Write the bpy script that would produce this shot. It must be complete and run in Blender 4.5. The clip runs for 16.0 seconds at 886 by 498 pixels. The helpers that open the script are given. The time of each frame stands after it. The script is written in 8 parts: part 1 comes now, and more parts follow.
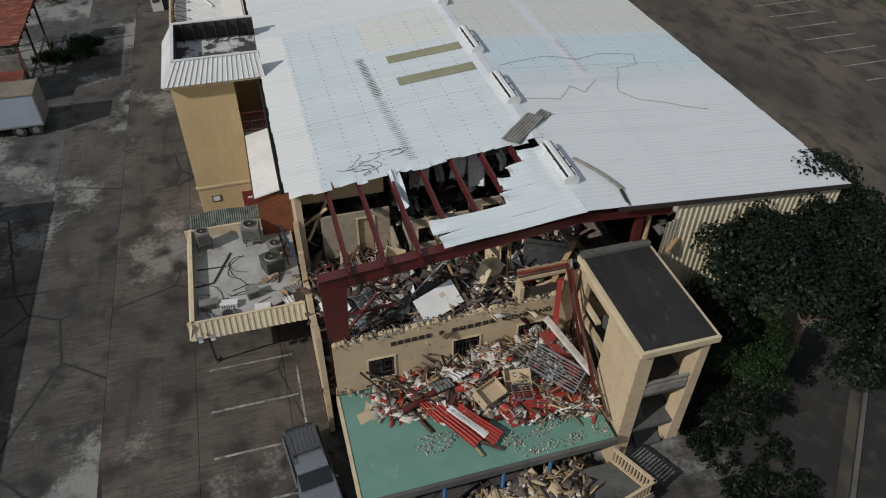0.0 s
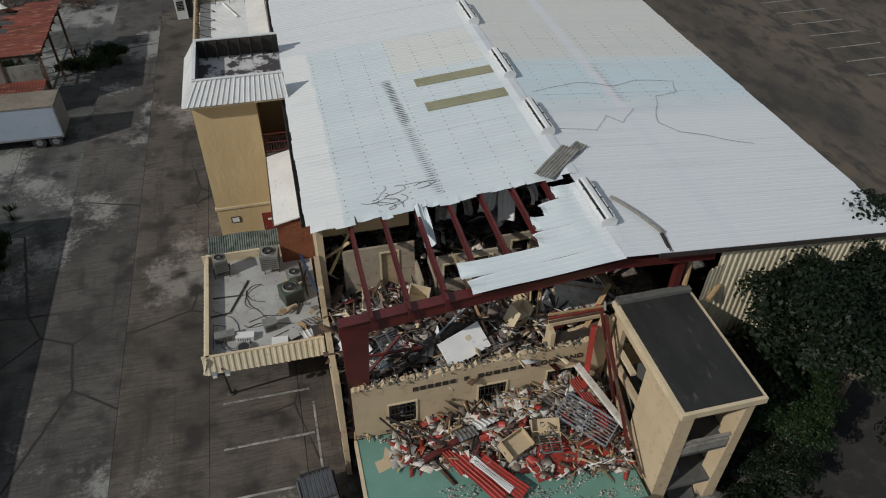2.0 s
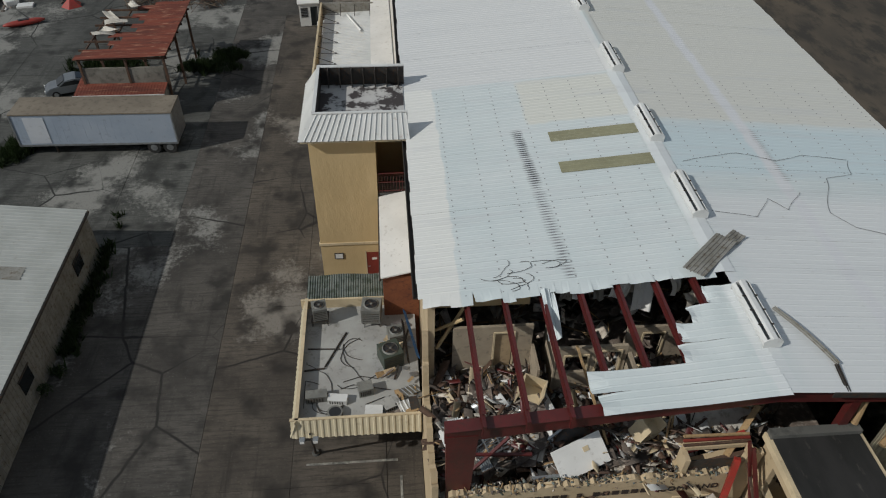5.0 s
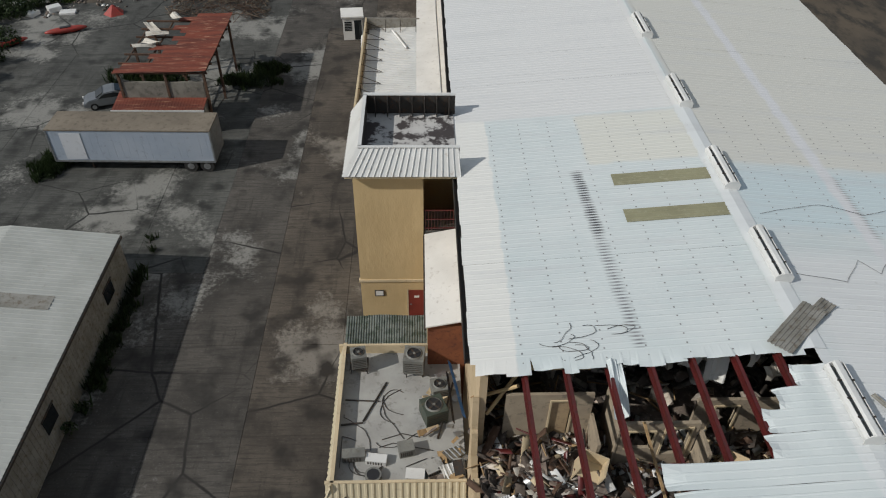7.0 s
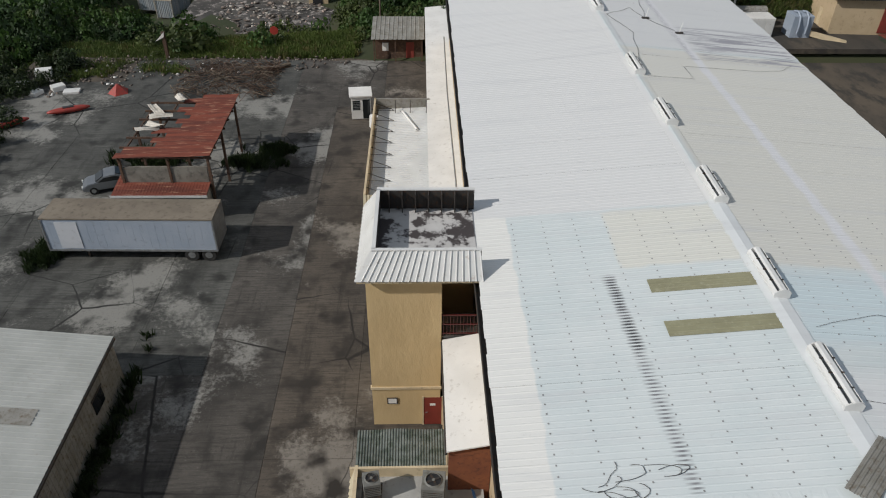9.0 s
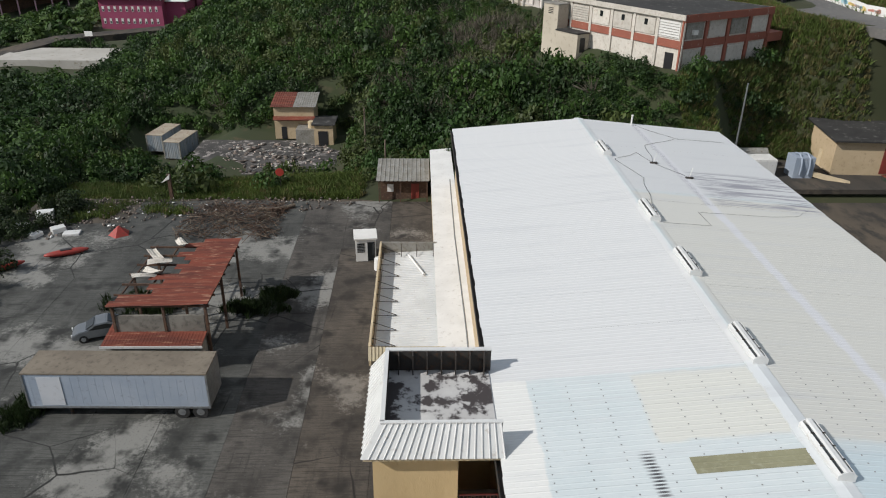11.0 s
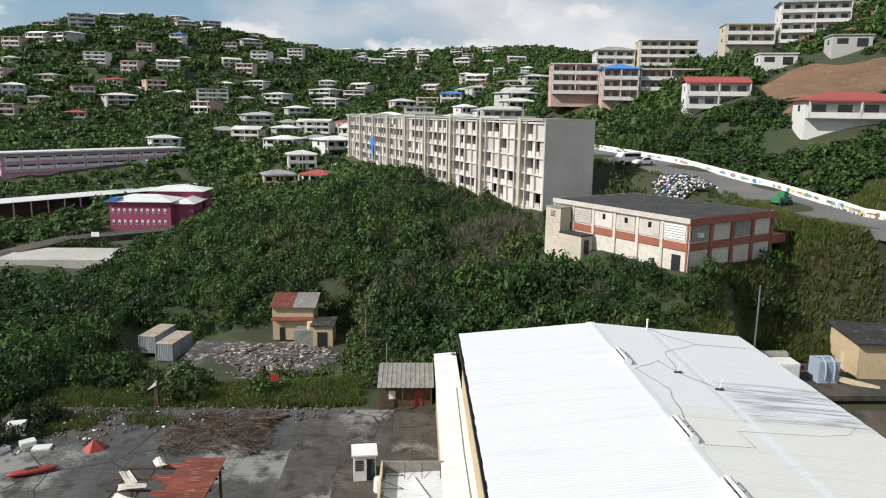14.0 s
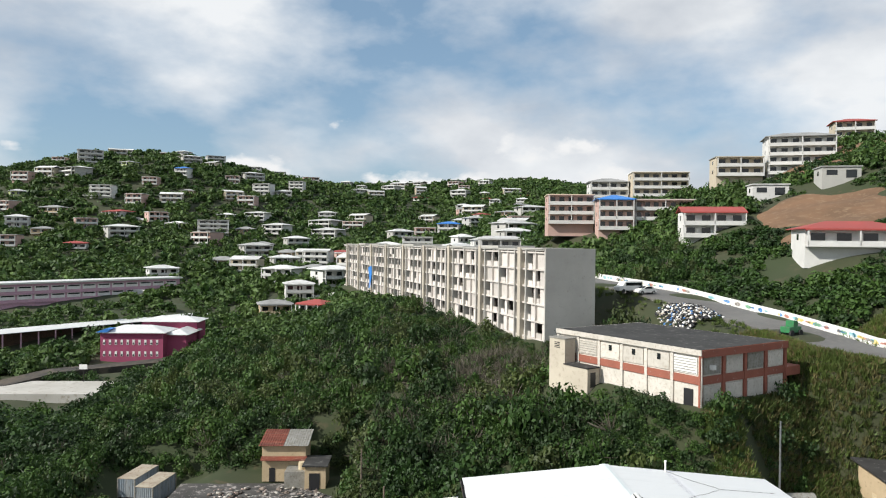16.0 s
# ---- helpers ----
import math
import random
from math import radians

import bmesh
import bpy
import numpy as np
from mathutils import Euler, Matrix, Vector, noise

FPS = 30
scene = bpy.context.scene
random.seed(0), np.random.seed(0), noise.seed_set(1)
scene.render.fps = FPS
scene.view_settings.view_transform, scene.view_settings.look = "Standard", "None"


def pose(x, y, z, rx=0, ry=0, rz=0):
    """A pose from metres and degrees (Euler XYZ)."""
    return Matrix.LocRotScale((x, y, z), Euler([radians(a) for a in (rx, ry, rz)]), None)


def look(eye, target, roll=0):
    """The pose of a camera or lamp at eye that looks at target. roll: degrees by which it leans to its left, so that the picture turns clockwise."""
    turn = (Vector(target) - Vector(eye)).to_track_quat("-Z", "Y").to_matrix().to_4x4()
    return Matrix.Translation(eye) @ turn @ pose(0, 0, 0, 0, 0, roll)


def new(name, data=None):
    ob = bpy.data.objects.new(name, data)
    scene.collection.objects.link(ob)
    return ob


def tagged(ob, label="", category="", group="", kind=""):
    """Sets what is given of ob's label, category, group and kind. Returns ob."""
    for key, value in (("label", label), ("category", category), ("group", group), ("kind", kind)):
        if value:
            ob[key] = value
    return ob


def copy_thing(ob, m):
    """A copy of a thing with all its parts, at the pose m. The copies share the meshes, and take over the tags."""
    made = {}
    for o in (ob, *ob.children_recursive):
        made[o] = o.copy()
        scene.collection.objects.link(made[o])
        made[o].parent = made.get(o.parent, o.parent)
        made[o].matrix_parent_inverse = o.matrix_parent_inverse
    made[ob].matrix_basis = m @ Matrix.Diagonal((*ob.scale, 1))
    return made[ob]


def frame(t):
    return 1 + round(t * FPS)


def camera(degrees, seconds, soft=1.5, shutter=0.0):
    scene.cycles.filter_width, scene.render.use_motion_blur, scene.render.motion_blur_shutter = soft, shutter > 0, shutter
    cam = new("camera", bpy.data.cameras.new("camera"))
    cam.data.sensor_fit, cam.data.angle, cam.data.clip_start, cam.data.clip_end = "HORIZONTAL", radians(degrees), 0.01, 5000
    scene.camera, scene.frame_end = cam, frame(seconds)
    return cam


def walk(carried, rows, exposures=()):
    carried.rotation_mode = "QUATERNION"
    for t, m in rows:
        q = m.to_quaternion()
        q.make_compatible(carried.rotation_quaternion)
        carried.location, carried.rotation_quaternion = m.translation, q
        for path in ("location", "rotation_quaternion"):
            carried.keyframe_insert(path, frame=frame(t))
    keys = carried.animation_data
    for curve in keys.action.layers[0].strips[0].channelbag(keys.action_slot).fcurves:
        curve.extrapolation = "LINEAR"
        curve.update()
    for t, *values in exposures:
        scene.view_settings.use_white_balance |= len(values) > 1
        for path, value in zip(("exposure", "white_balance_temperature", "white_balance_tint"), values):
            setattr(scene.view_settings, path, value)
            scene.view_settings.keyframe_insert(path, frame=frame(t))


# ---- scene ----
cam = camera(63.6, 16.0, soft=1.1)
PATH = [
    (0, (-5.599, 2.637, 30.855), (-5.171, 4.082, 29.54), 0.6),
    (0.5, (-5.557, 3.207, 30.909), (-5.137, 4.655, 29.595), 0.7),
    (1, (-5.503, 3.753, 30.941), (-5.095, 5.206, 29.628), 0.8),
    (1.5, (-5.4, 4.375, 30.982), (-5.001, 5.83, 29.669), 0.8),
    (2, (-5.351, 5.126, 31.044), (-4.972, 6.586, 29.731), 0.8),
    (2.5, (-5.383, 5.961, 31.104), (-5.03, 7.427, 29.79), 1.0),
    (3, (-5.42, 6.861, 31.208), (-5.106, 8.333, 29.891), 0.9),
    (3.5, (-5.481, 7.747, 31.192), (-5.207, 9.227, 29.876), 1.0),
    (4, (-5.67, 8.584, 31.229), (-5.435, 10.072, 29.912), 1.1),
    (4.5, (-5.882, 9.469, 31.295), (-5.691, 10.961, 29.977), 1.2),
    (5, (-6.095, 10.353, 31.306), (-5.951, 11.849, 29.987), 1.3),
    (7.5, (-7.139, 14.635, 31.188), (-7.078, 16.145, 29.877), 1.2),
    (8, (-7.337, 15.562, 31.17), (-7.277, 17.096, 29.887), 1.1),
    (8.5, (-7.54, 16.475, 31.153), (-7.479, 18.038, 29.907), 1.1),
    (9, (-7.742, 17.393, 31.144), (-7.68, 19.003, 29.959), 1.0),
    (9.5, (-7.927, 18.212, 31.117), (-7.863, 19.874, 30.006), 1.0),
    (12, (-8.655, 21.95, 31.039), (-8.587, 23.815, 30.321), 0.8),
    (12.5, (-8.782, 22.65, 31.045), (-8.712, 24.546, 30.412), 0.8),
    (13, (-8.889, 23.342, 31.025), (-8.818, 25.264, 30.477), 0.8),
    (13.5, (-8.995, 24.048, 31.042), (-8.923, 25.993, 30.58), 0.8),
    (14, (-9.081, 24.733, 30.934), (-9.009, 26.697, 30.561), 0.8),
    (14.5, (-9.175, 25.389, 30.945), (-9.101, 27.367, 30.66), 0.7),
    (15, (-9.23, 26.097, 30.984), (-9.155, 28.086, 30.786), 0.7),
    (15.5, (-9.284, 26.79, 30.996), (-9.207, 28.785, 30.887), 0.6),
    (16, (-9.375, 27.417, 30.981), (-9.298, 29.416, 30.964), 0.6),
]
EXPOSURES = [(0, -0.78, 6200, 11), (4.5, -0.9, 6250, 8), (7.5, -0.62, 6350, 10), (9, -0.56, 6350, 11), (12, -0.16, 6250, 11), (14.5, 0.17, 6350, 10), (16, 0.27, 6350, 9)]
walk(cam, [(t, look(eye, target, roll)) for t, eye, target, roll in PATH], EXPOSURES)

# ---- light ----
TO_SUN = Vector((-4.6, -1.9, 3.65)).normalized()
world = bpy.data.worlds.new("sky")
scene.world = world
world.use_nodes = True
wn, wl = world.node_tree.nodes, world.node_tree.links
wn.clear()
w_out = wn.new("ShaderNodeOutputWorld")
w_bg = wn.new("ShaderNodeBackground")
w_bg.inputs["Strength"].default_value = 0.05
w_sky = wn.new("ShaderNodeTexSky")
w_sky.sky_type = "NISHITA"
w_sky.sun_disc = False
w_sky.sun_elevation = math.asin(TO_SUN.z)
w_sky.sun_rotation = math.atan2(TO_SUN.x, TO_SUN.y)
w_sky.ozone_density, w_sky.dust_density = 2.0, 0.6
# broken cumulus over the whole sky
w_tc = wn.new("ShaderNodeTexCoord")
w_map = wn.new("ShaderNodeMapping")
w_map.inputs["Scale"].default_value = (1.0, 1.0, 2.0)
w_map.inputs["Location"].default_value = (0.35, 0.1, 0.0)
w_n1 = wn.new("ShaderNodeTexNoise")
w_n1.inputs["Scale"].default_value, w_n1.inputs["Detail"].default_value = 2.6, 9.0
w_n1.inputs["Roughness"].default_value = 0.52
w_r1 = wn.new("ShaderNodeValToRGB")
w_r1.color_ramp.elements[0].position, w_r1.color_ramp.elements[1].position = 0.4, 0.58
w_n2 = wn.new("ShaderNodeTexNoise")
w_n2.inputs["Scale"].default_value, w_n2.inputs["Detail"].default_value = 4.2, 7.0
w_r2 = wn.new("ShaderNodeValToRGB")
w_r2.color_ramp.elements[0].color, w_r2.color_ramp.elements[1].color = (9.6, 10.1, 10.9, 1), (14.8, 14.9, 15.0, 1)
w_r2.color_ramp.elements[0].position, w_r2.color_ramp.elements[1].position = 0.36, 0.62
w_mix = wn.new("ShaderNodeMix")
w_mix.data_type = "RGBA"
wl.new(w_tc.outputs["Generated"], w_map.inputs["Vector"])
wl.new(w_map.outputs["Vector"], w_n1.inputs["Vector"])
wl.new(w_map.outputs["Vector"], w_n2.inputs["Vector"])
wl.new(w_n1.outputs["Fac"], w_r1.inputs["Fac"])
wl.new(w_n2.outputs["Fac"], w_r2.inputs["Fac"])
wl.new(w_r1.outputs["Color"], w_mix.inputs["Factor"])
# heaped cumulus low over the horizon, all round
w_map2 = wn.new("ShaderNodeMapping")
w_map2.inputs["Scale"].default_value = (1.0, 1.0, 1.6)
w_map2.inputs["Location"].default_value = (1.7, 0.4, 0.0)
w_n3 = wn.new("ShaderNodeTexNoise")
w_n3.inputs["Scale"].default_value, w_n3.inputs["Detail"].default_value = 6.5, 8.0
w_n3.inputs["Roughness"].default_value = 0.5
w_sep = wn.new("ShaderNodeSeparateXYZ")
w_over = wn.new("ShaderNodeMath")
w_over.operation = "MULTIPLY_ADD"
w_over.inputs[1].default_value, w_over.inputs[2].default_value = -2.2, 0.22
w_sum = wn.new("ShaderNodeMath")
w_r3 = wn.new("ShaderNodeValToRGB")
w_r3.color_ramp.elements[0].position, w_r3.color_ramp.elements[1].position = 0.53, 0.58
w_bank = wn.new("ShaderNodeMix")
w_bank.data_type = "RGBA"
w_bank.inputs["B"].default_value = (15.2, 15.0, 14.8, 1)
wl.new(w_tc.outputs["Generated"], w_map2.inputs["Vector"])
wl.new(w_map2.outputs["Vector"], w_n3.inputs["Vector"])
wl.new(w_tc.outputs["Generated"], w_sep.inputs["Vector"])
wl.new(w_sep.outputs["Z"], w_over.inputs[0])
wl.new(w_n3.outputs["Fac"], w_sum.inputs[0])
wl.new(w_over.outputs[0], w_sum.inputs[1])
wl.new(w_sum.outputs[0], w_r3.inputs["Fac"])
wl.new(w_r3.outputs["Color"], w_bank.inputs["Factor"])
w_add = wn.new("ShaderNodeMix")
w_add.data_type, w_add.blend_type = "RGBA", "ADD"
w_add.inputs["Factor"].default_value = 1.0
w_add.inputs["B"].default_value = (2.4, 3.6, 4.7, 1)
wl.new(w_sky.outputs["Color"], w_add.inputs["A"])
wl.new(w_add.outputs["Result"], w_mix.inputs["A"])
wl.new(w_r2.outputs["Color"], w_mix.inputs["B"])
wl.new(w_mix.outputs["Result"], w_bank.inputs["A"])
wl.new(w_bank.outputs["Result"], w_bg.inputs["Color"])
wl.new(w_bg.outputs["Background"], w_out.inputs["Surface"])

sun = new("sun", bpy.data.lights.new("sun", "SUN"))
sun.data.energy, sun.data.angle, sun.data.color = 4.8, radians(0.6), (1.0, 0.95, 0.87)
sun.matrix_world = look(TO_SUN * 100, (0, 0, 0))


# ---- materials ----
def ramp_mix(nt, fac, a, b, lo, hi):
    r = nt.nodes.new("ShaderNodeMapRange")
    r.inputs["From Min"].default_value, r.inputs["From Max"].default_value = lo, hi
    nt.links.new(fac, r.inputs["Value"])
    m = nt.nodes.new("ShaderNodeMix")
    m.data_type = "RGBA"
    nt.links.new(r.outputs["Result"], m.inputs["Factor"])
    for sock, v in (("A", a), ("B", b)):
        if isinstance(v, tuple):
            m.inputs[sock].default_value = (*v[:3], 1)
        else:
            nt.links.new(v, m.inputs[sock])
    return m.outputs["Result"]


def noise_fac(nt, vec, scale, detail=5.0, rough=0.6, kind="Fac"):
    n = nt.nodes.new("ShaderNodeTexNoise")
    n.inputs["Scale"].default_value, n.inputs["Detail"].default_value = scale, detail
    n.inputs["Roughness"].default_value = rough
    nt.links.new(vec, n.inputs["Vector"])
    return n.outputs[kind]


def mat(name, base, second=None, dirt=None, big=0.35, small=4.0, rough=0.8, metal=0.0, bump=0.15, grime=(0.52, 0.72),
        jitter=0.0, island=False, stretch=(1, 1, 1)):
    """Base and second colour by broad noise, dirt by finer noise, fine relief; jitter varies from piece to piece."""
    m = bpy.data.materials.new(name)
    m.use_nodes = True
    nt = m.node_tree
    bsdf = nt.nodes["Principled BSDF"]
    geo = nt.nodes.new("ShaderNodeNewGeometry")
    mp = nt.nodes.new("ShaderNodeMapping")
    mp.inputs["Scale"].default_value = stretch
    nt.links.new(geo.outputs["Position"], mp.inputs["Vector"])
    vec = mp.outputs["Vector"]
    second = second or tuple(c * 0.8 for c in base)
    col = ramp_mix(nt, noise_fac(nt, vec, big), base, second, 0.38, 0.62)
    fine = noise_fac(nt, vec, small, 7.0, 0.65)
    if dirt:
        col = ramp_mix(nt, fine, col, dirt, *grime)
    if jitter:
        src = geo.outputs["Random Per Island"]
        if not island:
            src = nt.nodes.new("ShaderNodeObjectInfo").outputs["Random"]
        h = nt.nodes.new("ShaderNodeHueSaturation")
        r = nt.nodes.new("ShaderNodeMapRange")
        r.inputs["To Min"].default_value, r.inputs["To Max"].default_value = 1 - jitter, 1 + jitter
        nt.links.new(src, r.inputs["Value"])
        nt.links.new(r.outputs["Result"], h.inputs["Value"])
        nt.links.new(col, h.inputs["Color"])
        col = h.outputs["Color"]
    nt.links.new(col, bsdf.inputs["Base Color"])
    bsdf.inputs["Roughness"].default_value, bsdf.inputs["Metallic"].default_value = rough, metal
    if bump:
        b = nt.nodes.new("ShaderNodeBump")
        b.inputs["Strength"].default_value, b.inputs["Distance"].default_value = bump, 0.03
        nt.links.new(fine, b.inputs["Height"])
        nt.links.new(b.outputs["Normal"], bsdf.inputs["Normal"])
    return m


M = {}


def yard_mat(name, base, dark, pale, seed, pale_at=0.57):
    """Old yard concrete: broomed grain, dark traffic film, scoured pale scabs, cracks, grit and oil spots."""
    m = mat(name, base, dark, None, 0.22, 5.0, 0.92, bump=0.35, jitter=0.1, stretch=(1.0, 0.8, 1))
    nt = m.node_tree
    bsdf = nt.nodes["Principled BSDF"]
    geo = nt.nodes.new("ShaderNodeNewGeometry")
    mp = nt.nodes.new("ShaderNodeMapping")
    mp.inputs["Location"].default_value = (seed, seed * 2, 0)
    nt.links.new(geo.outputs["Position"], mp.inputs["Vector"])
    vec = mp.outputs["Vector"]

    def streaks(scale_x, scale_y, size):
        q = nt.nodes.new("ShaderNodeMapping")
        q.inputs["Scale"].default_value = (scale_x, scale_y, 1)
        nt.links.new(vec, q.inputs["Vector"])
        return noise_fac(nt, q.outputs["Vector"], size, 6.0, 0.7)

    col = bsdf.inputs["Base Color"].links[0].from_socket
    # broomed grain across the lanes, tyre film along them
    col = ramp_mix(nt, streaks(0.35, 4.0, 1.6), col, tuple(c * 0.4 for c in base), 0.46, 0.68)
    col = ramp_mix(nt, streaks(1.6, 0.12, 0.8), col, tuple(c * 0.5 for c in dark), 0.56, 0.76)
    # scabs of bare pale cement, broken up by grit
    grit = noise_fac(nt, vec, 2.6, 9.0, 0.78)
    broad = noise_fac(nt, vec, 0.12, 3.0, 0.5)
    both = nt.nodes.new("ShaderNodeMath")
    both.operation = "MULTIPLY_ADD"
    both.inputs[1].default_value = 0.42
    nt.links.new(grit, both.inputs[0])
    nt.links.new(broad, both.inputs[2])
    col = ramp_mix(nt, both.outputs[0], col, pale, pale_at + 0.215, pale_at + 0.29)
    col = ramp_mix(nt, noise_fac(nt, vec, 11.0, 4.0, 0.75), col, tuple(c * 1.15 for c in pale), 0.6, 0.8)
    col = ramp_mix(nt, noise_fac(nt, vec, 7.0, 4.0, 0.7), col, tuple(c * 0.35 for c in dark), 0.58, 0.76)
    # wandering cracks
    bent = nt.nodes.new("ShaderNodeMix")
    bent.data_type = "RGBA"
    bent.inputs["Factor"].default_value = 0.18
    n3 = nt.nodes.new("ShaderNodeTexNoise")
    n3.inputs["Scale"].default_value, n3.inputs["Detail"].default_value = 0.9, 5.0
    nt.links.new(vec, n3.inputs["Vector"])
    nt.links.new(vec, bent.inputs["A"])
    nt.links.new(n3.outputs["Color"], bent.inputs["B"])
    crack = nt.nodes.new("ShaderNodeTexVoronoi")
    crack.feature = "DISTANCE_TO_EDGE"
    crack.inputs["Scale"].default_value = 0.16
    nt.links.new(bent.outputs["Result"], crack.inputs["Vector"])
    some = nt.nodes.new("ShaderNodeMath")
    some.operation = "MULTIPLY_ADD"
    some.inputs[1].default_value = -0.14
    some.inputs[2].default_value = 0.076
    some.use_clamp = True
    nt.links.new(noise_fac(nt, vec, 0.07, 2.0, 0.5), some.inputs[0])
    gap = nt.nodes.new("ShaderNodeMath")
    gap.operation = "ADD"
    nt.links.new(crack.outputs["Distance"], gap.inputs[0])
    nt.links.new(some.outputs[0], gap.inputs[1])
    col = ramp_mix(nt, gap.outputs[0], tuple(c * 0.35 for c in dark), col, 0.004, 0.012)
    col = ramp_mix(nt, noise_fac(nt, vec, 0.55, 3.0, 0.5), col, tuple(c * 0.5 for c in dark), 0.5, 0.68)
    nt.links.new(col, bsdf.inputs["Base Color"])
    return m


M["concrete"] = yard_mat("lot_concrete", (0.088, 0.08, 0.07), (0.046, 0.042, 0.037), (0.21, 0.206, 0.19), 3.0, 0.55)
M["concrete_brown"] = yard_mat("brown_lot_concrete", (0.1, 0.084, 0.067), (0.052, 0.044, 0.036), (0.19, 0.172, 0.148), 8.0, 0.565)
M["concrete_grey"] = yard_mat("grey_lot_concrete", (0.09, 0.091, 0.083), (0.046, 0.047, 0.043), (0.21, 0.207, 0.19), 14.0, 0.545)
M["garage_roof"] = mat("chalky_grey_roof", (0.4, 0.41, 0.39), (0.34, 0.35, 0.33), (0.25, 0.23, 0.2), 0.5, 2.5, 0.6, bump=0.06, grime=(0.6, 0.85))
M["concrete_pale"] = mat("pale_concrete", (0.13, 0.127, 0.115), (0.075, 0.074, 0.068), (0.05, 0.05, 0.046), 0.25, 1.4, 0.9, bump=0.25, grime=(0.52, 0.7), jitter=0.12)
M["asphalt"] = mat("asphalt", (0.03, 0.028, 0.025), (0.018, 0.017, 0.016), (0.055, 0.047, 0.038), 0.1, 1.1, 0.92, grime=(0.5, 0.75))
M["dirt_lot"] = mat("dirt_lot", (0.1, 0.08, 0.058), (0.05, 0.043, 0.035), (0.036, 0.032, 0.027), 0.12, 0.5, 0.95, bump=0.4, grime=(0.47, 0.6), stretch=(1, 0.45, 1))
M["road"] = mat("road_asphalt", (0.15, 0.145, 0.135), (0.11, 0.105, 0.1), (0.17, 0.16, 0.145), 0.1, 1.5, 0.9)
M["cream"] = mat("cream_stucco", (0.5, 0.39, 0.25), (0.44, 0.34, 0.21), (0.27, 0.2, 0.12), 0.4, 2.2, 0.88, bump=0.3, grime=(0.56, 0.78))
M["ochre"] = mat("ochre_stucco", (0.56, 0.42, 0.225), (0.5, 0.37, 0.195), (0.36, 0.25, 0.12), 0.5, 3.0, 0.9, bump=0.9, grime=(0.62, 0.95), stretch=(1, 1, 0.5))
M["trim"] = mat("trim_paint", (0.6, 0.49, 0.32), None, (0.3, 0.23, 0.16), 0.8, 5.0, 0.7, grime=(0.58, 0.8))
M["white"] = mat("white_paint", (0.74, 0.73, 0.7), (0.66, 0.65, 0.62), (0.4, 0.37, 0.33), 0.5, 3.0, 0.6, grime=(0.58, 0.8))
M["white_metal"] = mat("white_sheet_metal", (0.7, 0.7, 0.68), (0.62, 0.62, 0.6), (0.36, 0.3, 0.24), 0.5, 2.2, 0.45, metal=0.1, bump=0.06, grime=(0.6, 0.8))
M["beige_metal"] = mat("beige_siding", (0.58, 0.51, 0.36), (0.5, 0.44, 0.31), (0.3, 0.24, 0.16), 0.6, 2.8, 0.55, bump=0.08, grime=(0.58, 0.8))
M["red_steel"] = mat("red_primer_steel", (0.1, 0.015, 0.014), (0.07, 0.012, 0.011), (0.05, 0.02, 0.015), 1.0, 5.0, 0.4, bump=0.1)
M["red_sheet"] = mat("red_sheet_metal", (0.35, 0.035, 0.025), (0.27, 0.03, 0.02), (0.16, 0.05, 0.03), 1.0, 4.0, 0.5, bump=0.1)
M["rust"] = mat("rusted_roof", (0.19, 0.045, 0.024), (0.1, 0.026, 0.016), (0.36, 0.2, 0.13), 0.6, 2.2, 0.85, bump=0.2, grime=(0.56, 0.7), stretch=(0.3, 2.8, 1))
M["green_floor"] = mat("green_floor_paint", (0.14, 0.265, 0.215), (0.12, 0.235, 0.185), (0.22, 0.29, 0.25), 0.8, 2.0, 0.6, grime=(0.6, 0.75))
M["galv"] = mat("galvanised", (0.38, 0.4, 0.41), (0.3, 0.31, 0.32), (0.2, 0.19, 0.17), 2.0, 7.0, 0.4, metal=0.7, bump=0.06)
M["galv_old"] = mat("weathered_galvanised", (0.33, 0.32, 0.29), (0.24, 0.23, 0.2), (0.16, 0.12, 0.08), 1.0, 4.0, 0.6, metal=0.3)
M["dark"] = mat("dark_opening", (0.02, 0.02, 0.022), None, None, rough=0.5, bump=0)
M["black_roof"] = mat("black_felt_roof", (0.022, 0.021, 0.02), (0.012, 0.012, 0.011), (0.12, 0.105, 0.09), 0.7, 1.6, 0.85, grime=(0.6, 0.85), stretch=(1.6, 0.6, 1))
M["flat_roof"] = mat("stained_flat_roof", (0.55, 0.54, 0.52), (0.4, 0.39, 0.38), (0.05, 0.042, 0.042), 0.4, 0.8, 0.85, grime=(0.5, 0.56))
M["membrane"] = mat("grey_membrane", (0.38, 0.38, 0.36), (0.3, 0.295, 0.28), (0.14, 0.13, 0.115), 0.5, 2.2, 0.8, grime=(0.56, 0.75))
M["ac"] = mat("ac_paint", (0.2, 0.2, 0.18), (0.13, 0.13, 0.12), (0.1, 0.09, 0.07), 1.0, 5.0, 0.6)
M["ac_green"] = mat("dark_green_housing", (0.05, 0.065, 0.05), None, (0.1, 0.08, 0.05), 1.5, 5.0, 0.6)
M["wood"] = mat("raw_wood", (0.36, 0.24, 0.12), (0.27, 0.18, 0.09), (0.15, 0.1, 0.06), 2.0, 8.0, 0.8, jitter=0.25, island=True)
M["plaster"] = mat("broken_plaster", (0.5, 0.47, 0.42), (0.38, 0.35, 0.3), (0.27, 0.23, 0.18), 1.0, 4.0, 0.9, jitter=0.35, island=True)
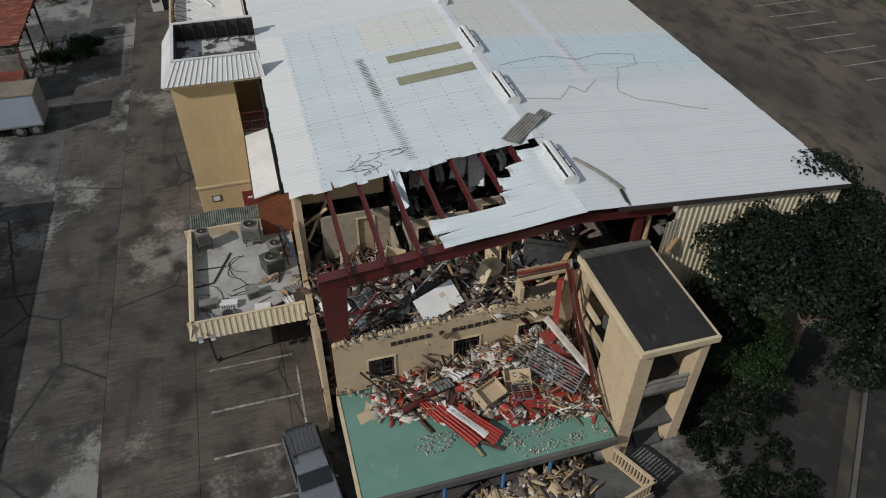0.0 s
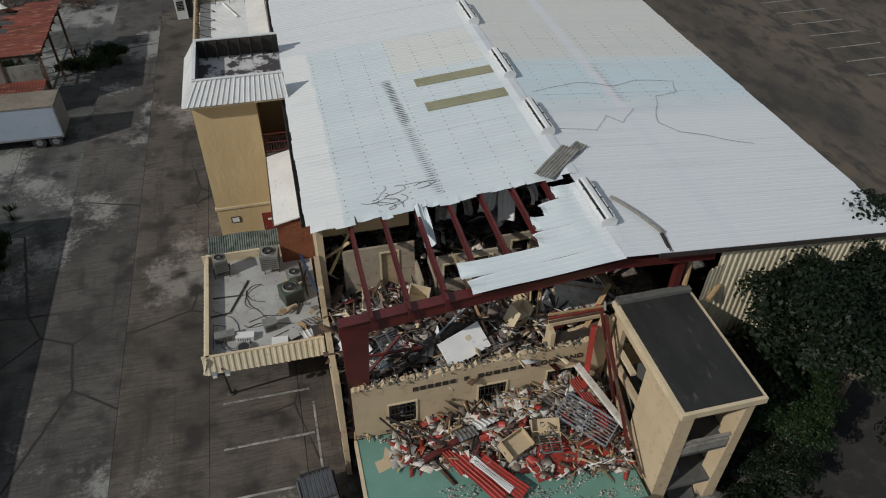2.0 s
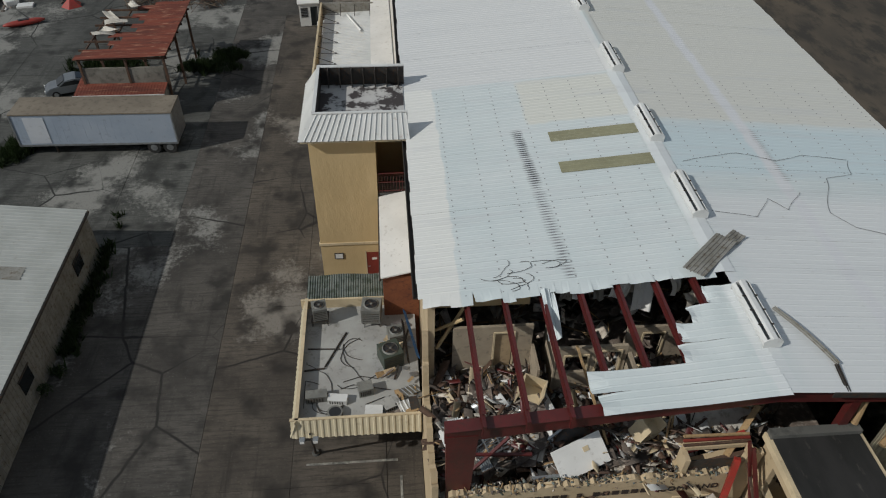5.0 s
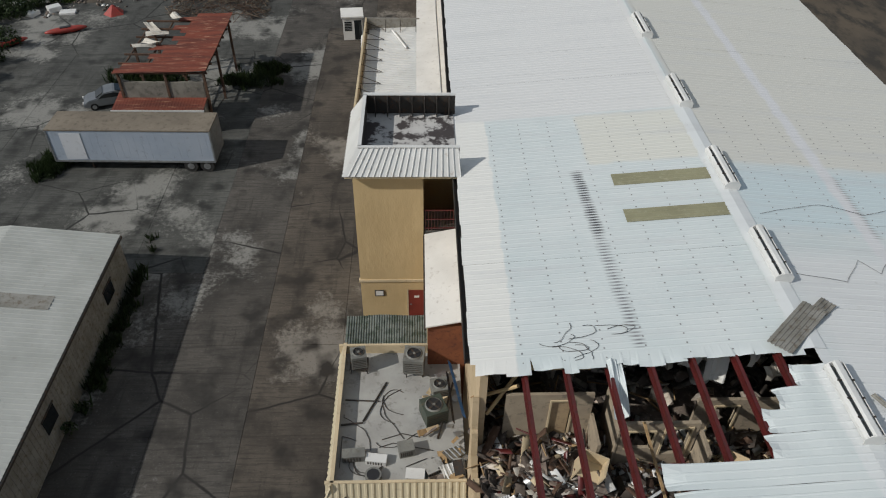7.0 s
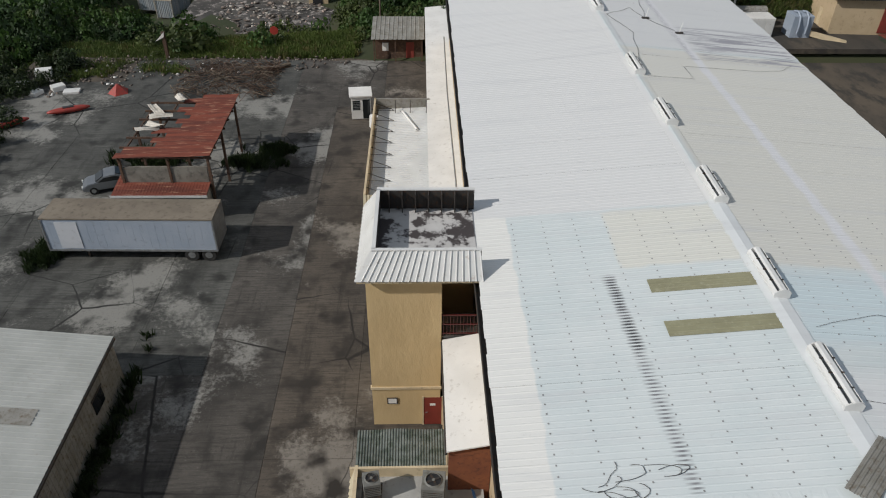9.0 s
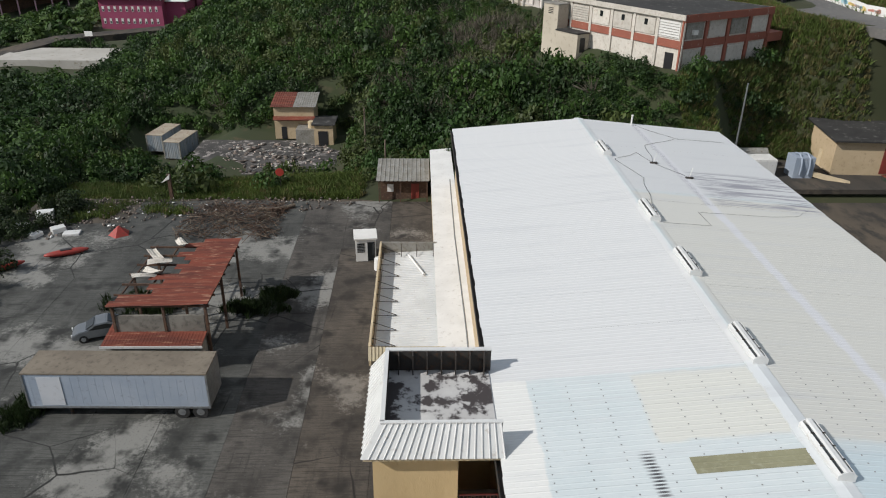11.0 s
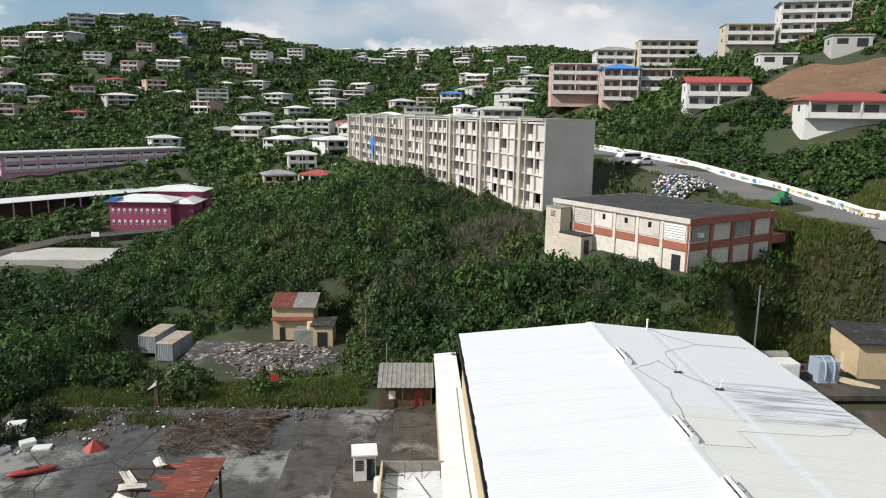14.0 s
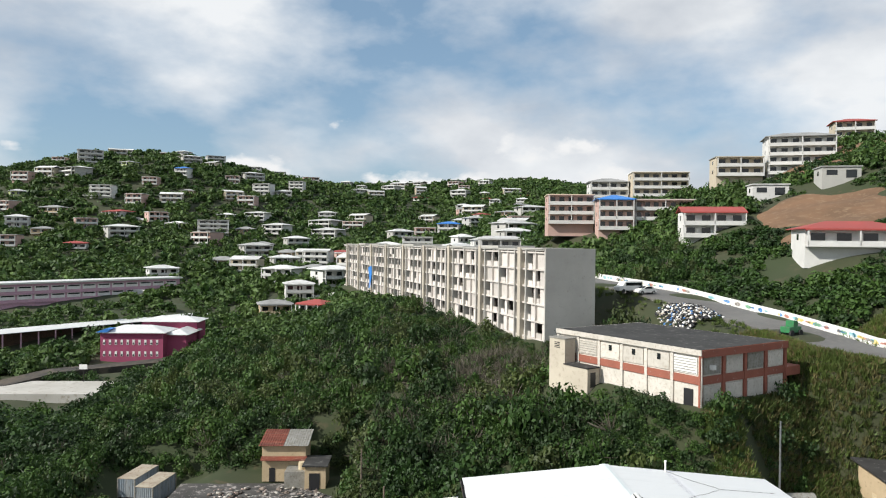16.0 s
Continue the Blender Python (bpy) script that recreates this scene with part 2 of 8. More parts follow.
M["debris"] = mat("mixed_debris", (0.5, 0.46, 0.4), (0.3, 0.25, 0.2), (0.12, 0.1, 0.08), 1.6, 5.0, 0.85, jitter=0.6, island=True)
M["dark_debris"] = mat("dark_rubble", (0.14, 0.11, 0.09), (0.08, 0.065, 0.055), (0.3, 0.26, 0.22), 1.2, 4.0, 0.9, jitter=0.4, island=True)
M["pink_rubble"] = mat("pinkish_block_rubble", (0.48, 0.33, 0.28), (0.4, 0.34, 0.3), (0.55, 0.5, 0.45), 1.2, 4.0, 0.9, jitter=0.35, island=True)
M["blue"] = mat("blue_paint", (0.05, 0.17, 0.42), None, (0.1, 0.15, 0.2), 1.0, 5.0, 0.5)
M["blue_tarp"] = mat("blue_tarp", (0.04, 0.2, 0.55), (0.03, 0.16, 0.47), None, 0.8, 4.0, 0.5)
M["tan_roof"] = mat("tan_membrane", (0.2, 0.17, 0.13), (0.15, 0.125, 0.095), (0.09, 0.075, 0.055), 0.5, 2.5, 0.85)
M["trailer_side"] = mat("chalky_pale_blue_paint", (0.34, 0.385, 0.45), (0.29, 0.34, 0.41), (0.17, 0.17, 0.17), 0.4, 2.5, 0.55, bump=0.05, grime=(0.58, 0.85))
M["rubber"] = mat("tyre_rubber", (0.02, 0.02, 0.02), None, (0.06, 0.055, 0.05), 1.0, 6.0, 0.85)
M["silver"] = mat("silver_car_paint", (0.24, 0.255, 0.27), (0.2, 0.215, 0.23), None, 0.8, 5.0, 0.3, metal=0.55, bump=0)
M["glass_dark"] = mat("dark_glass", (0.015, 0.018, 0.02), None, None, rough=0.06, bump=0)
M["door_red"] = mat("red_door_paint", (0.22, 0.035, 0.025), (0.17, 0.03, 0.02), None, 1.0, 5.0, 0.6)
M["brick_red"] = mat("terracotta_blockwork", (0.22, 0.075, 0.03), (0.17, 0.055, 0.025), (0.09, 0.03, 0.02), 1.0, 5.0, 0.85)
M["brown"] = mat("brown_boards", (0.09, 0.05, 0.03), (0.06, 0.035, 0.025), (0.18, 0.12, 0.08), 1.0, 6.0, 0.85)
M["steel_dark"] = mat("dark_steel", (0.06, 0.055, 0.05), None, (0.12, 0.06, 0.03), 2.0, 6.0, 0.6, metal=0.4)
M["line"] = mat("worn_line_paint", (0.33, 0.32, 0.28), (0.2, 0.19, 0.17), (0.1, 0.1, 0.09), 1.0, 3.0, 0.85, grime=(0.45, 0.6))
M["bark"] = mat("bark", (0.16, 0.125, 0.09), (0.1, 0.08, 0.06), (0.26, 0.22, 0.17), 1.0, 8.0, 0.95)


def leaf_mat(name, a, b, jitter=0.35):
    m = mat(name, a, b, None, 0.06, 0.5, 0.55, bump=0, jitter=jitter, island=True)
    nt = m.node_tree
    bsdf = nt.nodes["Principled BSDF"]
    bsdf.inputs["Specular IOR Level"].default_value = 0.25
    tr = nt.nodes.new("ShaderNodeBsdfTranslucent")
    mx = nt.nodes.new("ShaderNodeMixShader")
    mx.inputs["Fac"].default_value = 0.22
    nt.links.new(bsdf.inputs["Base Color"].links[0].from_socket, tr.inputs["Color"])
    nt.links.new(bsdf.outputs["BSDF"], mx.inputs[1])
    nt.links.new(tr.outputs["BSDF"], mx.inputs[2])
    nt.links.new(mx.outputs["Shader"], nt.nodes["Material Output"].inputs["Surface"])
    return m


M["leaf"] = leaf_mat("broad_leaves", (0.058, 0.108, 0.022), (0.03, 0.064, 0.015))
M["leaf_hill"] = leaf_mat("sunlit_hill_leaves", (0.088, 0.14, 0.036), (0.058, 0.1, 0.026))
M["leaf_olive"] = leaf_mat("olive_leaves", (0.08, 0.105, 0.03), (0.05, 0.068, 0.022))
M["leaf_dark"] = leaf_mat("dark_leaves", (0.03, 0.058, 0.016), (0.02, 0.04, 0.012))
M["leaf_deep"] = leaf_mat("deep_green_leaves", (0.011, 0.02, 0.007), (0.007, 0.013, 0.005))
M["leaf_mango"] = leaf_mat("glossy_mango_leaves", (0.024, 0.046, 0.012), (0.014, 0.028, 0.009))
M["leaf_weed"] = leaf_mat("yard_weeds", (0.026, 0.042, 0.013), (0.016, 0.028, 0.009))
M["leaf_dry"] = leaf_mat("dry_twigs", (0.15, 0.13, 0.1), (0.09, 0.08, 0.06))
M["grass"] = leaf_mat("tall_grass", (0.11, 0.15, 0.034), (0.055, 0.08, 0.022))
M["grass_dry"] = leaf_mat("dry_grass", (0.17, 0.14, 0.06), (0.09, 0.09, 0.034))


# ---- mesh helpers ----
def thing(name, at, label="", category="", group="", kind="", rz=0.0):
    ob = new(name)
    ob.matrix_world = pose(*at, 0, 0, rz)
    ob.empty_display_size = 0.3
    return tagged(ob, label, category, group, kind)


def part(name, bm, material, parent=None, label="", smooth=False):
    me = bpy.data.meshes.new(name)
    bm.normal_update()
    bm.to_mesh(me)
    bm.free()
    me.materials.append(M[material] if isinstance(material, str) else material)
    if smooth:
        me.polygons.foreach_set("use_smooth", [True] * len(me.polygons))
    ob = new(name, me)
    ob.parent = parent
    return tagged(ob, label)


def piece(name, me, parent, m):
    ob = new(name, me)
    ob.parent = parent
    ob.matrix_basis = m
    return ob


def B():
    return bmesh.new()


def box(bm, x0, x1, y0, y1, z0, z1, m=None, bevel=0.0):
    ret = bmesh.ops.create_cube(bm, size=1.0, matrix=(m or Matrix()) @ Matrix.Translation(((x0 + x1) / 2, (y0 + y1) / 2, (z0 + z1) / 2)) @ Matrix.Diagonal((x1 - x0, y1 - y0, z1 - z0, 1)))
    if bevel:
        edges = list({e for v in ret["verts"] for e in v.link_edges})
        bmesh.ops.bevel(bm, geom=edges, offset=bevel, segments=2, affect="EDGES", profile=0.7)
    return bm


def bx(*a, **k):
    return box(B(), *a, **k)


def cyl(bm, p, q, r0, r1=None, n=12):
    p, q = Vector(p), Vector(q)
    d = q - p
    m = Matrix.Translation((p + q) / 2) @ d.to_track_quat("Z", "Y").to_matrix().to_4x4()
    bmesh.ops.create_cone(bm, cap_ends=True, segments=n, radius1=r0, radius2=r0 if r1 is None else r1, depth=d.length, matrix=m)
    return bm


def quad(bm, *pts):
    return bm.faces.new([bm.verts.new(p) for p in pts])


def prism(bm, outline, axis, a, b):
    """Extrudes an outline (pairs) along axis 'x', 'y' or 'z' from a to b."""
    def p3(u, v, w):
        return {"x": (w, u, v), "y": (u, w, v), "z": (u, v, w)}[axis]
    lo = [bm.verts.new(p3(u, v, a)) for u, v in outline]
    hi = [bm.verts.new(p3(u, v, b)) for u, v in outline]
    n = len(outline)
    for i in range(n):
        bm.faces.new((lo[i], lo[(i + 1) % n], hi[(i + 1) % n], hi[i]))
    bm.faces.new(lo[::-1])
    bm.faces.new(hi)
    bmesh.ops.recalc_face_normals(bm, faces=bm.faces[:])
    return bm


def ribbed(bm, origin, along, across, ribs, height, flat=0.6, thick=0.004, bend=None, steps=1):
    """A ribbed metal sheet: ribs run along 'along' and repeat over 'across'; bend(u, v) lifts it along the normal."""
    o, a, c = Vector(origin), Vector(along), Vector(across)
    n = a.cross(c).normalized()
    if n.z < 0 or (abs(n.z) < 1e-6 and n.y > 0):
        n = -n
    prof = []
    for i in range(ribs):
        e = 1 - flat
        for k, hgt in ((0, 0), (flat, 0), (flat + e * 0.25, 1), (flat + e * 0.75, 1)):
            prof.append(((i + k) / ribs, hgt * height))
    prof.append((1.0, 0.0))
    for side in (0, 1):
        grid = []
        for s in range(steps + 1):
            u = s / steps
            row = []
            for v, h in prof:
                lift = h + (bend(u, v) if bend else 0.0) - side * thick
                row.append(bm.verts.new(o + a * u + c * v + n * lift))
            grid.append(row)
        for r0, r1 in zip(grid, grid[1:]):
            for i in range(len(prof) - 1):
                f = (r0[i], r0[i + 1], r1[i + 1], r1[i])
                bm.faces.new(f if side == 0 else f[::-1])
    return bm


def tube(name, pts, r, material, parent=None, label="", res=4):
    cu = bpy.data.curves.new(name, "CURVE")
    cu.dimensions, cu.bevel_depth, cu.bevel_resolution = "3D", r, 1
    sp = cu.splines.new("POLY")
    sp.points.add(len(pts) - 1)
    for p, q in zip(sp.points, pts):
        p.co = (*q, 1)
    cu.materials.append(M[material])
    tmp = bpy.data.objects.new(name, cu)
    me = bpy.data.meshes.new_from_object(tmp)
    bpy.data.objects.remove(tmp)
    me.materials.clear()
    me.materials.append(M[material])
    ob = new(name, me)
    ob.parent = parent
    return tagged(ob, label)


def from_arrays(name, verts, faces, material, parent=None):
    """verts (n,3); faces (m,4) or (m,3)."""
    me = bpy.data.meshes.new(name)
    k = faces.shape[1]
    me.vertices.add(len(verts))
    me.vertices.foreach_set("co", np.asarray(verts, dtype=np.float32).ravel())
    me.loops.add(faces.size)
    me.loops.foreach_set("vertex_index", faces.astype(np.int32).ravel())
    me.polygons.add(len(faces))
    me.polygons.foreach_set("loop_start", np.arange(0, faces.size, k, dtype=np.int32))
    me.update(calc_edges=True)
    me.materials.append(M[material])
    ob = new(name, me)
    ob.parent = parent
    return ob


# ---- ground ----
KX = np.array([-420, -160, -80, -45, -15, 5, 22, 42, 75, 140, 420], float)
KY = np.array([-300, 92, 98, 107, 125, 165, 215, 260, 330], float)
KZ = np.array([
    [-4, -3, -2, 0, 0, 0, 0, 0, 0, 2, 4],
    [-5, -4, -3, -0.3, 0, 0, 0, 1, 3, 10, 30],
    [-5, -4, -3, -0.8, -0.1, 2, 6, 1.8, 8, 22, 40],
    [-6, -5, -4, -2, -0.2, 6, 13.2, 3, 18, 30, 55],
    [-6, -5, -4, -1.5, 4, 9.5, 14.2, 18.0, 26, 40, 70],
    [-5, -4, -3, 4, 12, 14, 16.5, 22.0, 34, 50, 88],
    [-2, -1, -1, 6, 15, 16, 19, 28, 42, 66, 105],
    [3, 3, 4, 8, 14, 17, 25, 36, 46, 66, 95],
    [8, 8, 9, 12, 15, 20, 26, 33, 40, 52, 70]], float)
ROAD = [(95, 88, 16), (72, 97, 16.6), (55, 107, 17), (47.5, 118, 17.6), (43.4, 133, 19.4), (35.3, 158, 22.0), (27.5, 188, 23), (20, 210, 23), (10, 230, 22.5)]
PADS = [((31, 90), 0, 21.5, 15.5, 1.5), ((22.3, 105.2), 31, 16.2, 23.0, 13.3), ((12.3, 145.0), 17.3, 9.2, 164.0, 14.6), ((-41.5, 109.5), 0, 22.5, 21.5, -2.45), ((-51, 117), 0, 9.5, 15, -3.95)]


def smooth01(t):
    t = np.clip(t, 0, 1)
    return t * t * (3 - 2 * t)


def height(x, y):
    """The land: a level yard cut into a slope, a bushy rise behind it, a town on the hills beyond."""
    x, y = np.asarray(x, float), np.asarray(y, float)
    i = np.clip(np.searchsorted(KX, x) - 1, 0, len(KX) - 2)
    j = np.clip(np.searchsorted(KY, y) - 1, 0, len(KY) - 2)
    u = smooth01((x - KX[i]) / (KX[i + 1] - KX[i])) * 0.5 + np.clip((x - KX[i]) / (KX[i + 1] - KX[i]), 0, 1) * 0.5
    v = smooth01((y - KY[j]) / (KY[j + 1] - KY[j])) * 0.4 + np.clip((y - KY[j]) / (KY[j + 1] - KY[j]), 0, 1) * 0.6
    z = (KZ[j, i] * (1 - u) + KZ[j, i + 1] * u) * (1 - v) + (KZ[j + 1, i] * (1 - u) + KZ[j + 1, i + 1] * u) * v
    far = np.maximum(y - 330, 0)
    z = z + far * (0.07 - 0.025 * smooth01((x + 50) / 120)) * np.clip(1.4 - far / 2600, 0.3, 1)
    z = z + 74 * np.exp(-((x + 290) / 190) ** 2 - ((y - 740) / 230) ** 2)
    z = z + 42 * np.exp(-((x - 10) / 210) ** 2 - ((y - 960) / 250) ** 2)
    # the bench of the road, and level pads under the large buildings
    best, bz = np.full(np.shape(x), 1e9), np.zeros(np.shape(x))
    for (ax, ay, az), (bx_, by_, b_z) in zip(ROAD, ROAD[1:]):
        ll = (bx_ - ax) ** 2 + (by_ - ay) ** 2
        t = np.clip(((x - ax) * (bx_ - ax) + (y - ay) * (by_ - ay)) / ll, 0, 1)
        d = np.hypot(x - ax - t * (bx_ - ax), y - ay - t * (by_ - ay))
        near = d < best
        best, bz = np.where(near, d, best), np.where(near, az + t * (b_z - az), bz)
    k = smooth01(1 - (best - 6.0) / 6.0)
    z = z * (1 - k) + bz * k
    for (ox, oy), turn, w, l, pad in PADS:
        c, q = math.cos(radians(turn)), math.sin(radians(turn))
        u, v = (x - ox) * c + (y - oy) * q, -(x - ox) * q + (y - oy) * c
        d = np.hypot(np.maximum(np.maximum(-u, u - w), 0), np.maximum(np.maximum(-v, v - l), 0))
        k = smooth01(1 - d / 5)
        z = z * (1 - k) + pad * k
    return z


def road_gap(x, y):
    best = 1e9
    for (ax, ay, _), (bx_, by_, _) in zip(ROAD, ROAD[1:]):
        t = min(1, max(0, ((x - ax) * (bx_ - ax) + (y - ay) * (by_ - ay)) / ((bx_ - ax) ** 2 + (by_ - ay) ** 2)))
        best = min(best, math.hypot(x - ax - t * (bx_ - ax), y - ay - t * (by_ - ay)))
    return best


def lands(x, y):
    return float(height(np.array([x]), np.array([y]))[0])


def rise(x, y):
    """Small unevenness away from the yard."""
    off = 0.6 * np.clip((np.maximum(np.maximum(y - 97, -50 - x), np.maximum(x - 62, -20 - y))) / 12, 0, 1)
    return off * (0.5 * np.sin(x * 0.31 + 1.3 * np.sin(y * 0.17)) + 0.4 * np.sin(y * 0.43 + x * 0.11))


xs = np.concatenate([np.linspace(-3200, -430, 24), np.linspace(-400, -110, 50), np.linspace(-105, 125, 150), np.linspace(130, 420, 50), np.linspace(450, 3200, 24)])
ys = np.concatenate([np.linspace(-2600, -120, 14), np.linspace(-110, 85, 30), np.linspace(88, 300, 140), np.linspace(306, 1300, 120), np.linspace(1350, 4200, 24)])
gx, gy = np.meshgrid(xs, ys)
gz = height(gx, gy) + rise(gx, gy)
# the yard's bed lies just under its paving
gz = np.where((gx > -50) & (gx < 62) & (gy < 97) & (gy > -60), np.minimum(gz, 0) - 0.25, gz)
nx, ny = len(xs), len(ys)
idx = np.arange(nx * ny).reshape(ny, nx)
gf = np.stack([idx[:-1, :-1], idx[:-1, 1:], idx[1:, 1:], idx[1:, :-1]], -1).reshape(-1, 4)
M["ground"] = mat("grassy_earth", (0.028, 0.04, 0.013), (0.04, 0.043, 0.018), (0.08, 0.06, 0.033), 0.035, 0.35, 0.95, bump=0.4, grime=(0.58, 0.75))
ground = tagged(from_arrays("ground", np.stack([gx, gy, gz], -1).reshape(-1, 3), gf, "ground"), "grassy earth with scrub rising into hills", "ground", kind="structure")
ground.data.polygons.foreach_set("use_smooth", [True] * len(gf))

# ---- warehouse ----
EAVE_L, RIDGE, EAVE_R = -5.0, 7.35, 21.75
Z_EAVE, Z_RIDGE, Z_EAVE_R = 10.55, 11.68, 10.36
FRONT, TEAR, BACK = 24.5, 30.5, 89.4


def roof_z(x):
    return Z_EAVE + (x - EAVE_L) * (Z_RIDGE - Z_EAVE) / (RIDGE - EAVE_L) if x < RIDGE else Z_RIDGE - (x - RIDGE) * (Z_RIDGE - Z_EAVE_R) / (EAVE_R - RIDGE)


def coating(name):
    """White elastomeric coats of several ages over ribbed steel, with scuffed bare strips."""
    m = bpy.data.materials.new(name)
    m.use_nodes = True
    nt = m.node_tree
    bsdf = nt.nodes["Principled BSDF"]
    geo = nt.nodes.new("ShaderNodeNewGeometry")
    pos = geo.outputs["Position"]
    sep = nt.nodes.new("ShaderNodeSeparateXYZ")
    nt.links.new(pos, sep.inputs["Vector"])

    def math_node(op, a, b):
        n = nt.nodes.new("ShaderNodeMath")
        n.operation = op
        for s, v in zip(n.inputs, (a, b)):
            if isinstance(v, (int, float)):
                s.default_value = v
            else:
                nt.links.new(v, s)
        return n.outputs[0]

    wob = noise_fac(nt, pos, 0.9, 4.0)
    wob = math_node("MULTIPLY", math_node("SUBTRACT", wob, 0.5), 0.5)
    px, py = math_node("ADD", sep.outputs["X"], wob), math_node("ADD", sep.outputs["Y"], wob)

    skew = math_node("ADD", px, math_node("MULTIPLY", math_node("SUBTRACT", py, 31.0), 0.05))

    def inside(x0, x1, y0, y1, soft=0.15, across=None):
        out = None
        for v, lo, hi in ((across or px, x0, x1), (py, y0, y1)):
            for edge, sign in ((lo, 1), (hi, -1)):
                e = math_node("MULTIPLY", math_node("SUBTRACT", v, edge), sign / soft)
                n = nt.nodes.new("ShaderNodeClamp")
                nt.links.new(e, n.inputs["Value"])
                out = n.outputs[0] if out is None else math_node("MULTIPLY", out, n.outputs[0])
        return out

    grain = noise_fac(nt, pos, 0.35, 6.0)
    col = ramp_mix(nt, grain, (0.60, 0.64, 0.64), (0.55, 0.605, 0.61), 0.35, 0.65)
    for (x0, x1, y0, y1, soft), c in (
            ((-6, -3.3, 20, 92, 0.1), (0.70, 0.70, 0.67)),
            ((-6, RIDGE, 47.8, 95, 0.2), (0.63, 0.635, 0.63)),
            ((1.35, RIDGE, 42.9, 47.8, 0.25), (0.62, 0.62, 0.57)),
            ((RIDGE, 30, 20, 36.5, 1.2), (0.645, 0.66, 0.66)),
            ((RIDGE, 30, 37.2, 42.5, 0.7), (0.54, 0.625, 0.65)),
            ((RIDGE, 30, 42.5, 70, 0.4), (0.6, 0.595, 0.55)),
            ((RIDGE, 30, 70, 95, 0.5), (0.6, 0.61, 0.61)),
            ((12.5, 13.4, 20, 95, 0.25), (0.635, 0.64, 0.655)),
            ((RIDGE - 0.5, RIDGE + 0.5, 20, 48, 0.1), (0.63, 0.655, 0.66))):
        fac = inside(x0, x1, y0, y1, soft)
        mx = nt.nodes.new("ShaderNodeMix")
        mx.data_type = "RGBA"
        nt.links.new(fac, mx.inputs["Factor"])
        nt.links.new(col, mx.inputs["A"])
        mx.inputs["B"].default_value = (*c, 1)
        col = mx.outputs["Result"]
    # scuffed rib lines, where the coat has worn through
    mp = nt.nodes.new("ShaderNodeMapping")
    mp.inputs["Scale"].default_value = (0.5, 5.0, 1)
    nt.links.new(pos, mp.inputs["Vector"])
    streak = noise_fac(nt, mp.outputs["Vector"], 1.6, 6.0, 0.7)
    rib = nt.nodes.new("ShaderNodeTexWave")
    rib.bands_direction = "Y"
    rib.inputs["Scale"].default_value = 1.7
    nt.links.new(pos, rib.inputs["Vector"])
    worn = math_node("MULTIPLY", streak, rib.outputs["Fac"])
    for (x0, x1, y0, y1), lo, hi, c in (
            ((0.9, 1.6, 31, 42.6), 0.2, 0.36, (0.2, 0.205, 0.215)),
            ((0.95, 1.65, 37.6, 42.6), 0.12, 0.24, (0.07, 0.07, 0.075)),
            ((12.4, 13.1, 68, 89), 0.3, 0.4, (0.3, 0.3, 0.33)),
            ((13.0, 13.6, 37, 42), 0.25, 0.4, (0.3, 0.3, 0.3))):
        r = nt.nodes.new("ShaderNodeMapRange")
        r.inputs["From Min"].default_value, r.inputs["From Max"].default_value = lo, hi
        nt.links.new(worn, r.inputs["Value"])
        fac = math_node("MULTIPLY", r.outputs["Result"], inside(x0, x1, y0, y1, 0.3, skew if x1 < 5 else None))
        mx = nt.nodes.new("ShaderNodeMix")
        mx.data_type = "RGBA"
        nt.links.new(fac, mx.inputs["Factor"])
        nt.links.new(col, mx.inputs["A"])
        mx.inputs["B"].default_value = (*c, 1)
        col = mx.outputs["Result"]
    mp3 = nt.nodes.new("ShaderNodeMapping")
    mp3.inputs["Scale"].default_value = (0.14, 3.2, 1)
    nt.links.new(pos, mp3.inputs["Vector"])
    r = nt.nodes.new("ShaderNodeMapRange")
    r.inputs["From Min"].default_value, r.inputs["From Max"].default_value = 0.47, 0.56
    nt.links.new(noise_fac(nt, mp3.outputs["Vector"], 1.0, 4.0, 0.6), r.inputs["Value"])
    mx = nt.nodes.new("ShaderNodeMix")
    mx.data_type = "RGBA"
    nt.links.new(math_node("MULTIPLY", r.outputs["Result"], inside(13.2, 22, 68, 76, 0.8)), mx.inputs["Factor"])
    nt.links.new(col, mx.inputs["A"])
    mx.inputs["B"].default_value = (0.3, 0.3, 0.33, 1)
    col = mx.outputs["Result"]
    mp4 = nt.nodes.new("ShaderNodeMapping")
    mp4.inputs["Scale"].default_value = (0.1, 1.4, 1)
    nt.links.new(pos, mp4.inputs["Vector"])
    col = ramp_mix(nt, noise_fac(nt, mp4.outputs["Vector"], 0.8, 6.0, 0.65), col, (0.52, 0.53, 0.54), 0.52, 0.95)
    grime = noise_fac(nt, pos, 2.2, 8.0, 0.7)
    col = ramp_mix(nt, grime, col, (0.4, 0.39, 0.36), 0.62, 0.95)
    nt.links.new(col, bsdf.inputs["Base Color"])
    bsdf.inputs["Roughness"].default_value = 0.6
    return m


M["panel_tan"] = mat("tan_door_paint", (0.4, 0.3, 0.18), (0.35, 0.26, 0.16), (0.2, 0.15, 0.1), 1.0, 4.0, 0.7)
M["coat"] = coating("white_roof_coating")

warehouse = thing("warehouse", (8.4, 57, 0), "long white-roofed steel warehouse with a torn open front corner", "warehouse")
INV = warehouse.matrix_world.inverted()


def wpart(name, bm, material, label="", smooth=False, parent=None):
    bm.transform(INV)
    return part(name, bm, material, parent or warehouse, label, smooth)


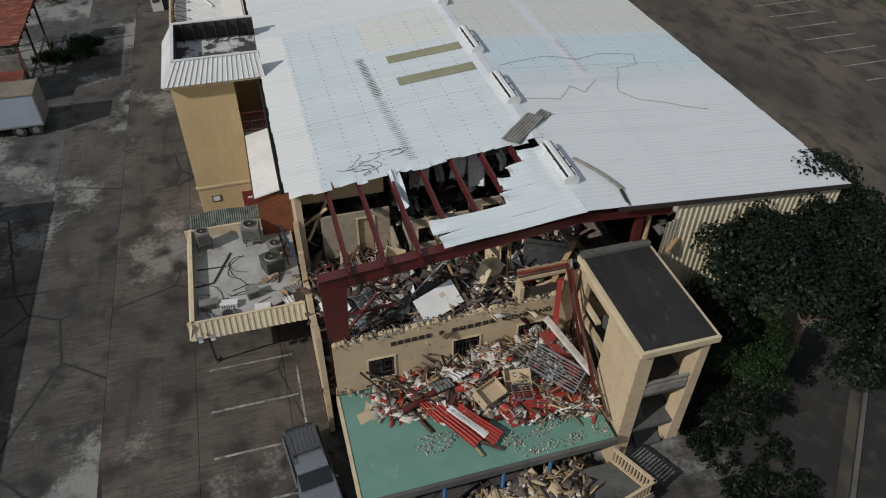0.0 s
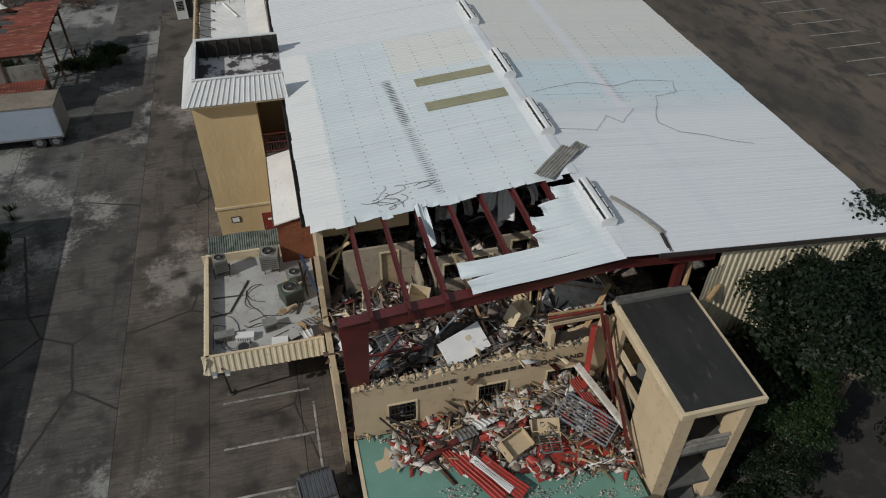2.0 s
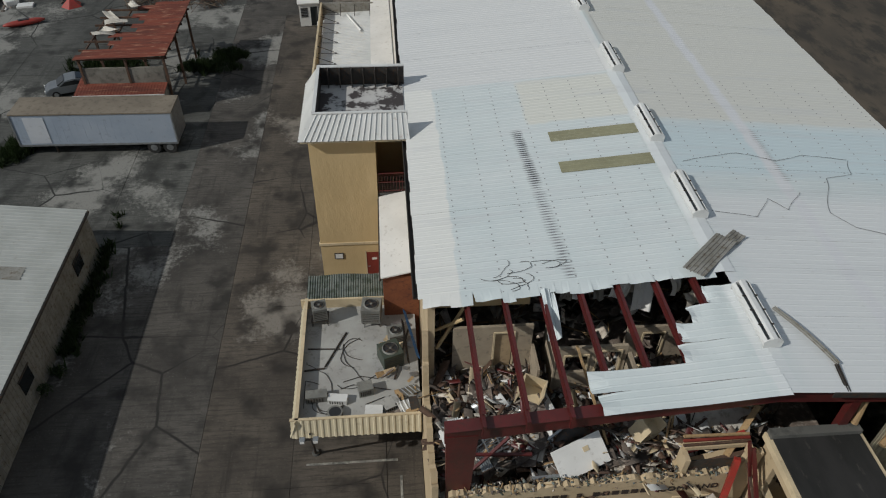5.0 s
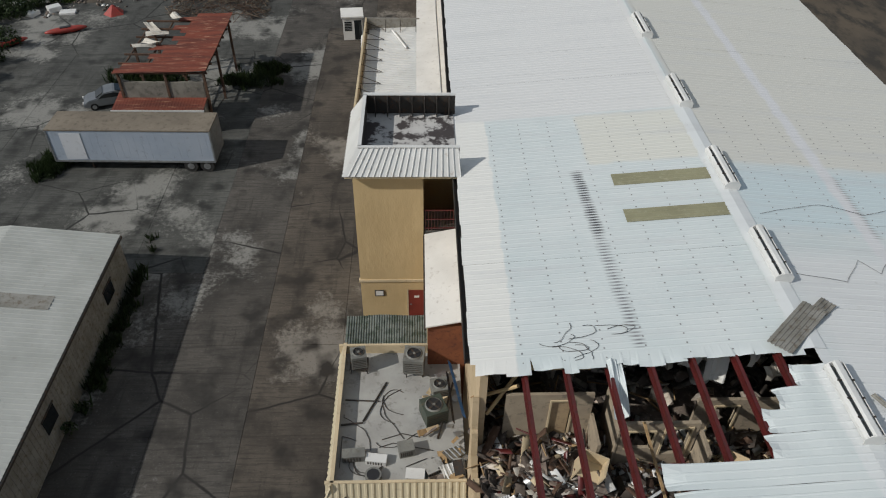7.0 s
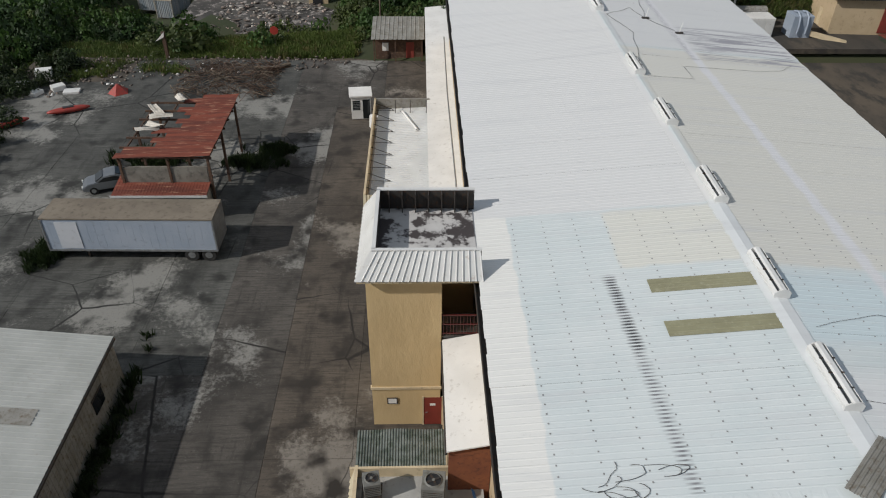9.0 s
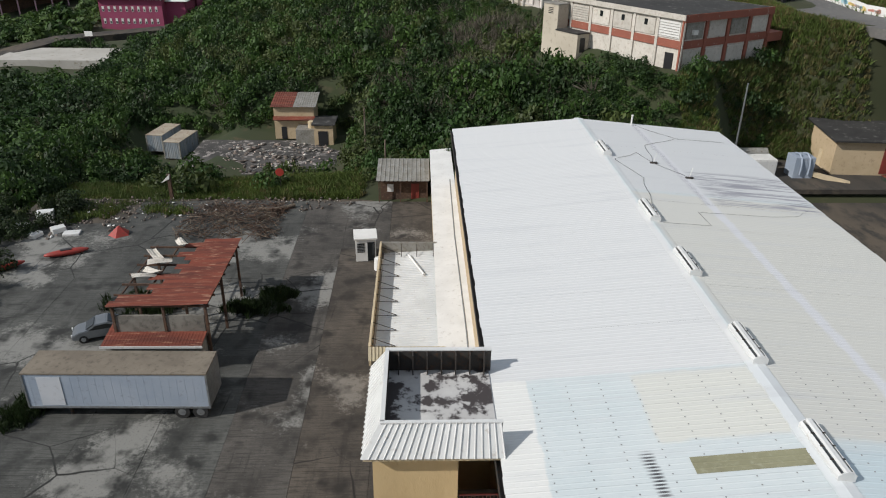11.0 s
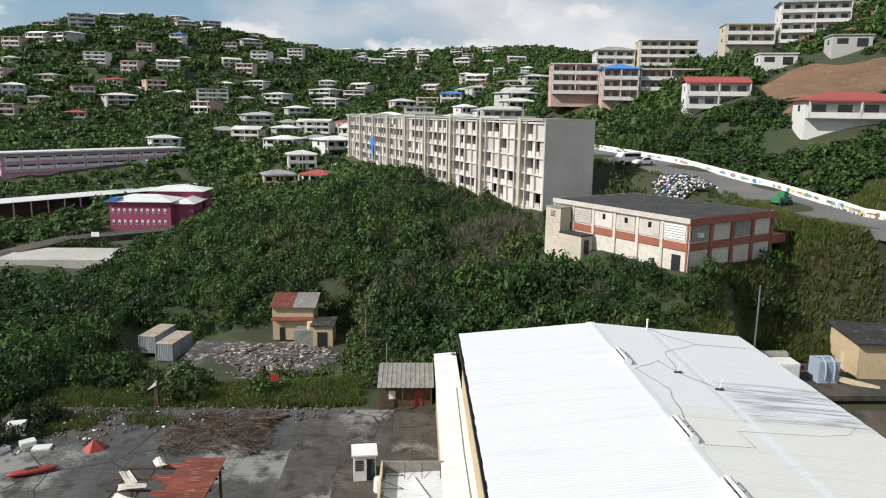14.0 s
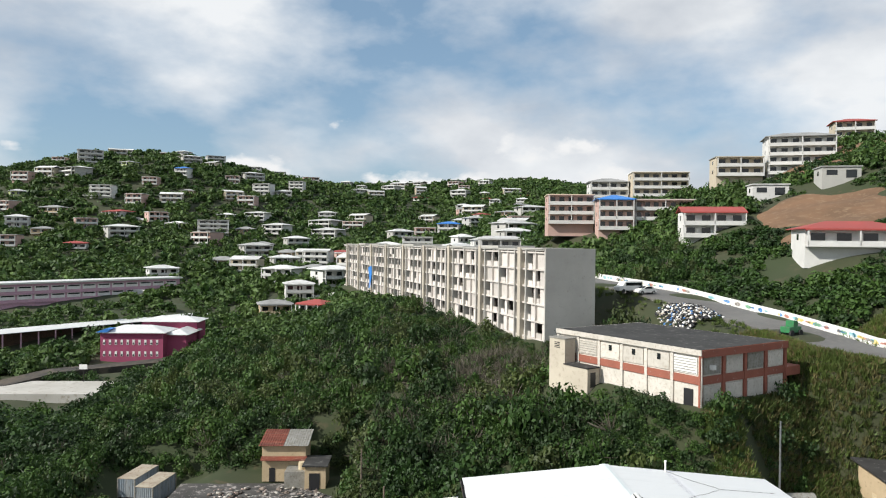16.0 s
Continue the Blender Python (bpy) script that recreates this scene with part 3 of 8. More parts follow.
# walls: cream masonry below, ribbed beige siding above on the front
def wall_with_holes(x, y0, y1, z0, z1, holes, thick):
    """A wall along y at x, with openings (y0, y1, z0, z1) right through it."""
    bm = B()
    yy = sorted({y0, y1, *[h[0] for h in holes], *[h[1] for h in holes]})
    zz = sorted({z0, z1, *[h[2] for h in holes], *[h[3] for h in holes]})
    for a, b in zip(yy, yy[1:]):
        for c, d in zip(zz, zz[1:]):
            if not any(h[0] <= a and h[1] >= b and h[2] <= c and h[3] >= d for h in holes):
                box(bm, x, x + thick, a, b, c, d)
    bmesh.ops.remove_doubles(bm, verts=bm.verts[:], dist=0.001)
    return bm


left_holes = [(y, y + 1.1, 8.3, 9.3) for y in (36.5, 52.3, 56.5, 60.7, 65.2, 69.5, 73.8, 78.0, 82.4, 86.6)]
wpart("side_wall", wall_with_holes(-4.72, 30.6, BACK, 0, 10.4, left_holes, 0.3), "cream", "cream side wall with small high openings")
wpart("side_wall", bx(21.15, 21.45, FRONT + 0.3, BACK, 0, 10.1), "beige_metal", "beige far side wall")
bm = prism(B(), [(-4.7, 0), (21.45, 0), (21.45, 10.2), (RIDGE, 11.5), (-4.7, 10.4)], "y", BACK - 0.35, BACK - 0.05)
wpart("back_wall", bm, "beige_metal")
for y0, y1, z0, z1 in left_holes:
    wpart("louvre", bx(-4.9, -4.66, y0 - 0.05, y1 + 0.05, z0 - 0.05, z1 + 0.05), "brick_red", "rusty red wall louvre")
wpart("gutter", prism(B(), [(-5.3, 10.2), (-4.98, 10.2), (-4.98, 10.42), (-5.02, 10.42), (-5.02, 10.24), (-5.26, 10.24), (-5.26, 10.42), (-5.3, 10.42)], "y", 31.2, BACK), "steel_dark", "dark eaves gutter")
wpart("floor_slab", bx(-4.6, 21.1, FRONT + 0.3, BACK - 0.4, 0.0, 0.12), "concrete")

# roof panels: one ribbed sheet a piece, running from ridge to eave
PANEL = 0.914


def panel_mesh(x0, x1, rib):
    bm = B()
    z0, z1 = roof_z(x0), roof_z(x1 - 1e-4) if x1 <= RIDGE else roof_z(x1)
    ribbed(bm, (x0, 0, z0), (x1 - x0, 0, z1 - z0), (0, PANEL, 0), 3, rib, 0.72, 0.006)
    me = bpy.data.meshes.new("roof_panel")
    bm.normal_update()
    bm.to_mesh(me)
    bm.free()
    me.materials.append(M["coat"])
    return me


roof_left, roof_right = panel_mesh(EAVE_L - 0.1, RIDGE, 0.009), panel_mesh(RIDGE, EAVE_R, 0.006)
bent_panels = random.Random(5)
count = int(round((BACK + 0.1 - FRONT) / PANEL))
for i in range(count):
    y = FRONT - 0.05 + i * PANEL
    jog = Matrix.Translation((bent_panels.uniform(-0.03, 0.03), 0, bent_panels.uniform(-0.004, 0.004)))
    if y > TEAR - 0.3:
        piece("roof_panel", roof_left, warehouse, INV @ Matrix.Translation((0, y, 0)) @ jog)
    piece("roof_panel", roof_right, warehouse, INV @ Matrix.Translation((0, y, 0)) @ jog)
# ridge cap
wpart("ridge_cap", prism(B(), [(RIDGE - 0.45, roof_z(RIDGE - 0.45) + 0.035), (RIDGE, Z_RIDGE + 0.05), (RIDGE + 0.45, roof_z(RIDGE + 0.45) + 0.035), (RIDGE + 0.45, roof_z(RIDGE + 0.45) + 0.04), (RIDGE, Z_RIDGE + 0.06), (RIDGE - 0.45, roof_z(RIDGE - 0.45) + 0.04)], "y", TEAR, BACK + 0.05), M["coat"])
# rows of fastener washers over the purlins
M["washer"] = mat("fastener_washers", (0.25, 0.25, 0.25), None, None, rough=0.5, bump=0)
vs, fs = [], []
for k in range(17):
    x = -3.15 + 1.53 * k
    for j in range(int((BACK - TEAR) / 0.457)):
        y = TEAR + 0.25 + j * 0.457
        if x > RIDGE:
            y -= 5.9
        z = roof_z(x) + 0.008
        if y > 47.6 or (x > RIDGE and y < 37):
            continue
        n = len(vs)
        vs += [(x - 0.03, y - 0.035, z), (x + 0.03, y - 0.035, z), (x + 0.03, y + 0.035, z), (x - 0.03, y + 0.035, z), (x, y, z + 0.03)]
        fs += [(n, n + 1, n + 4), (n + 1, n + 2, n + 4), (n + 2, n + 3, n + 4), (n + 3, n, n + 4)]
ob = from_arrays("fastener", np.array(vs), np.array(fs), "washer", warehouse)
ob.matrix_basis = INV
tagged(ob, "rows of roof fasteners", kind="stuff")
# translucent skylight strips
M["frp"] = mat("aged_skylight_sheet", (0.27, 0.26, 0.16), (0.23, 0.22, 0.135), (0.33, 0.32, 0.22), 0.8, 5.0, 0.55)
for y in (42.23, 39.46):
    bm = B()
    ribbed(bm, (2.33, y - 1.1, roof_z(2.33) + 0.03), (4.6, 0, roof_z(6.93) - roof_z(2.33)), (0, PANEL, 0), 3, 0.012, 0.72, 0.006)
    wpart("skylight", bm, "frp", "yellowed translucent skylight strip")


# ridge vents
def ridge_vent():
    t = thing("ridge_vent", (0, 0, 0), "long white metal ridge ventilator on the roof", "roof vent", "ridge vents")
    part("throat", prism(B(), [(-0.25, -0.1), (0.25, -0.1), (0.25, 0.22), (-0.25, 0.22)], "y", -1.5, 1.5), "galv", t)
    part("hood", prism(B(), [(-0.13, 0.4), (0.13, 0.4), (0.16, 0.44), (0.08, 0.5), (-0.08, 0.5), (-0.16, 0.44)], "y", -1.55, 1.55), "white_metal", t)
    for s in (-1, 1):
        o = [(s * 0.26, 0.05), (s * 0.34, 0.12), (s * 0.37, 0.3), (s * 0.28, 0.4), (s * 0.25, 0.39), (s * 0.33, 0.29), (s * 0.31, 0.14), (s * 0.26, 0.08)]
        part("wind_band", prism(B(), o, "y", -1.5, 1.5), "white_metal", t)
    for y in (-1.53, 1.5):
        part("end_plate", prism(B(), [(-0.35, 0.0), (0.35, 0.0), (0.37, 0.3), (0.16, 0.48), (-0.16, 0.48), (-0.37, 0.3)], "y", y, y + 0.03), "white_metal", t)
    for y in (-0.75, 0, 0.75):
        part("strap", bx(-0.3, 0.3, y - 0.03, y + 0.03, 0.4, 0.43), "steel_dark", t)
    return t


vent = ridge_vent()
for i, y in enumerate((28.0, 35.5, 41.7, 49.2, 57.9, 65.7, 79.4)):
    if i == 0:
        vent.matrix_world = pose(RIDGE + 0.2, y, Z_RIDGE - 0.02)
    else:
        copy_thing(vent, pose(RIDGE + 0.2, y, Z_RIDGE - 0.02))

# ---- torn front ----
# exposed red frame: end beam, corner column, purlins
wpart("end_beam", prism(B(), [(-4.5, 9.4), (RIDGE, 10.75), (12.0, 10.35), (12.0, 10.8), (RIDGE, 11.25), (-4.5, 10.2)], "y", 24.75, 24.98), "red_steel", "dark red steel end beam")
wpart("end_beam_flange", prism(B(), [(-4.5, 10.2), (RIDGE, 11.25), (RIDGE, 11.28), (-4.5, 10.23)], "y", 24.62, 25.12), "red_steel")
wpart("corner_column", prism(B(), [(-4.3, 0.1), (-3.75, 0.1), (-3.3, 9.8), (-4.45, 9.8)], "y", 24.72, 25.05), "red_steel", "tapered dark red corner column")
wpart("frame_beam", prism(B(), [(-4.6, 9.6), (RIDGE, 10.8), (RIDGE, 11.4), (-4.6, 10.3)], "y", 33.4, 33.6), "red_steel")
for x in (-3.15, -1.62, -0.09, 1.44, 2.97, 4.5, 6.03):
    z = roof_z(x) - 0.05
    bm = B()
    box(bm, x - 0.03, x + 0.03, 25.0, 31.2, z - 0.24, z)
    box(bm, x - 0.03, x + 0.1, 25.0, 31.2, z - 0.02, z + 0.003)
    box(bm, x - 0.1, x + 0.03, 25.0, 31.2, z - 0.243, z - 0.22)
    # the end bends down over the face of the end beam
    if x < 1:
        box(bm, x - 0.07, x + 0.07, 24.5, 25.0, z - 0.2, z - 0.04)
        box(bm, x - 0.07, x + 0.07, 24.5, 24.62, z - 0.7, z - 0.2)
    wpart("purlin", bm, "red_steel", "dark red steel purlin")
for k in range(1, 9):
    y = 31.1 + 7.6 * (k - 1)
    if k > 1:
        wpart("frame_beam", prism(B(), [(-4.4, 9.2), (RIDGE, 10.6), (21.1, 9.2), (21.1, 10.2), (RIDGE, 11.45), (-4.4, 10.3)], "y", y, y + 0.2), "red_steel")

# roof flap still lying over the front frame
for i, (y0, x0) in enumerate(((24.35, 0.9), (25.27, 0.7), (26.18, 4.3), (27.1, 4.5), (28.0, 5.2), (28.9, 6.1))):
    x1 = RIDGE + 0.05
    flap = B()
    ribbed(flap, (x0, y0, roof_z(x0) + 0.01), (x1 - x0, 0, roof_z(x1 - 0.06) - roof_z(x0)), (0, PANEL, 0), 3, 0.02, 0.72, 0.006,
           bend=lambda u, v, k=i: 0.12 * math.exp(-u * 14) * math.sin(3 * k + 5 * v) + 0.02 * math.sin(9 * u + k), steps=10)
    wpart("roof_panel", flap, M["coat"], "crumpled white roof sheet over the torn frame")
# sagging, ragged sheet ends along the tear
edge = random.Random(46)
x = -4.9
while x < 6.2:
    w = edge.uniform(0.45, 1.25)
    out, drop, tw = edge.uniform(0.08, 0.42), edge.uniform(-0.02, 0.07), edge.uniform(-2, 2)
    bm = B()
    ribbed(bm, (x, 30.97, roof_z(x) + 0.012), (edge.uniform(-0.08, 0.08), -0.42 - out, 0.0), (w, 0, w * 0.0915), max(2, int(w * 3)), 0.003, 0.7, 0.005,
           bend=lambda u, v, d=drop, q=tw: -d * u * u * (1 + 0.5 * math.sin(5 * v + q)) + 0.012 * u * math.sin(7 * v + 3 * u + q), steps=5)
    wpart("torn_sheet_end", bm, M["coat"], "white roof sheet end torn and bent along the break")
    x += w * edge.uniform(0.85, 1.05)
# curled sheet ends along the tear
for x, w, h, y in ((-0.15, 0.55, 1.1, 29.3),):
    bm = B()
    ribbed(bm, (x, 30.6, roof_z(x) + 0.02), (0, -(30.6 - y) - 0.5, 0.1), (w, 0, w * 0.09), 3, 0.03, 0.7, 0.006,
           bend=lambda u, v, hh=h: -hh * u * u + 0.1 * math.sin(5 * v + 3 * u), steps=6)
    wpart("curled_sheet", bm, M["coat"])
# edge trim of the right half
wpart("rake_trim", prism(B(), [(RIDGE + 1.6, roof_z(RIDGE + 1.6) - 0.22), (EAVE_R, Z_EAVE_R - 0.22), (EAVE_R, Z_EAVE_R + 0.03), (RIDGE + 1.6, roof_z(RIDGE + 1.6) + 0.03)], "y", FRONT - 0.1, FRONT - 0.06), "steel_dark")

# front wall of the upper floor, ragged on top, with three barred windows
WIN = ((-2.73, -1.5, 3.55, 4.9), (1.44, 2.75, 3.6, 5.05), (4.75, 6.3, 3.7, 5.15))
xx = sorted({-4.3, 7.6, *[w[0] for w in WIN], *[w[1] for w in WIN]})
rnd = random.Random(3)
for a, b in zip(xx, xx[1:]):
    w = [q for q in WIN if q[0] <= a and q[1] >= b]
    lo = 2.85
    if w:
        wpart("front_wall", bx(a, b, 24.45, 24.7, 2.85, w[0][2]), "cream")
        lo = w[0][3]
    n = max(3, int((b - a) / 0.14))
    line = [(a + (b - a) * k / n, 6.35 + 0.035 * (a + (b - a) * k / n + 4.3) + rnd.uniform(-0.13, 0.1) + (1.3 if a + (b - a) * k / n > 6.9 else 0)) for k in range(n + 1)]
    wpart("front_wall", prism(B(), [(a, lo), (b, lo)] + line[::-1], "y", 24.45, 24.7), "cream", "cream upper front wall, broken off along its top")
wpart("ground_floor_wall", bx(-4.3, 7.6, 24.2, 24.44, 0, 2.6), "cream")
for k, (x0, x1, z0, z1) in enumerate(WIN):
    wname = thing("window", ((x0 + x1) / 2, 24.5, z0), "broken barred window in the cream front wall", "window", "front windows")
    inv = wname.matrix_world.inverted()
    bm = B()
    for a, b, c, d in ((x0 - 0.08, x0, z0 - 0.08, z1 + 0.08), (x1, x1 + 0.08, z0 - 0.08, z1 + 0.08), (x0, x1, z1, z1 + 0.08), (x0, x1, z0 - 0.08, z0)):
        box(bm, a, b, 24.40, 24.72, c, d)
    bm.transform(inv)
    part("window_frame", bm, "trim", wname)
    for j in range(7):
        x = x0 + (x1 - x0) * (j + 0.5) / 7
        bm = cyl(B(), (x, 24.43, z0), (x, 24.43, z1), 0.012, n=6)
        bm.transform(inv)
        part("bar", bm, "steel_dark", wname)
    for j in range(3):
        z = z0 + (z1 - z0) * (j + 0.5) / 3
        bm = cyl(B(), (x0, 24.43, z), (x1, 24.43, z), 0.012, n=6)
        bm.transform(inv)
        part("bar", bm, "steel_dark", wname)

# ragged side wall beside the torn corner
rnd = random.Random(9)
line = []
for k in range(41):
    y = FRONT + k * 0.155
    line.append((y, 6.2 + (0.8 if k < 6 else 0) + 3.0 * float(smooth01((k - 34) / 6.0)) + rnd.uniform(-0.4, 0.4)))
wpart("side_wall", prism(B(), [(FRONT, 0), (line[-1][0], 0)] + line[::-1], "x", -4.95, -4.7), "cream", "cream side wall with a ragged broken top")
# right half of the front: ribbed siding, and the dark gap beside it
bm = B()
ribbed(bm, (12.2, FRONT + 0.15, 0.5), (0, 0, 9.9), (9.3, 0, 0), 31, 0.05, 0.5, 0.006)
for v in bm.verts:
    if v.co.z > 5:
        v.co.z = roof_z(v.co.x) - 0.1
wpart("siding", bm, "beige_metal", "ribbed beige metal front siding")
bm = B()
ribbed(bm, (11.3, FRONT - 0.15, 5.5), (0.35, -0.25, 4.6), (1.0, 0.3, 0), 4, 0.05, 0.5, 0.006, bend=lambda u, v: 0.25 * u * u, steps=5)
wpart("loose_siding", bm, "beige_metal")
wpart("tie_column", bx(10.4, 10.75, 24.9, 25.2, 0.1, 10.7), "red_steel")
for n, (a, b) in enumerate((((11.0, 24.9, 8.9), (11.25, 25.3, 10.3)), ((11.9, 24.2, 8.4), (12.6, 24.6, 8.8)))):
    wpart("timber", cyl(B(), a, b, 0.13, n=8), "wood")

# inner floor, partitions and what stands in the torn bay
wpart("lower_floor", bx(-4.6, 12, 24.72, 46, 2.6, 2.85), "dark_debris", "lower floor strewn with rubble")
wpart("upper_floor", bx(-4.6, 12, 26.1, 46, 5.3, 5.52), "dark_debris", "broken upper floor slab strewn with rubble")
wpart("upper_floor", bx(0.6, 12, 24.72, 26.08, 5.3, 5.52), "dark_debris")


def inner_wall(x0, x1, y, z0, z1, holes, name="partition"):
    """A thin room wall along x with openings (x0, x1, z0, z1)."""
    xx_, zz = sorted({x0, x1, *[h[0] for h in holes], *[h[1] for h in holes]}), sorted({z0, z1, *[h[2] for h in holes], *[h[3] for h in holes]})
    bm = B()
    for a, b in zip(xx_, xx_[1:]):
        for c, d in zip(zz, zz[1:]):
            if not any(h[0] <= a and h[1] >= b and h[2] <= c and h[3] >= d for h in holes):
                box(bm, a, b, y, y + 0.14, c, d)
    bmesh.ops.remove_doubles(bm, verts=bm.verts[:], dist=0.001)
    wpart(name, bm, "room_paint", "dusty beige room partition")
    for a, b, c, d in holes:
        for e in ((a - 0.08, a, c, d + 0.08), (b, b + 0.08, c, d + 0.08), (a, b, d, d + 0.08)):
            wpart("door_frame", bx(e[0], e[1], y - 0.05, y + 0.16, e[2], e[3]), "trim")


M["room_paint"] = mat("dusty_room_paint", (0.36, 0.3, 0.22), (0.28, 0.23, 0.17), (0.13, 0.11, 0.085), 0.8, 2.6, 0.9, grime=(0.54, 0.72))
inner_wall(-3.6, -0.1, 30.9, 5.52, 8.6, [(-1.75, -0.95, 5.52, 8.2)])
wpart("inner_door", bx(-1.73, -0.97, 30.98, 31.03, 5.54, 8.15), "panel_tan", "tan inner door")
inner_wall(0.7, 3.7, 29.5, 5.52, 8.6, [(1.05, 2.0, 7.0, 8.1), (2.45, 3.4, 6.6, 8.3)])
inner_wall(4.2, 9.6, 31.0, 5.52, 8.0, [(5.0, 5.9, 5.52, 7.6)])
for x, y0, y1, z in ((-0.1, 29.4, 30.9, 7.4), (3.75, 28.4, 29.5, 8.2), (0.62, 29.5, 31.6, 8.2)):
    wpart("partition", bx(x, x + 0.12, y0, y1, 5.52, z), "room_paint", "broken end of a room partition")
torn = random.Random(15)
for k in range(9):
    x, y, w = torn.uniform(0.4, 6.6), torn.uniform(31.3, 33.0), torn.uniform(0.35, 0.9)
    bm = B()
    ribbed(bm, (x, y, torn.uniform(9.6, 10.3)), (torn.uniform(-0.3, 0.3), -0.2, -torn.uniform(0.7, 1.9)), (w, torn.uniform(-0.2, 0.2), 0.1), 3, 0.02, 0.6, 0.01,
           bend=lambda u, v, q=k: 0.14 * math.sin(4 * u + q) + 0.09 * math.sin(7 * v + 2 * q), steps=7)
    wpart("hanging_insulation", bm, torn.choice(("white", "galv_old", "plaster")), "torn pale insulation hanging under the roof")
wpart("inner_lintel", bx(-4.4, -0.15, 31.9, 32.2, 8.9, 9.9), "ochre", "yellow painted inner lintel")
for a, b in (((-4.3, 31, 7.3), (-3.0, 31.6, 9.4)), ((-3.2, 30.9, 9.2), (-4.4, 31.4, 8.0))):
    wpart("brace", cyl(B(), a, b, 0.08, n=6), "ochre")
bm = B()
cyl(bm, (1.6, 34.5, 9.2), (7.2, 33.6, 9.3), 0.42, n=18)
wpart("duct", bm, "galv", "round galvanised air duct")
bm = B()
cyl(bm, (4.4, 31.8, 8.3), (4.6, 36.8, 8.9), 0.4, n=18)
wpart("duct", bm, "galv")

# ---- yard ----
pavement = thing("pavement", (0, 0, 0), "weathered dark concrete yard slabs with open joints", "pavement", kind="structure")
yard_bed = part("ground_bed", bx(-51, 62, -60, 97, -0.3, -0.1), "dirt_lot", pavement)


def slab_mesh(w, l, material):
    me = bpy.data.meshes.new("slab")
    bm = bx(0.009, w - 0.009, 0.009, l - 0.009, -0.2, 0)
    bm.normal_update()
    bm.to_mesh(me)
    bm.free()
    me.materials.append(M[material])
    return me


LANE, LENGTH = 4.65, 6.1
slab_dark, slab_pale, slab_brown = slab_mesh(LANE, LENGTH, "concrete"), slab_mesh(LANE, LENGTH, "concrete_grey"), slab_mesh(LANE, LENGTH, "concrete_brown")
tilt = random.Random(21)
for i in range(10):
    for j in range(17):
        x, y = -6.75 - LANE * (i + 1), -7.6 + LENGTH * j
        if y + LENGTH > 96.5 or (y > 84 and x < -40):
            continue
        pale = x < -20.8 and y > 45
        piece("slab", slab_pale if pale else slab_brown if i == 0 or (i == 1 and y < 78) else slab_dark, pavement, pose(x, y, tilt.uniform(-0.012, 0.012), tilt.uniform(-0.05, 0.05), tilt.uniform(-0.05, 0.05), 0))
part("apron", bx(-6.73, -4.98, -8, 96, -0.2, -0.01), "concrete_brown", pavement)
part("front_apron", bx(-4.96, 14, -8, 24.1, -0.2, -0.015), "concrete", pavement)
road_near = tagged(part("road", bx(14.02, 32, -30, 24, -0.2, -0.01), "asphalt"), "dark asphalt lane beside the building", "road", kind="structure")
lot = tagged(part("ground_lot", bx(22, 62, 24.02, 97, -0.2, -0.012), "dirt_lot"), "stained dusty asphalt car park", "ground", kind="structure")

# brown verge strip and pale kerb along the lane
for name, off, w, z, mt, lb in (("verge_strip", 0.0, 0.55, 0.02, "dirt_lot", "brown earth strip along the lane"), ("kerb", 0.62, 0.22, 0.12, "concrete_pale", "pale worn concrete kerb along the lane")):
    a, b, n_ = Vector((12.9, 10.0, 0)), Vector((26.4, 23.6, 0)), Vector((0.71, -0.71, 0))
    o = [a + n_ * off, b + n_ * off, b + n_ * (off + w), a + n_ * (off + w)]
    tagged(part(name, prism(B(), [(p.x, p.y) for p in o], "z", -0.1, z), mt), lb, "kerb", kind="structure")
# paint lines
for k, y in enumerate((24.5, 27.35, 30.2, 21.6)):
    tagged(part("parking_line", bx(-10.7, -6.2, y - 0.06, y + 0.06, 0.0, 0.016), "line", pavement), "worn white parking line")
tagged(part("parking_line", bx(-6.12, -6.0, 24.3, 29.3, 0, 0.016), "line", pavement), "worn white parking line")
for k in range(9):
    y = 48.6 + k * 2.9
    tagged(part("parking_line", bx(48.0, 54.0, y - 0.07, y + 0.07, -0.012, 0.003), "line", lot), "worn parking line")
# ---- canopy with rooftop machines ----
canopy = thing("entrance_canopy", (-8, 33.7, 0), "flat canopy roof edged with ribbed cream metal, cluttered with machines", "canopy")
CI = canopy.matrix_world.inverted()


def cpart(name, bm, material, parent=canopy, label=""):
    bm.transform(CI)
    return part(name, bm, material, parent, label)


cpart("roof_deck", bx(-10.75, -5.0, 30.0, 37.5, 3.35, 3.5), "membrane")
cpart("soffit", bx(-10.9, -5.0, 29.9, 37.6, 3.2, 3.34), "trim")
for a, b, o, n in (((-10.98, 29.7), (-5.03, 29.7), (0, -1), 20), ((-10.98, 37.75), (-10.98, 29.7), (-1, 0), 26)):
    bm = B()
    ox, oy = o
    ribbed(bm, (a[0] - ox * 0.25, a[1] - oy * 0.25, 4.05), (ox * 0.3, oy * 0.3, -0.95), (b[0] - a[0], b[1] - a[1], 0), n, 0.045, 0.5, 0.006)
    cpart("fascia", bm, "beige_metal", label="sloping ribbed cream fascia")
cpart("fascia_cap", bx(-11.0, -5.03, 29.92, 30.05, 4.03, 4.09), "trim")
cpart("fascia_cap", bx(-10.78, -10.62, 29.95, 37.7, 4.03, 4.09), "trim")
cpart("fascia_back", bx(-11.0, -6.2, 37.5, 37.62, 3.5, 4.1), "trim")
cpart("post", bx(-10.3, -10.1, 36.8, 37.0, 0, 3.2), "trim")
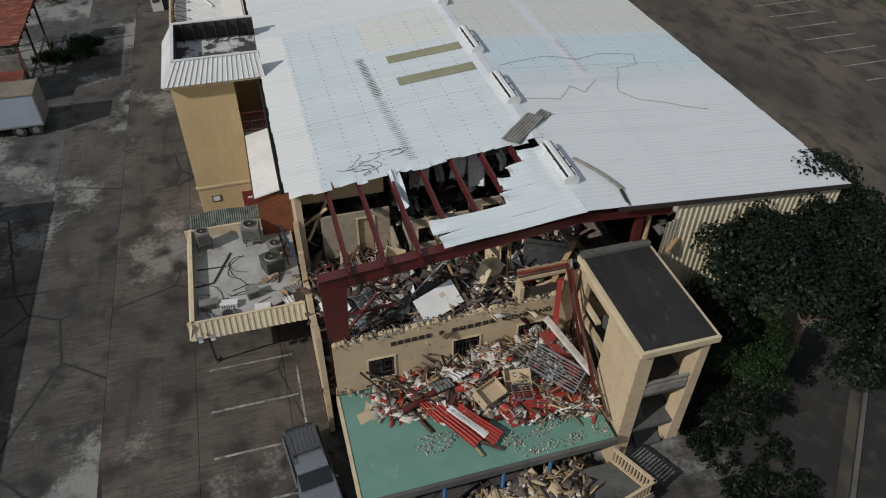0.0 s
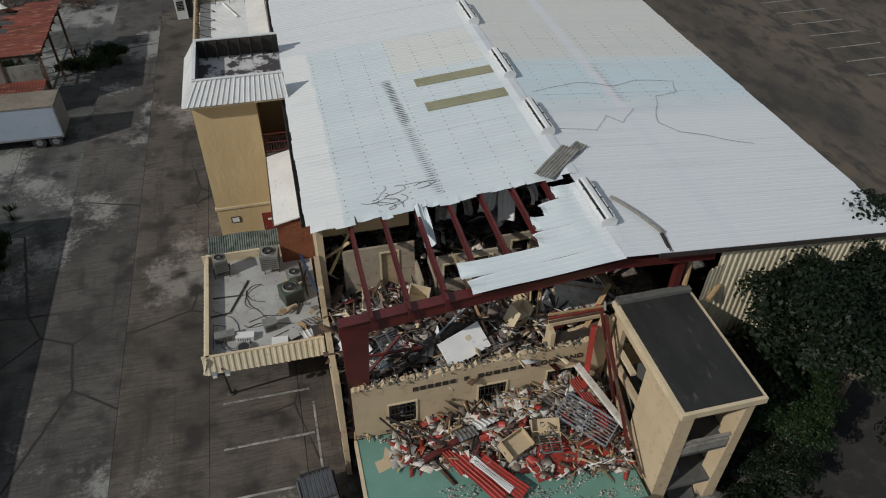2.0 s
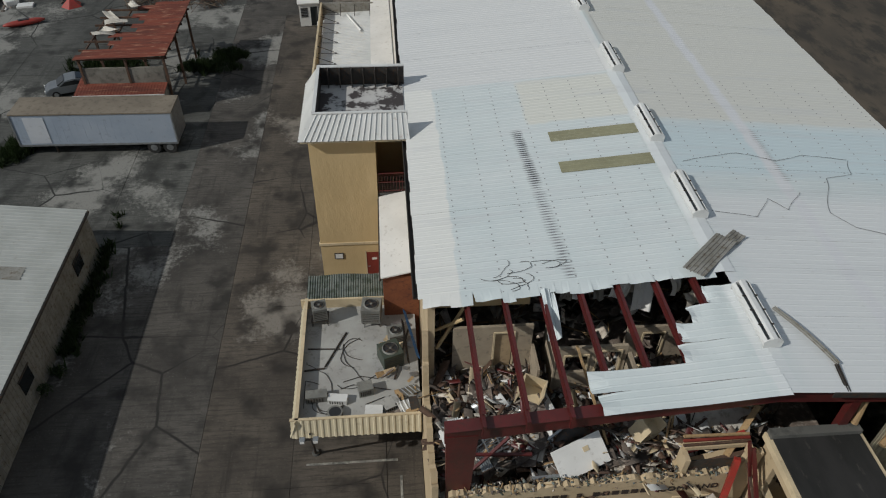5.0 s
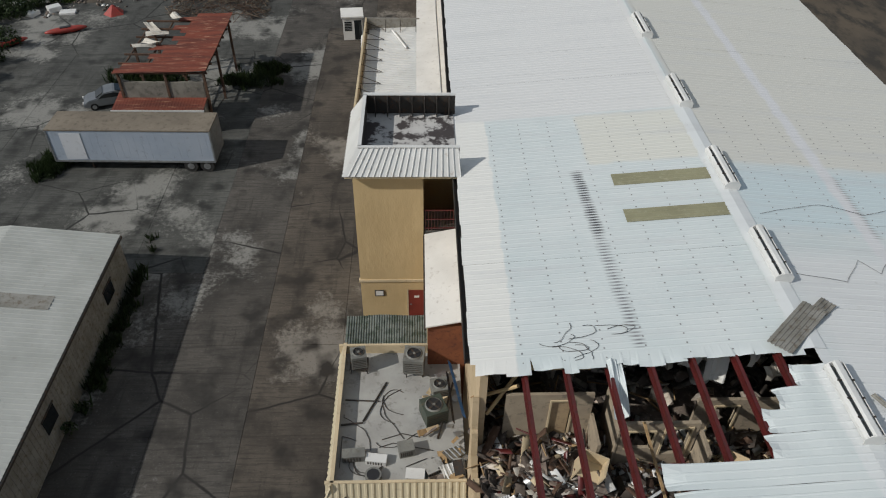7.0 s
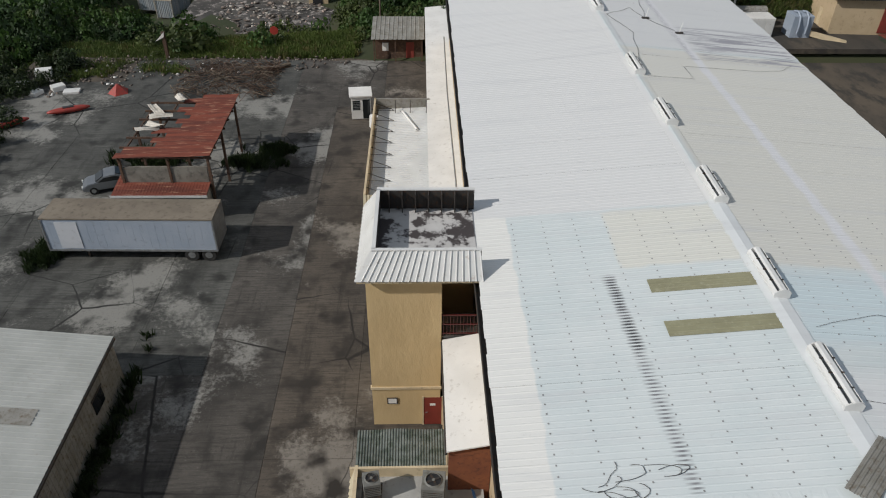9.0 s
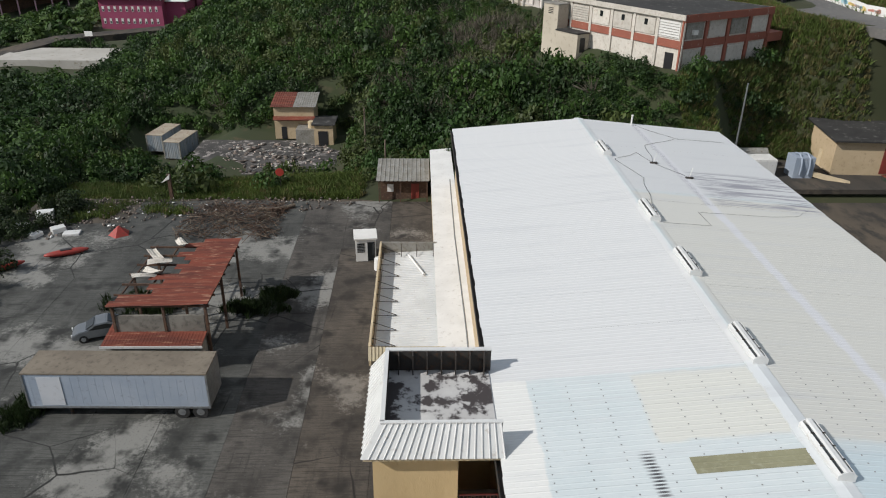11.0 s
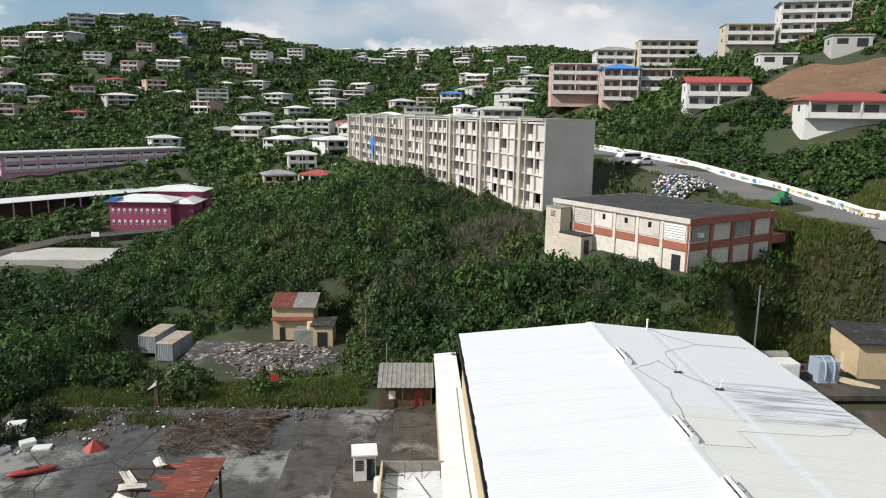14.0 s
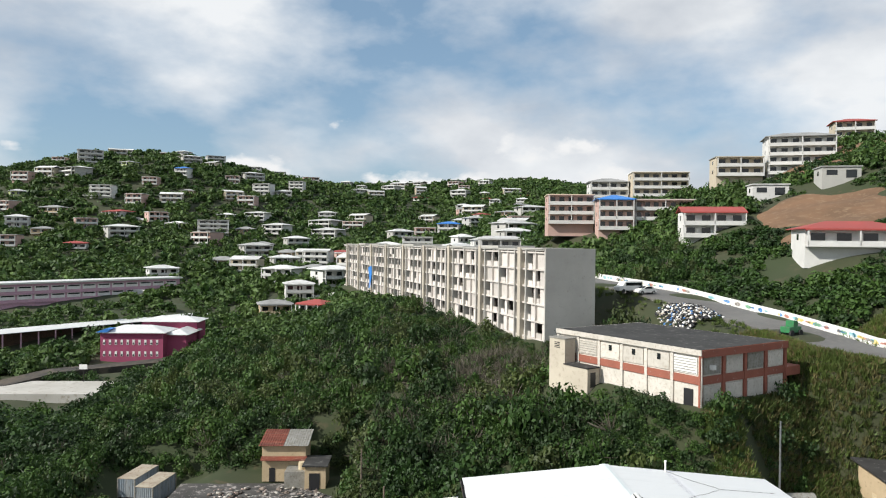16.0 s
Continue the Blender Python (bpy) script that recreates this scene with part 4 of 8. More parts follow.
cpart("back_wall", bx(-10.6, -5.0, 37.65, 37.9, 0, 3.3), "cream")


def condenser(at, w, h, rz, material, group):
    t = thing("air_conditioner", at, "boxy outdoor air conditioner with a round top fan", "air conditioner", group, rz=rz)
    part("housing", box(B(), -w / 2, w / 2, -w / 2, w / 2, 0.06, h, bevel=0.02), material, t)
    for sx in (-1, 1):
        part("foot", bx(sx * w * 0.4 - 0.05, sx * w * 0.4 + 0.05, -w / 2, w / 2, 0, 0.06), "steel_dark", t)
    bm = B()
    n = 24
    for k in range(n):
        a, b = k * math.tau / n, (k + 1) * math.tau / n
        r0, r1 = w * 0.34, w * 0.4
        for ra, rb, za, zb in ((r1, r0, h, h + 0.07), (r0, r0, h + 0.07, h - 0.02)):
            quad(bm, (ra * math.cos(a), ra * math.sin(a), za), (ra * math.cos(b), ra * math.sin(b), za), (rb * math.cos(b), rb * math.sin(b), zb), (rb * math.cos(a), rb * math.sin(a), zb))
    part("fan_ring", bm, "ac", t)
    part("fan_well", cyl(B(), (0, 0, h), (0, 0, h + 0.004), w * 0.345, n=24), "dark", t)
    for k in range(4):
        bm = bx(0.04, w * 0.32, -0.05, 0.05, h + 0.02, h + 0.035, m=Matrix.Rotation(k * math.pi / 2 + 0.5, 4, "Z"))
        part("fan_blade", bm, "steel_dark", t)
    part("fan_hub", cyl(B(), (0, 0, h), (0, 0, h + 0.05), 0.07, n=12), "ac", t)
    for k in range(5):
        z = h * (0.2 + 0.14 * k)
        part("grille_slat", bx(-w * 0.42, w * 0.42, -w / 2 - 0.012, -w / 2, z, z + 0.03), "steel_dark", t)
    return t


D = 3.5
condenser((-9.95, 36.55, D + 0.35), 0.75, 0.85, 10, "ac", "roof machines")
condenser((-7.25, 36.3, D + 0.35), 1.0, 1.0, -6, "ac", "roof machines")
condenser((-6.35, 33.6, D), 1.05, 0.95, 20, "ac_green", "roof machines")
condenser((-6.05, 34.9, D), 0.8, 0.8, 12, "ac", "roof machines")
for x, y in ((-9.95, 36.55), (-7.25, 36.3)):
    t = thing("equipment_stand", (x, y, D), "steel stand under a rooftop machine", "stand", "equipment stands")
    for sx in (-1, 1):
        for sy in (-1, 1):
            part("leg", cyl(B(), (sx * 0.4, sy * 0.35, 0), (sx * 0.36, sy * 0.3, 0.35), 0.025, n=6), "steel_dark", t)
    part("frame", bx(-0.45, 0.45, -0.4, 0.4, 0.33, 0.35), "steel_dark", t)
for (x, y, w, l, h, rz, mt) in ((-9.9, 31.5, 1.0, 0.45, 0.4, 4, "ac"), (-8.9, 31.3, 0.9, 0.4, 0.3, -8, "white_metal"), (-7.6, 31.75, 0.7, 0.55, 0.5, 12, "ac"),
                               (-7.2, 30.5, 0.8, 0.5, 0.3, -5, "white_metal"), (-6.4, 30.9, 0.8, 0.6, 0.25, 25, "membrane")):
    t = thing("roof_box", (x, y, D), "dented grey metal unit lying on the canopy roof", "equipment box", "roof clutter", rz=rz)
    part("casing", box(B(), -w / 2, w / 2, -l / 2, l / 2, 0, h, bevel=0.02), mt, t)
    for k in range(6):
        part("slot", bx(-w * 0.4 + k * w * 0.13, -w * 0.4 + k * w * 0.13 + 0.05, -l / 2 - 0.01, -l / 2, h * 0.2, h * 0.8), "steel_dark", t)
    part("lid", bx(-w / 2 - 0.01, w / 2 + 0.01, -l / 2 - 0.01, l / 2 + 0.01, h, h + 0.02), mt, t)
t = thing("fan_curb", (-9.0, 30.5, D), "round roof fan curb with a dark opening", "roof vent")
part("drum", cyl(B(), (0, 0, 0), (0, 0, 0.3), 0.36, n=20), "ac", t)
part("opening", cyl(B(), (0, 0, 0.3), (0, 0, 0.305), 0.28, n=20), "dark", t)
for pts, r in ((((-9.6, 33.4, D + .05), (-8.6, 35.6, D + .05)), .05), (((-10.5, 34.6, D + .05), (-8.9, 34.5, D + .05)), .04), (((-10.6, 33.2, D + .05), (-9.6, 33.3, D + .05)), .05),
               (((-6.2, 32.4, D + .05), (-5.4, 35.2, D + .5)), .05), (((-8.7, 32.4, D + .03), (-7.8, 32.7, D + .04), (-7, 32.5, D + .03)), .02),
               (((-8.8, 32.0, D + .03), (-8.2, 32.2, D + .05), (-6.4, 31.8, D + .03)), .02), (((-7.4, 30.2, D + .03), (-7.6, 31, D + .05), (-6.7, 31.4, D + .03)), .02)):
    tagged(tube("pipe", pts, r, "steel_dark"), "loose dark pipe lying on the canopy roof", "pipe", "roof clutter")
for k, (x, y, z, w, l, ry, rz, mt) in enumerate(((-5.5, 31.5, D + .3, 1.1, .55, 25, 40, "galv"), (-5.3, 34.4, 4.6, .35, 3.2, 62, 10, "blue"), (-5.6, 34.0, 4.5, .3, 2.8, 70, 4, "steel_dark"), (-5.6, 30.6, D + .2, .9, .9, 10, 20, "white_metal"))):
    bm = B()
    ribbed(bm, (-w / 2, -l / 2, 0), (0, l, 0), (w, 0, 0), 4, 0.03, 0.6)
    ob = part("loose_sheet", bm, mt)
    ob.matrix_world = pose(x, y, z, 0, ry, rz)
    tagged(ob, "bent ribbed metal sheet leaning on the torn wall", "metal sheet", "roof clutter")

rng_c = random.Random(17)
for k in range(26):
    x, y = rng_c.uniform(-6.9, -5.2), rng_c.uniform(30.2, 36.2)
    w, l = rng_c.uniform(0.3, 0.9), rng_c.uniform(0.08, 0.5)
    ob = part("scrap_piece", box(B(), -w / 2, w / 2, -l / 2, l / 2, -0.02, 0.02), rng_c.choice(("white_metal", "wood", "galv", "dark_debris", "cream", "steel_dark")))
    ob.matrix_world = pose(x, y, D + 0.06 + rng_c.uniform(0, 0.25), rng_c.uniform(-20, 20), rng_c.uniform(-25, 25), rng_c.uniform(0, 180))
    tagged(ob, "torn scrap piece lying on the canopy roof", "scrap", "canopy scrap")
for k in range(9):
    x, y, head = rng_c.uniform(-10.0, -7.4), rng_c.uniform(30.6, 34.0), rng_c.uniform(0, 6.28)
    turn, pts = rng_c.uniform(-0.25, 0.25), []
    for _ in range(22):
        pts.append((min(-5.3, max(-10.5, x)), min(37, max(30.3, y)), D + 0.03))
        head += turn + rng_c.uniform(-0.2, 0.2)
        x, y = x + 0.13 * math.cos(head), y + 0.13 * math.sin(head)
    tagged(tube("cable", pts, 0.016, "steel_dark"), "loose black cable on the canopy roof", "cable", "canopy cables")
# yard lamp
lamp = thing("yard_lamp", (-10.26, 30.82, 0), "slim corner post with twin floodlights under the canopy edge", "street lamp")
part("pole", cyl(B(), (0, 0, 0), (0.12, -1.15, 3.4), 0.07, 0.05, 10), "steel_dark", lamp)
part("base", cyl(B(), (0, 0, 0), (0, 0, 0.15), 0.2, 0.17, 12), "concrete_pale", lamp)
part("cross_arm", bx(-0.25, 0.5, -1.5, -1.44, 3.36, 3.42), "steel_dark", lamp)
for sx in (-0.18, 0.42):
    f = part("floodlight", box(B(), sx - 0.13, sx + 0.13, -1.7, -1.46, 3.4, 3.62, bevel=0.03), "galv", lamp)
    part("lens", bx(sx - 0.1, sx + 0.1, -1.715, -1.701, 3.43, 3.59), "white", f)

# corrugated lean-to between canopy and stair tower
bm = B()
ribbed(bm, (-10.9, 38.0, 2.5), (0, 2.6, 0.5), (4.6, 0, 0), 34, 0.05, 0.3, 0.005, bend=lambda u, v: 0.06 * math.sin(9 * v + 4 * u), steps=4)
M["mossy"] = mat("mossy_corrugated_sheet", (0.13, 0.15, 0.14), (0.2, 0.22, 0.2), (0.07, 0.09, 0.07), 0.7, 2.5, 0.8, grime=(0.45, 0.6))
t = thing("lean_to", (-8.6, 39.3, 0), "low lean-to under mossy corrugated sheets", "shed")
bm.transform(t.matrix_world.inverted())
part("roof", bm, "mossy", t)
for x in (-2.1, 2.1):
    for y in (-1.1, 1.1):
        part("post", bx(x - 0.05, x + 0.05, y - 0.05, y + 0.05, 0, 2.55 + 0.1 * (y > 0)), "wood", t)

# ---- stair tower ----
tower = thing("stair_tower", (-8.4, 46.3, 0), "tall ochre stucco stair tower with a white metal mansard", "tower")
TI = tower.matrix_world.inverted()


def tpart(name, bm, material, parent=tower, label=""):
    bm.transform(TI)
    return part(name, bm, material, parent, label)


tpart("wall", bx(-10.35, -6.75, 43.45, 49.2, 0, 10.4), "ochre", label="rough ochre stucco wall")
tpart("wall", bx(-6.75, -4.75, 48.6, 49.2, 0, 10.4), "ochre")
tpart("ledge", bx(-10.42, -6.7, 43.38, 43.6, 2.82, 2.98), "trim")
for s in (-1, 1):
    pass
# mansard: four sloping ribbed faces round a sunk deck
top_i, bot_o = 11.75, 10.55
ring_in = [(-9.95, 43.7), (-5.0, 43.7), (-5.0, 48.95), (-9.95, 48.95)]
ring_out = [(-10.75, 42.85), (-4.85, 42.85), (-4.85, 49.3), (-10.75, 49.3)]
for k, ribs in ((0, 19), (3, 20)):
    a, b = ring_out[k], ring_out[(k + 1) % 4]
    c, d = ring_in[k], ring_in[(k + 1) % 4]
    bm = B()
    n = ribs
    for i in range(n):
        for (u0, u1, h0, h1) in ((i / n, (i + 0.78) / n, 0, 0), ((i + 0.78) / n, (i + 0.86) / n, 0, 0.05), ((i + 0.86) / n, (i + 0.92) / n, 0.05, 0.05), ((i + 0.92) / n, (i + 1) / n, 0.05, 0)):
            def at(u, w, h):
                p = Vector((*a, bot_o)).lerp(Vector((*b, bot_o)), u)
                q = Vector((*c, top_i)).lerp(Vector((*d, top_i)), u)
                off = Vector((0, -1, 0.6)) if k == 0 else Vector((-1, 0, 0.6))
                return p.lerp(q, w) + off * h
            quad(bm, at(u0, 0, h0), at(u1, 0, h1), at(u1, 1, h1), at(u0, 1, h0))
    tpart("mansard", bm, "white_metal", label="white standing-seam mansard slope")
for a, b, c, d in ((-9.98, -4.95, 43.66, 43.8), (-9.98, -9.84, 43.8, 48.9), (-9.98, -4.95, 48.9, 49.1)):
    tpart("parapet", bx(a, b, c, d, 10.4, 11.72), "steel_dark")
    tpart("parapet_cap", bx(a - 0.02, b + 0.02, c - 0.02, d + 0.02, 11.72, 11.78), "white_metal")
tpart("flat_deck", bx(-9.84, -5.05, 43.8, 48.9, 10.42, 10.6), "flat_roof", label="stained flat deck patched with white coating")
for k in range(7):
    x = -9.4 + 0.68 * k
    tpart("strut", bx(x, x + 0.05, 48.5, 48.9, 10.6, 11.7), "steel_dark")
tpart("soffit", bx(-10.7, -4.9, 42.9, 49.2, 10.41, 10.52), "trim")
# open stair landing with a red railing
tpart("landing", bx(-6.7, -4.75, 43.5, 45.2, 6.4, 6.55), "concrete_pale")
for k in range(12):
    x = -6.65 + k * 0.165
    tpart("rail_bar", bx(x, x + 0.02, 43.5, 43.52, 6.55, 7.9), "red_steel")
for z in (6.7, 7.3, 7.9):
    tpart("rail", bx(-6.7, -4.75, 43.48, 43.54, z, z + 0.04), "red_steel")
d = thing("door", (-7.15, 43.42, 0), "dark red metal door in the tower's foot", "door")
part("door_leaf", bx(-0.48, 0.48, -0.03, 0.0, 0.05, 2.15), "door_red", d)
part("frame", bx(-0.55, -0.48, -0.05, 0.02, 0, 2.22), "trim", d)
part("frame", bx(0.48, 0.55, -0.05, 0.02, 0, 2.22), "trim", d)
part("handle", bx(-0.4, -0.28, -0.07, -0.03, 1.0, 1.04), "galv", d)
part("notice", bx(-0.15, 0.15, -0.036, -0.03, 1.55, 1.72), "white", d)
t = thing("notice_board", (-9.3, 43.44, 1.7), "small framed notice on the ochre wall", "sign")
part("frame", bx(-0.28, 0.28, -0.04, 0, 0, 0.45), "steel_dark", t)
part("sheet", bx(-0.22, 0.22, -0.046, -0.04, 0.05, 0.4), "white", t)

# low white-roofed passage between tower and warehouse
t = thing("side_passage", (-5.7, 40, 0), "narrow side passage under a stained white sheet roof", "annex")
I = t.matrix_world.inverted()
for nm, bm, mt in (("roof", prism(B(), [(-6.7, 6.3), (-4.75, 6.75), (-4.75, 6.83), (-6.7, 6.38)], "y", 36.6, 43.4), "white"),
                   ("wall", bx(-6.6, -6.4, 38.0, 43.4, 0, 6.25), "cream"), ("end_wall", bx(-6.6, -4.75, 36.75, 36.95, 0, 6.3), "brick_red"),
                   ("pipe", cyl(B(), (-6.72, 36.6, 6.2), (-6.72, 43.4, 6.2), 0.06, n=8), "steel_dark")):
    bm.transform(I)
    part(nm, bm, mt, t)

# ---- long annexes behind the tower ----
annex = thing("annex", (-8.8, 68, 0), "low annex under a white ribbed roof behind a cream parapet screen", "annex")
AI = annex.matrix_world.inverted()


def apart_(name, bm, material, label="", parent=annex):
    bm.transform(AI)
    return part(name, bm, material, parent, label)


bm = B()
ribbed(bm, (-11.4, 60.6, 3.55), (6.6, 0, 0.35), (0, 15.3, 0), 50, 0.03, 0.7, 0.006)
apart_("roof", bm, "white_metal", "white ribbed metal roof with rust stains")
apart_("wall", bx(-11.3, -11.1, 60.5, 75.8, 0, 3.5), "cream")
apart_("screen", bx(-11.75, -11.6, 60.0, 76.0, 3.0, 4.55), "trim", "cream parapet screen")
bm = B()
ribbed(bm, (-11.75, 59.95, 4.55), (0, -0.35, -0.9), (5.1, 0, 0), 22, 0.04, 0.5, 0.006)
apart_("screen", bm, "beige_metal", "ribbed cream end screen")
apart_("screen", bx(-11.7, -6.9, 75.8, 75.95, 3.0, 4.55), "galv_old")
for k in range(8):
    y = 61.2 + 2.0 * k
    bm = cyl(B(), (-11.6, y, 4.4), (-10.0, y, 3.75), 0.03, n=6)
    cyl(bm, (-11.6, y, 3.75), (-10.0, y, 3.72), 0.025, n=6)
    apart_("screen_brace", bm, "steel_dark")
for x in (-9.9, -8.6, -7.2):
    bm = cyl(B(), (x, 75.8, 4.4), (x, 74.6, 3.8), 0.035, n=6)
    apart_("screen_brace", bm, "steel_dark")
apart_("end_wall", bx(-11.3, -4.8, 75.6, 75.78, 0, 3.5), "cream")
apart_("post", bx(-10.6, -10.45, 60.2, 60.35, 0, 3.7), "white")
apart_("roof", prism(B(), [(-7.15, 4.35), (-4.7, 4.6), (-4.7, 4.7), (-7.15, 4.45)], "y", 49.4, 101.2), "white", "narrow white sheet roof along the side wall")
apart_("wall", bx(-7.0, -6.8, 76.0, 101.0, 0, 4.3), "cream")
bm = tube("pipe", [(-5.35, 50, 5.6), (-5.3, 60, 5.7), (-5.4, 75, 5.6), (-5.3, 88, 5.7)], 0.06, "galv", None)
bm.parent = annex
bm.matrix_basis = AI
bm = cyl(B(), (-9.3, 74.9, 3.82), (-8.0, 71.2, 3.9), 0.09, n=8)
tagged(part("loose_pipe", bm, "white"), "white plastic pipe lying on the annex roof", "pipe")
# tractor-like machine in the shade of the annex
t = thing("tractor", (-8.8, 59.6, 0), "small dark utility tractor parked under the annex roof", "tractor")
part("hood", box(B(), -0.9, 0.5, -0.35, 0.35, 0.7, 1.2, bevel=0.08), "steel_dark", t)
part("seat", box(B(), 0.6, 1.0, -0.25, 0.25, 0.9, 1.1, bevel=0.05), "door_red", t)
for x, r in ((-0.8, 0.4), (0.8, 0.62)):
    for s in (-1, 1):
        w = part("wheel", cyl(B(), (x, s * 0.5, r), (x, s * 0.8, r), r, n=20), "rubber", t)
        part("rim", cyl(B(), (x, s * 0.49, r), (x, s * 0.81, r), r * 0.5, n=14), "door_red", w)

# guard booth
t = thing("guard_booth", (-13.5, 82.0, 0), "small white guard booth with dark window and door", "booth", rz=6)
part("body", box(B(), -0.95, 0.95, -0.95, 0.95, 0.05, 2.35, bevel=0.02), "white", t)
part("roof", box(B(), -1.1, 1.1, -1.1, 1.1, 2.35, 2.5, bevel=0.03), "white", t)
wd = part("window", bx(-0.8, -0.1, -0.965, -0.95, 1.0, 1.95), "glass_dark", t)
for k in range(5):
    part("louvre", bx(-0.8, -0.1, -0.985, -0.966, 1.1 + 0.16 * k, 1.16 + 0.16 * k), "galv", wd)
part("door", bx(0.15, 0.85, -0.97, -0.95, 0.1, 2.05), "glass_dark", t)
t = thing("water_tank", (-12.1, 79.6, 0.0), "small round white tank beside the booth", "tank")
part("drum", cyl(B(), (0, 0, 0), (0, 0, 1.1), 0.5, 0.45, 18), "white", t)
part("lid", cyl(B(), (0, 0, 1.1), (0, 0, 1.18), 0.3, 0.25, 16), "white", t)

# brown shed at the yard's end
t = thing("shed", (-10.2, 98.6, 0), "weathered brown board shed under a grey ribbed roof", "shed")
part("wall", bx(-2.6, 2.8, -2.0, 2.6, 0, 2.5), "brown", t)
bm = B()
ribbed(bm, (-3.0, -2.9, 2.6), (0, 5.6, 0.75), (6.0, 0, 0), 12, 0.05, 0.7, 0.01)
part("roof", bm, "galv_old", t, "grey ribbed roof with rust")
part("door", bx(0.9, 1.8, -2.06, -2.0, 0.05, 2.0), "door_red", t)
part("poster", bx(-1.8, -1.1, -2.05, -2.0, 1.0, 1.9), "white", t)
for x in (-2.7, -0.3, 2.7):
    part("post", bx(x - 0.06, x + 0.06, -2.75, -2.63, 0, 2.55), "brown", t)

# ---- garage by the yard ----
gar = thing("garage", (-31, 36, 0), "grey-white sheet metal garage with a low ribbed roof", "garage")
part("wall", bx(-6, 6.0, -11, 10.9, 0, 3.2), "galv_old", gar, "ribbed grey metal wall")
bm = B()
ribbed(bm, (6.12, -11.2, 3.4), (-6.1, 0, 0.75), (0, 22.25, 0), 72, 0.03, 0.7, 0.006)
part("roof", bm, "garage_roof", gar, "chalky grey ribbed roof with grey patches")
bm = B()
ribbed(bm, (0.02, -11.2, 4.15), (-6.1, 0, -0.75), (0, 22.25, 0), 72, 0.03, 0.7, 0.006)
part("roof", bm, "garage_roof", gar, "chalky grey ribbed roof with grey patches")
bm = B()
for k in range(66):
    y = -11 + k * 0.332
    box(bm, 6.0, 6.03, y, y + 0.08, 0.1, 3.2)
part("siding_ribs", bm, "galv_old", gar)
part("gutter", bx(6.05, 6.2, -11.2, 11.0, 3.2, 3.36), "steel_dark", gar)
for y in (-7, -1, 7.8):
    w = part("window", bx(6.0, 6.06, y - 0.6, y + 0.6, 1.3, 2.3), "glass_dark", gar)
    part("frame", bx(6.04, 6.08, y - 0.7, y + 0.7, 2.3, 2.4), "steel_dark", w)
part("roof_patch", prism(B(), [(1.6, 3.98), (4.4, 3.635), (4.4, 3.645), (1.6, 3.99)], "y", 4.6, 5.6), "galv_old", gar)
part("roof_patch", prism(B(), [(1.6, 3.98), (4.4, 3.635), (4.4, 3.645), (1.6, 3.99)], "y", -2.2, -1.2), "galv_old", gar)

# ---- box trailer ----
tr = thing("box_trailer", (-27.85, 59.75, 0), "old pale blue box trailer with a tan roof", "trailer", rz=-1.0)
M["faded_panel"] = mat("chalky_white_panel", (0.52, 0.54, 0.57), (0.46, 0.49, 0.53), (0.28, 0.27, 0.26), 0.5, 3.0, 0.6, grime=(0.58, 0.85))
part("box", bx(-5.9, 5.8, -1.25, 1.25, 0.95, 3.5), "trailer_side", tr, "chalky pale blue box body")
part("roof", bx(-5.95, 5.85, -1.3, 1.3, 3.5, 3.6), "tan_roof", tr, "tan stained roof")
part("bottom_rail", bx(-5.92, 5.82, -1.29, 1.29, 0.85, 1.0), "galv", tr)
for x in (-5.9, 5.8):
    part("corner_post", bx(x - 0.06, x + 0.06, -1.3, 1.3, 0.95, 3.5), "galv", tr)
bm = B()
for k in range(22):
    x = -5.5 + 0.52 * k
    box(bm, x, x + 0.03, -1.256, -1.25, 1.0, 3.45)
part("side_ribs", bm, "trailer_side", tr)
part("white_panel", bx(-5.0, -3.5, -1.285, -1.272, 1.1, 3.3), "faded_panel", tr)
part("chassis", bx(-5.0, 5.6, -0.5, 0.5, 0.6, 0.9), "steel_dark", tr)
for x in (3.9, 5.1):
    for s in (-1, 1):
        w = part("wheel", cyl(B(), (x, s * 0.8, 0.5), (x, s * 1.22, 0.5), 0.5, n=22), "rubber", tr)
        part("rim", cyl(B(), (x, s * 0.79, 0.5), (x, s * 1.23, 0.5), 0.26, n=16), "galv", w)
for s in (-1, 1):
    part("landing_leg", bx(-3.6, -3.45, s * 0.8 - 0.08, s * 0.8 + 0.08, 0, 0.9), "steel_dark", tr)

# ---- rusted open shed ----
M["old_concrete"] = mat("stained_old_concrete", (0.22, 0.21, 0.18), (0.15, 0.14, 0.12), (0.08, 0.075, 0.065), 0.6, 2.2, 0.9, grime=(0.5, 0.7))
rs = thing("open_shed", (-27, 70, 0), "open shed with a rusty red sheet roof, half stripped", "shed")
for x in (-3.3, 0.3, 3.3):
    for y in (-5.0, -0.5, 4.6):
        part("post", bx(x - 0.09, x + 0.09, y - 0.09, y + 0.09, 0, 4.75 + 0.12 * (x + 3.3) / 6.6), "brown", rs)
rnd = random.Random(8)
for k in range(14):
    y = -5.3 + k * 0.78
    x0 = (-3.6, -3.2, -0.9, -1.5, -0.6, -1.9, 0.2, -0.4, 0.5, -0.1, -0.9, 0.3, -0.8, 0.6)[k]
    bm = B()
    ribbed(bm, (x0, y, 4.82 + 0.03 * (x0 + 3.6)), (3.6 - x0, 0, 0.03 * (3.6 - x0)), (0, 0.8, 0), 4, 0.03, 0.5, 0.005, bend=lambda u, v, kk=k: 0.03 * math.sin(kk + 7 * u) + 0.012 * kk % 0.03, steps=4)
    part("roof_sheet", bm, "rust", rs)
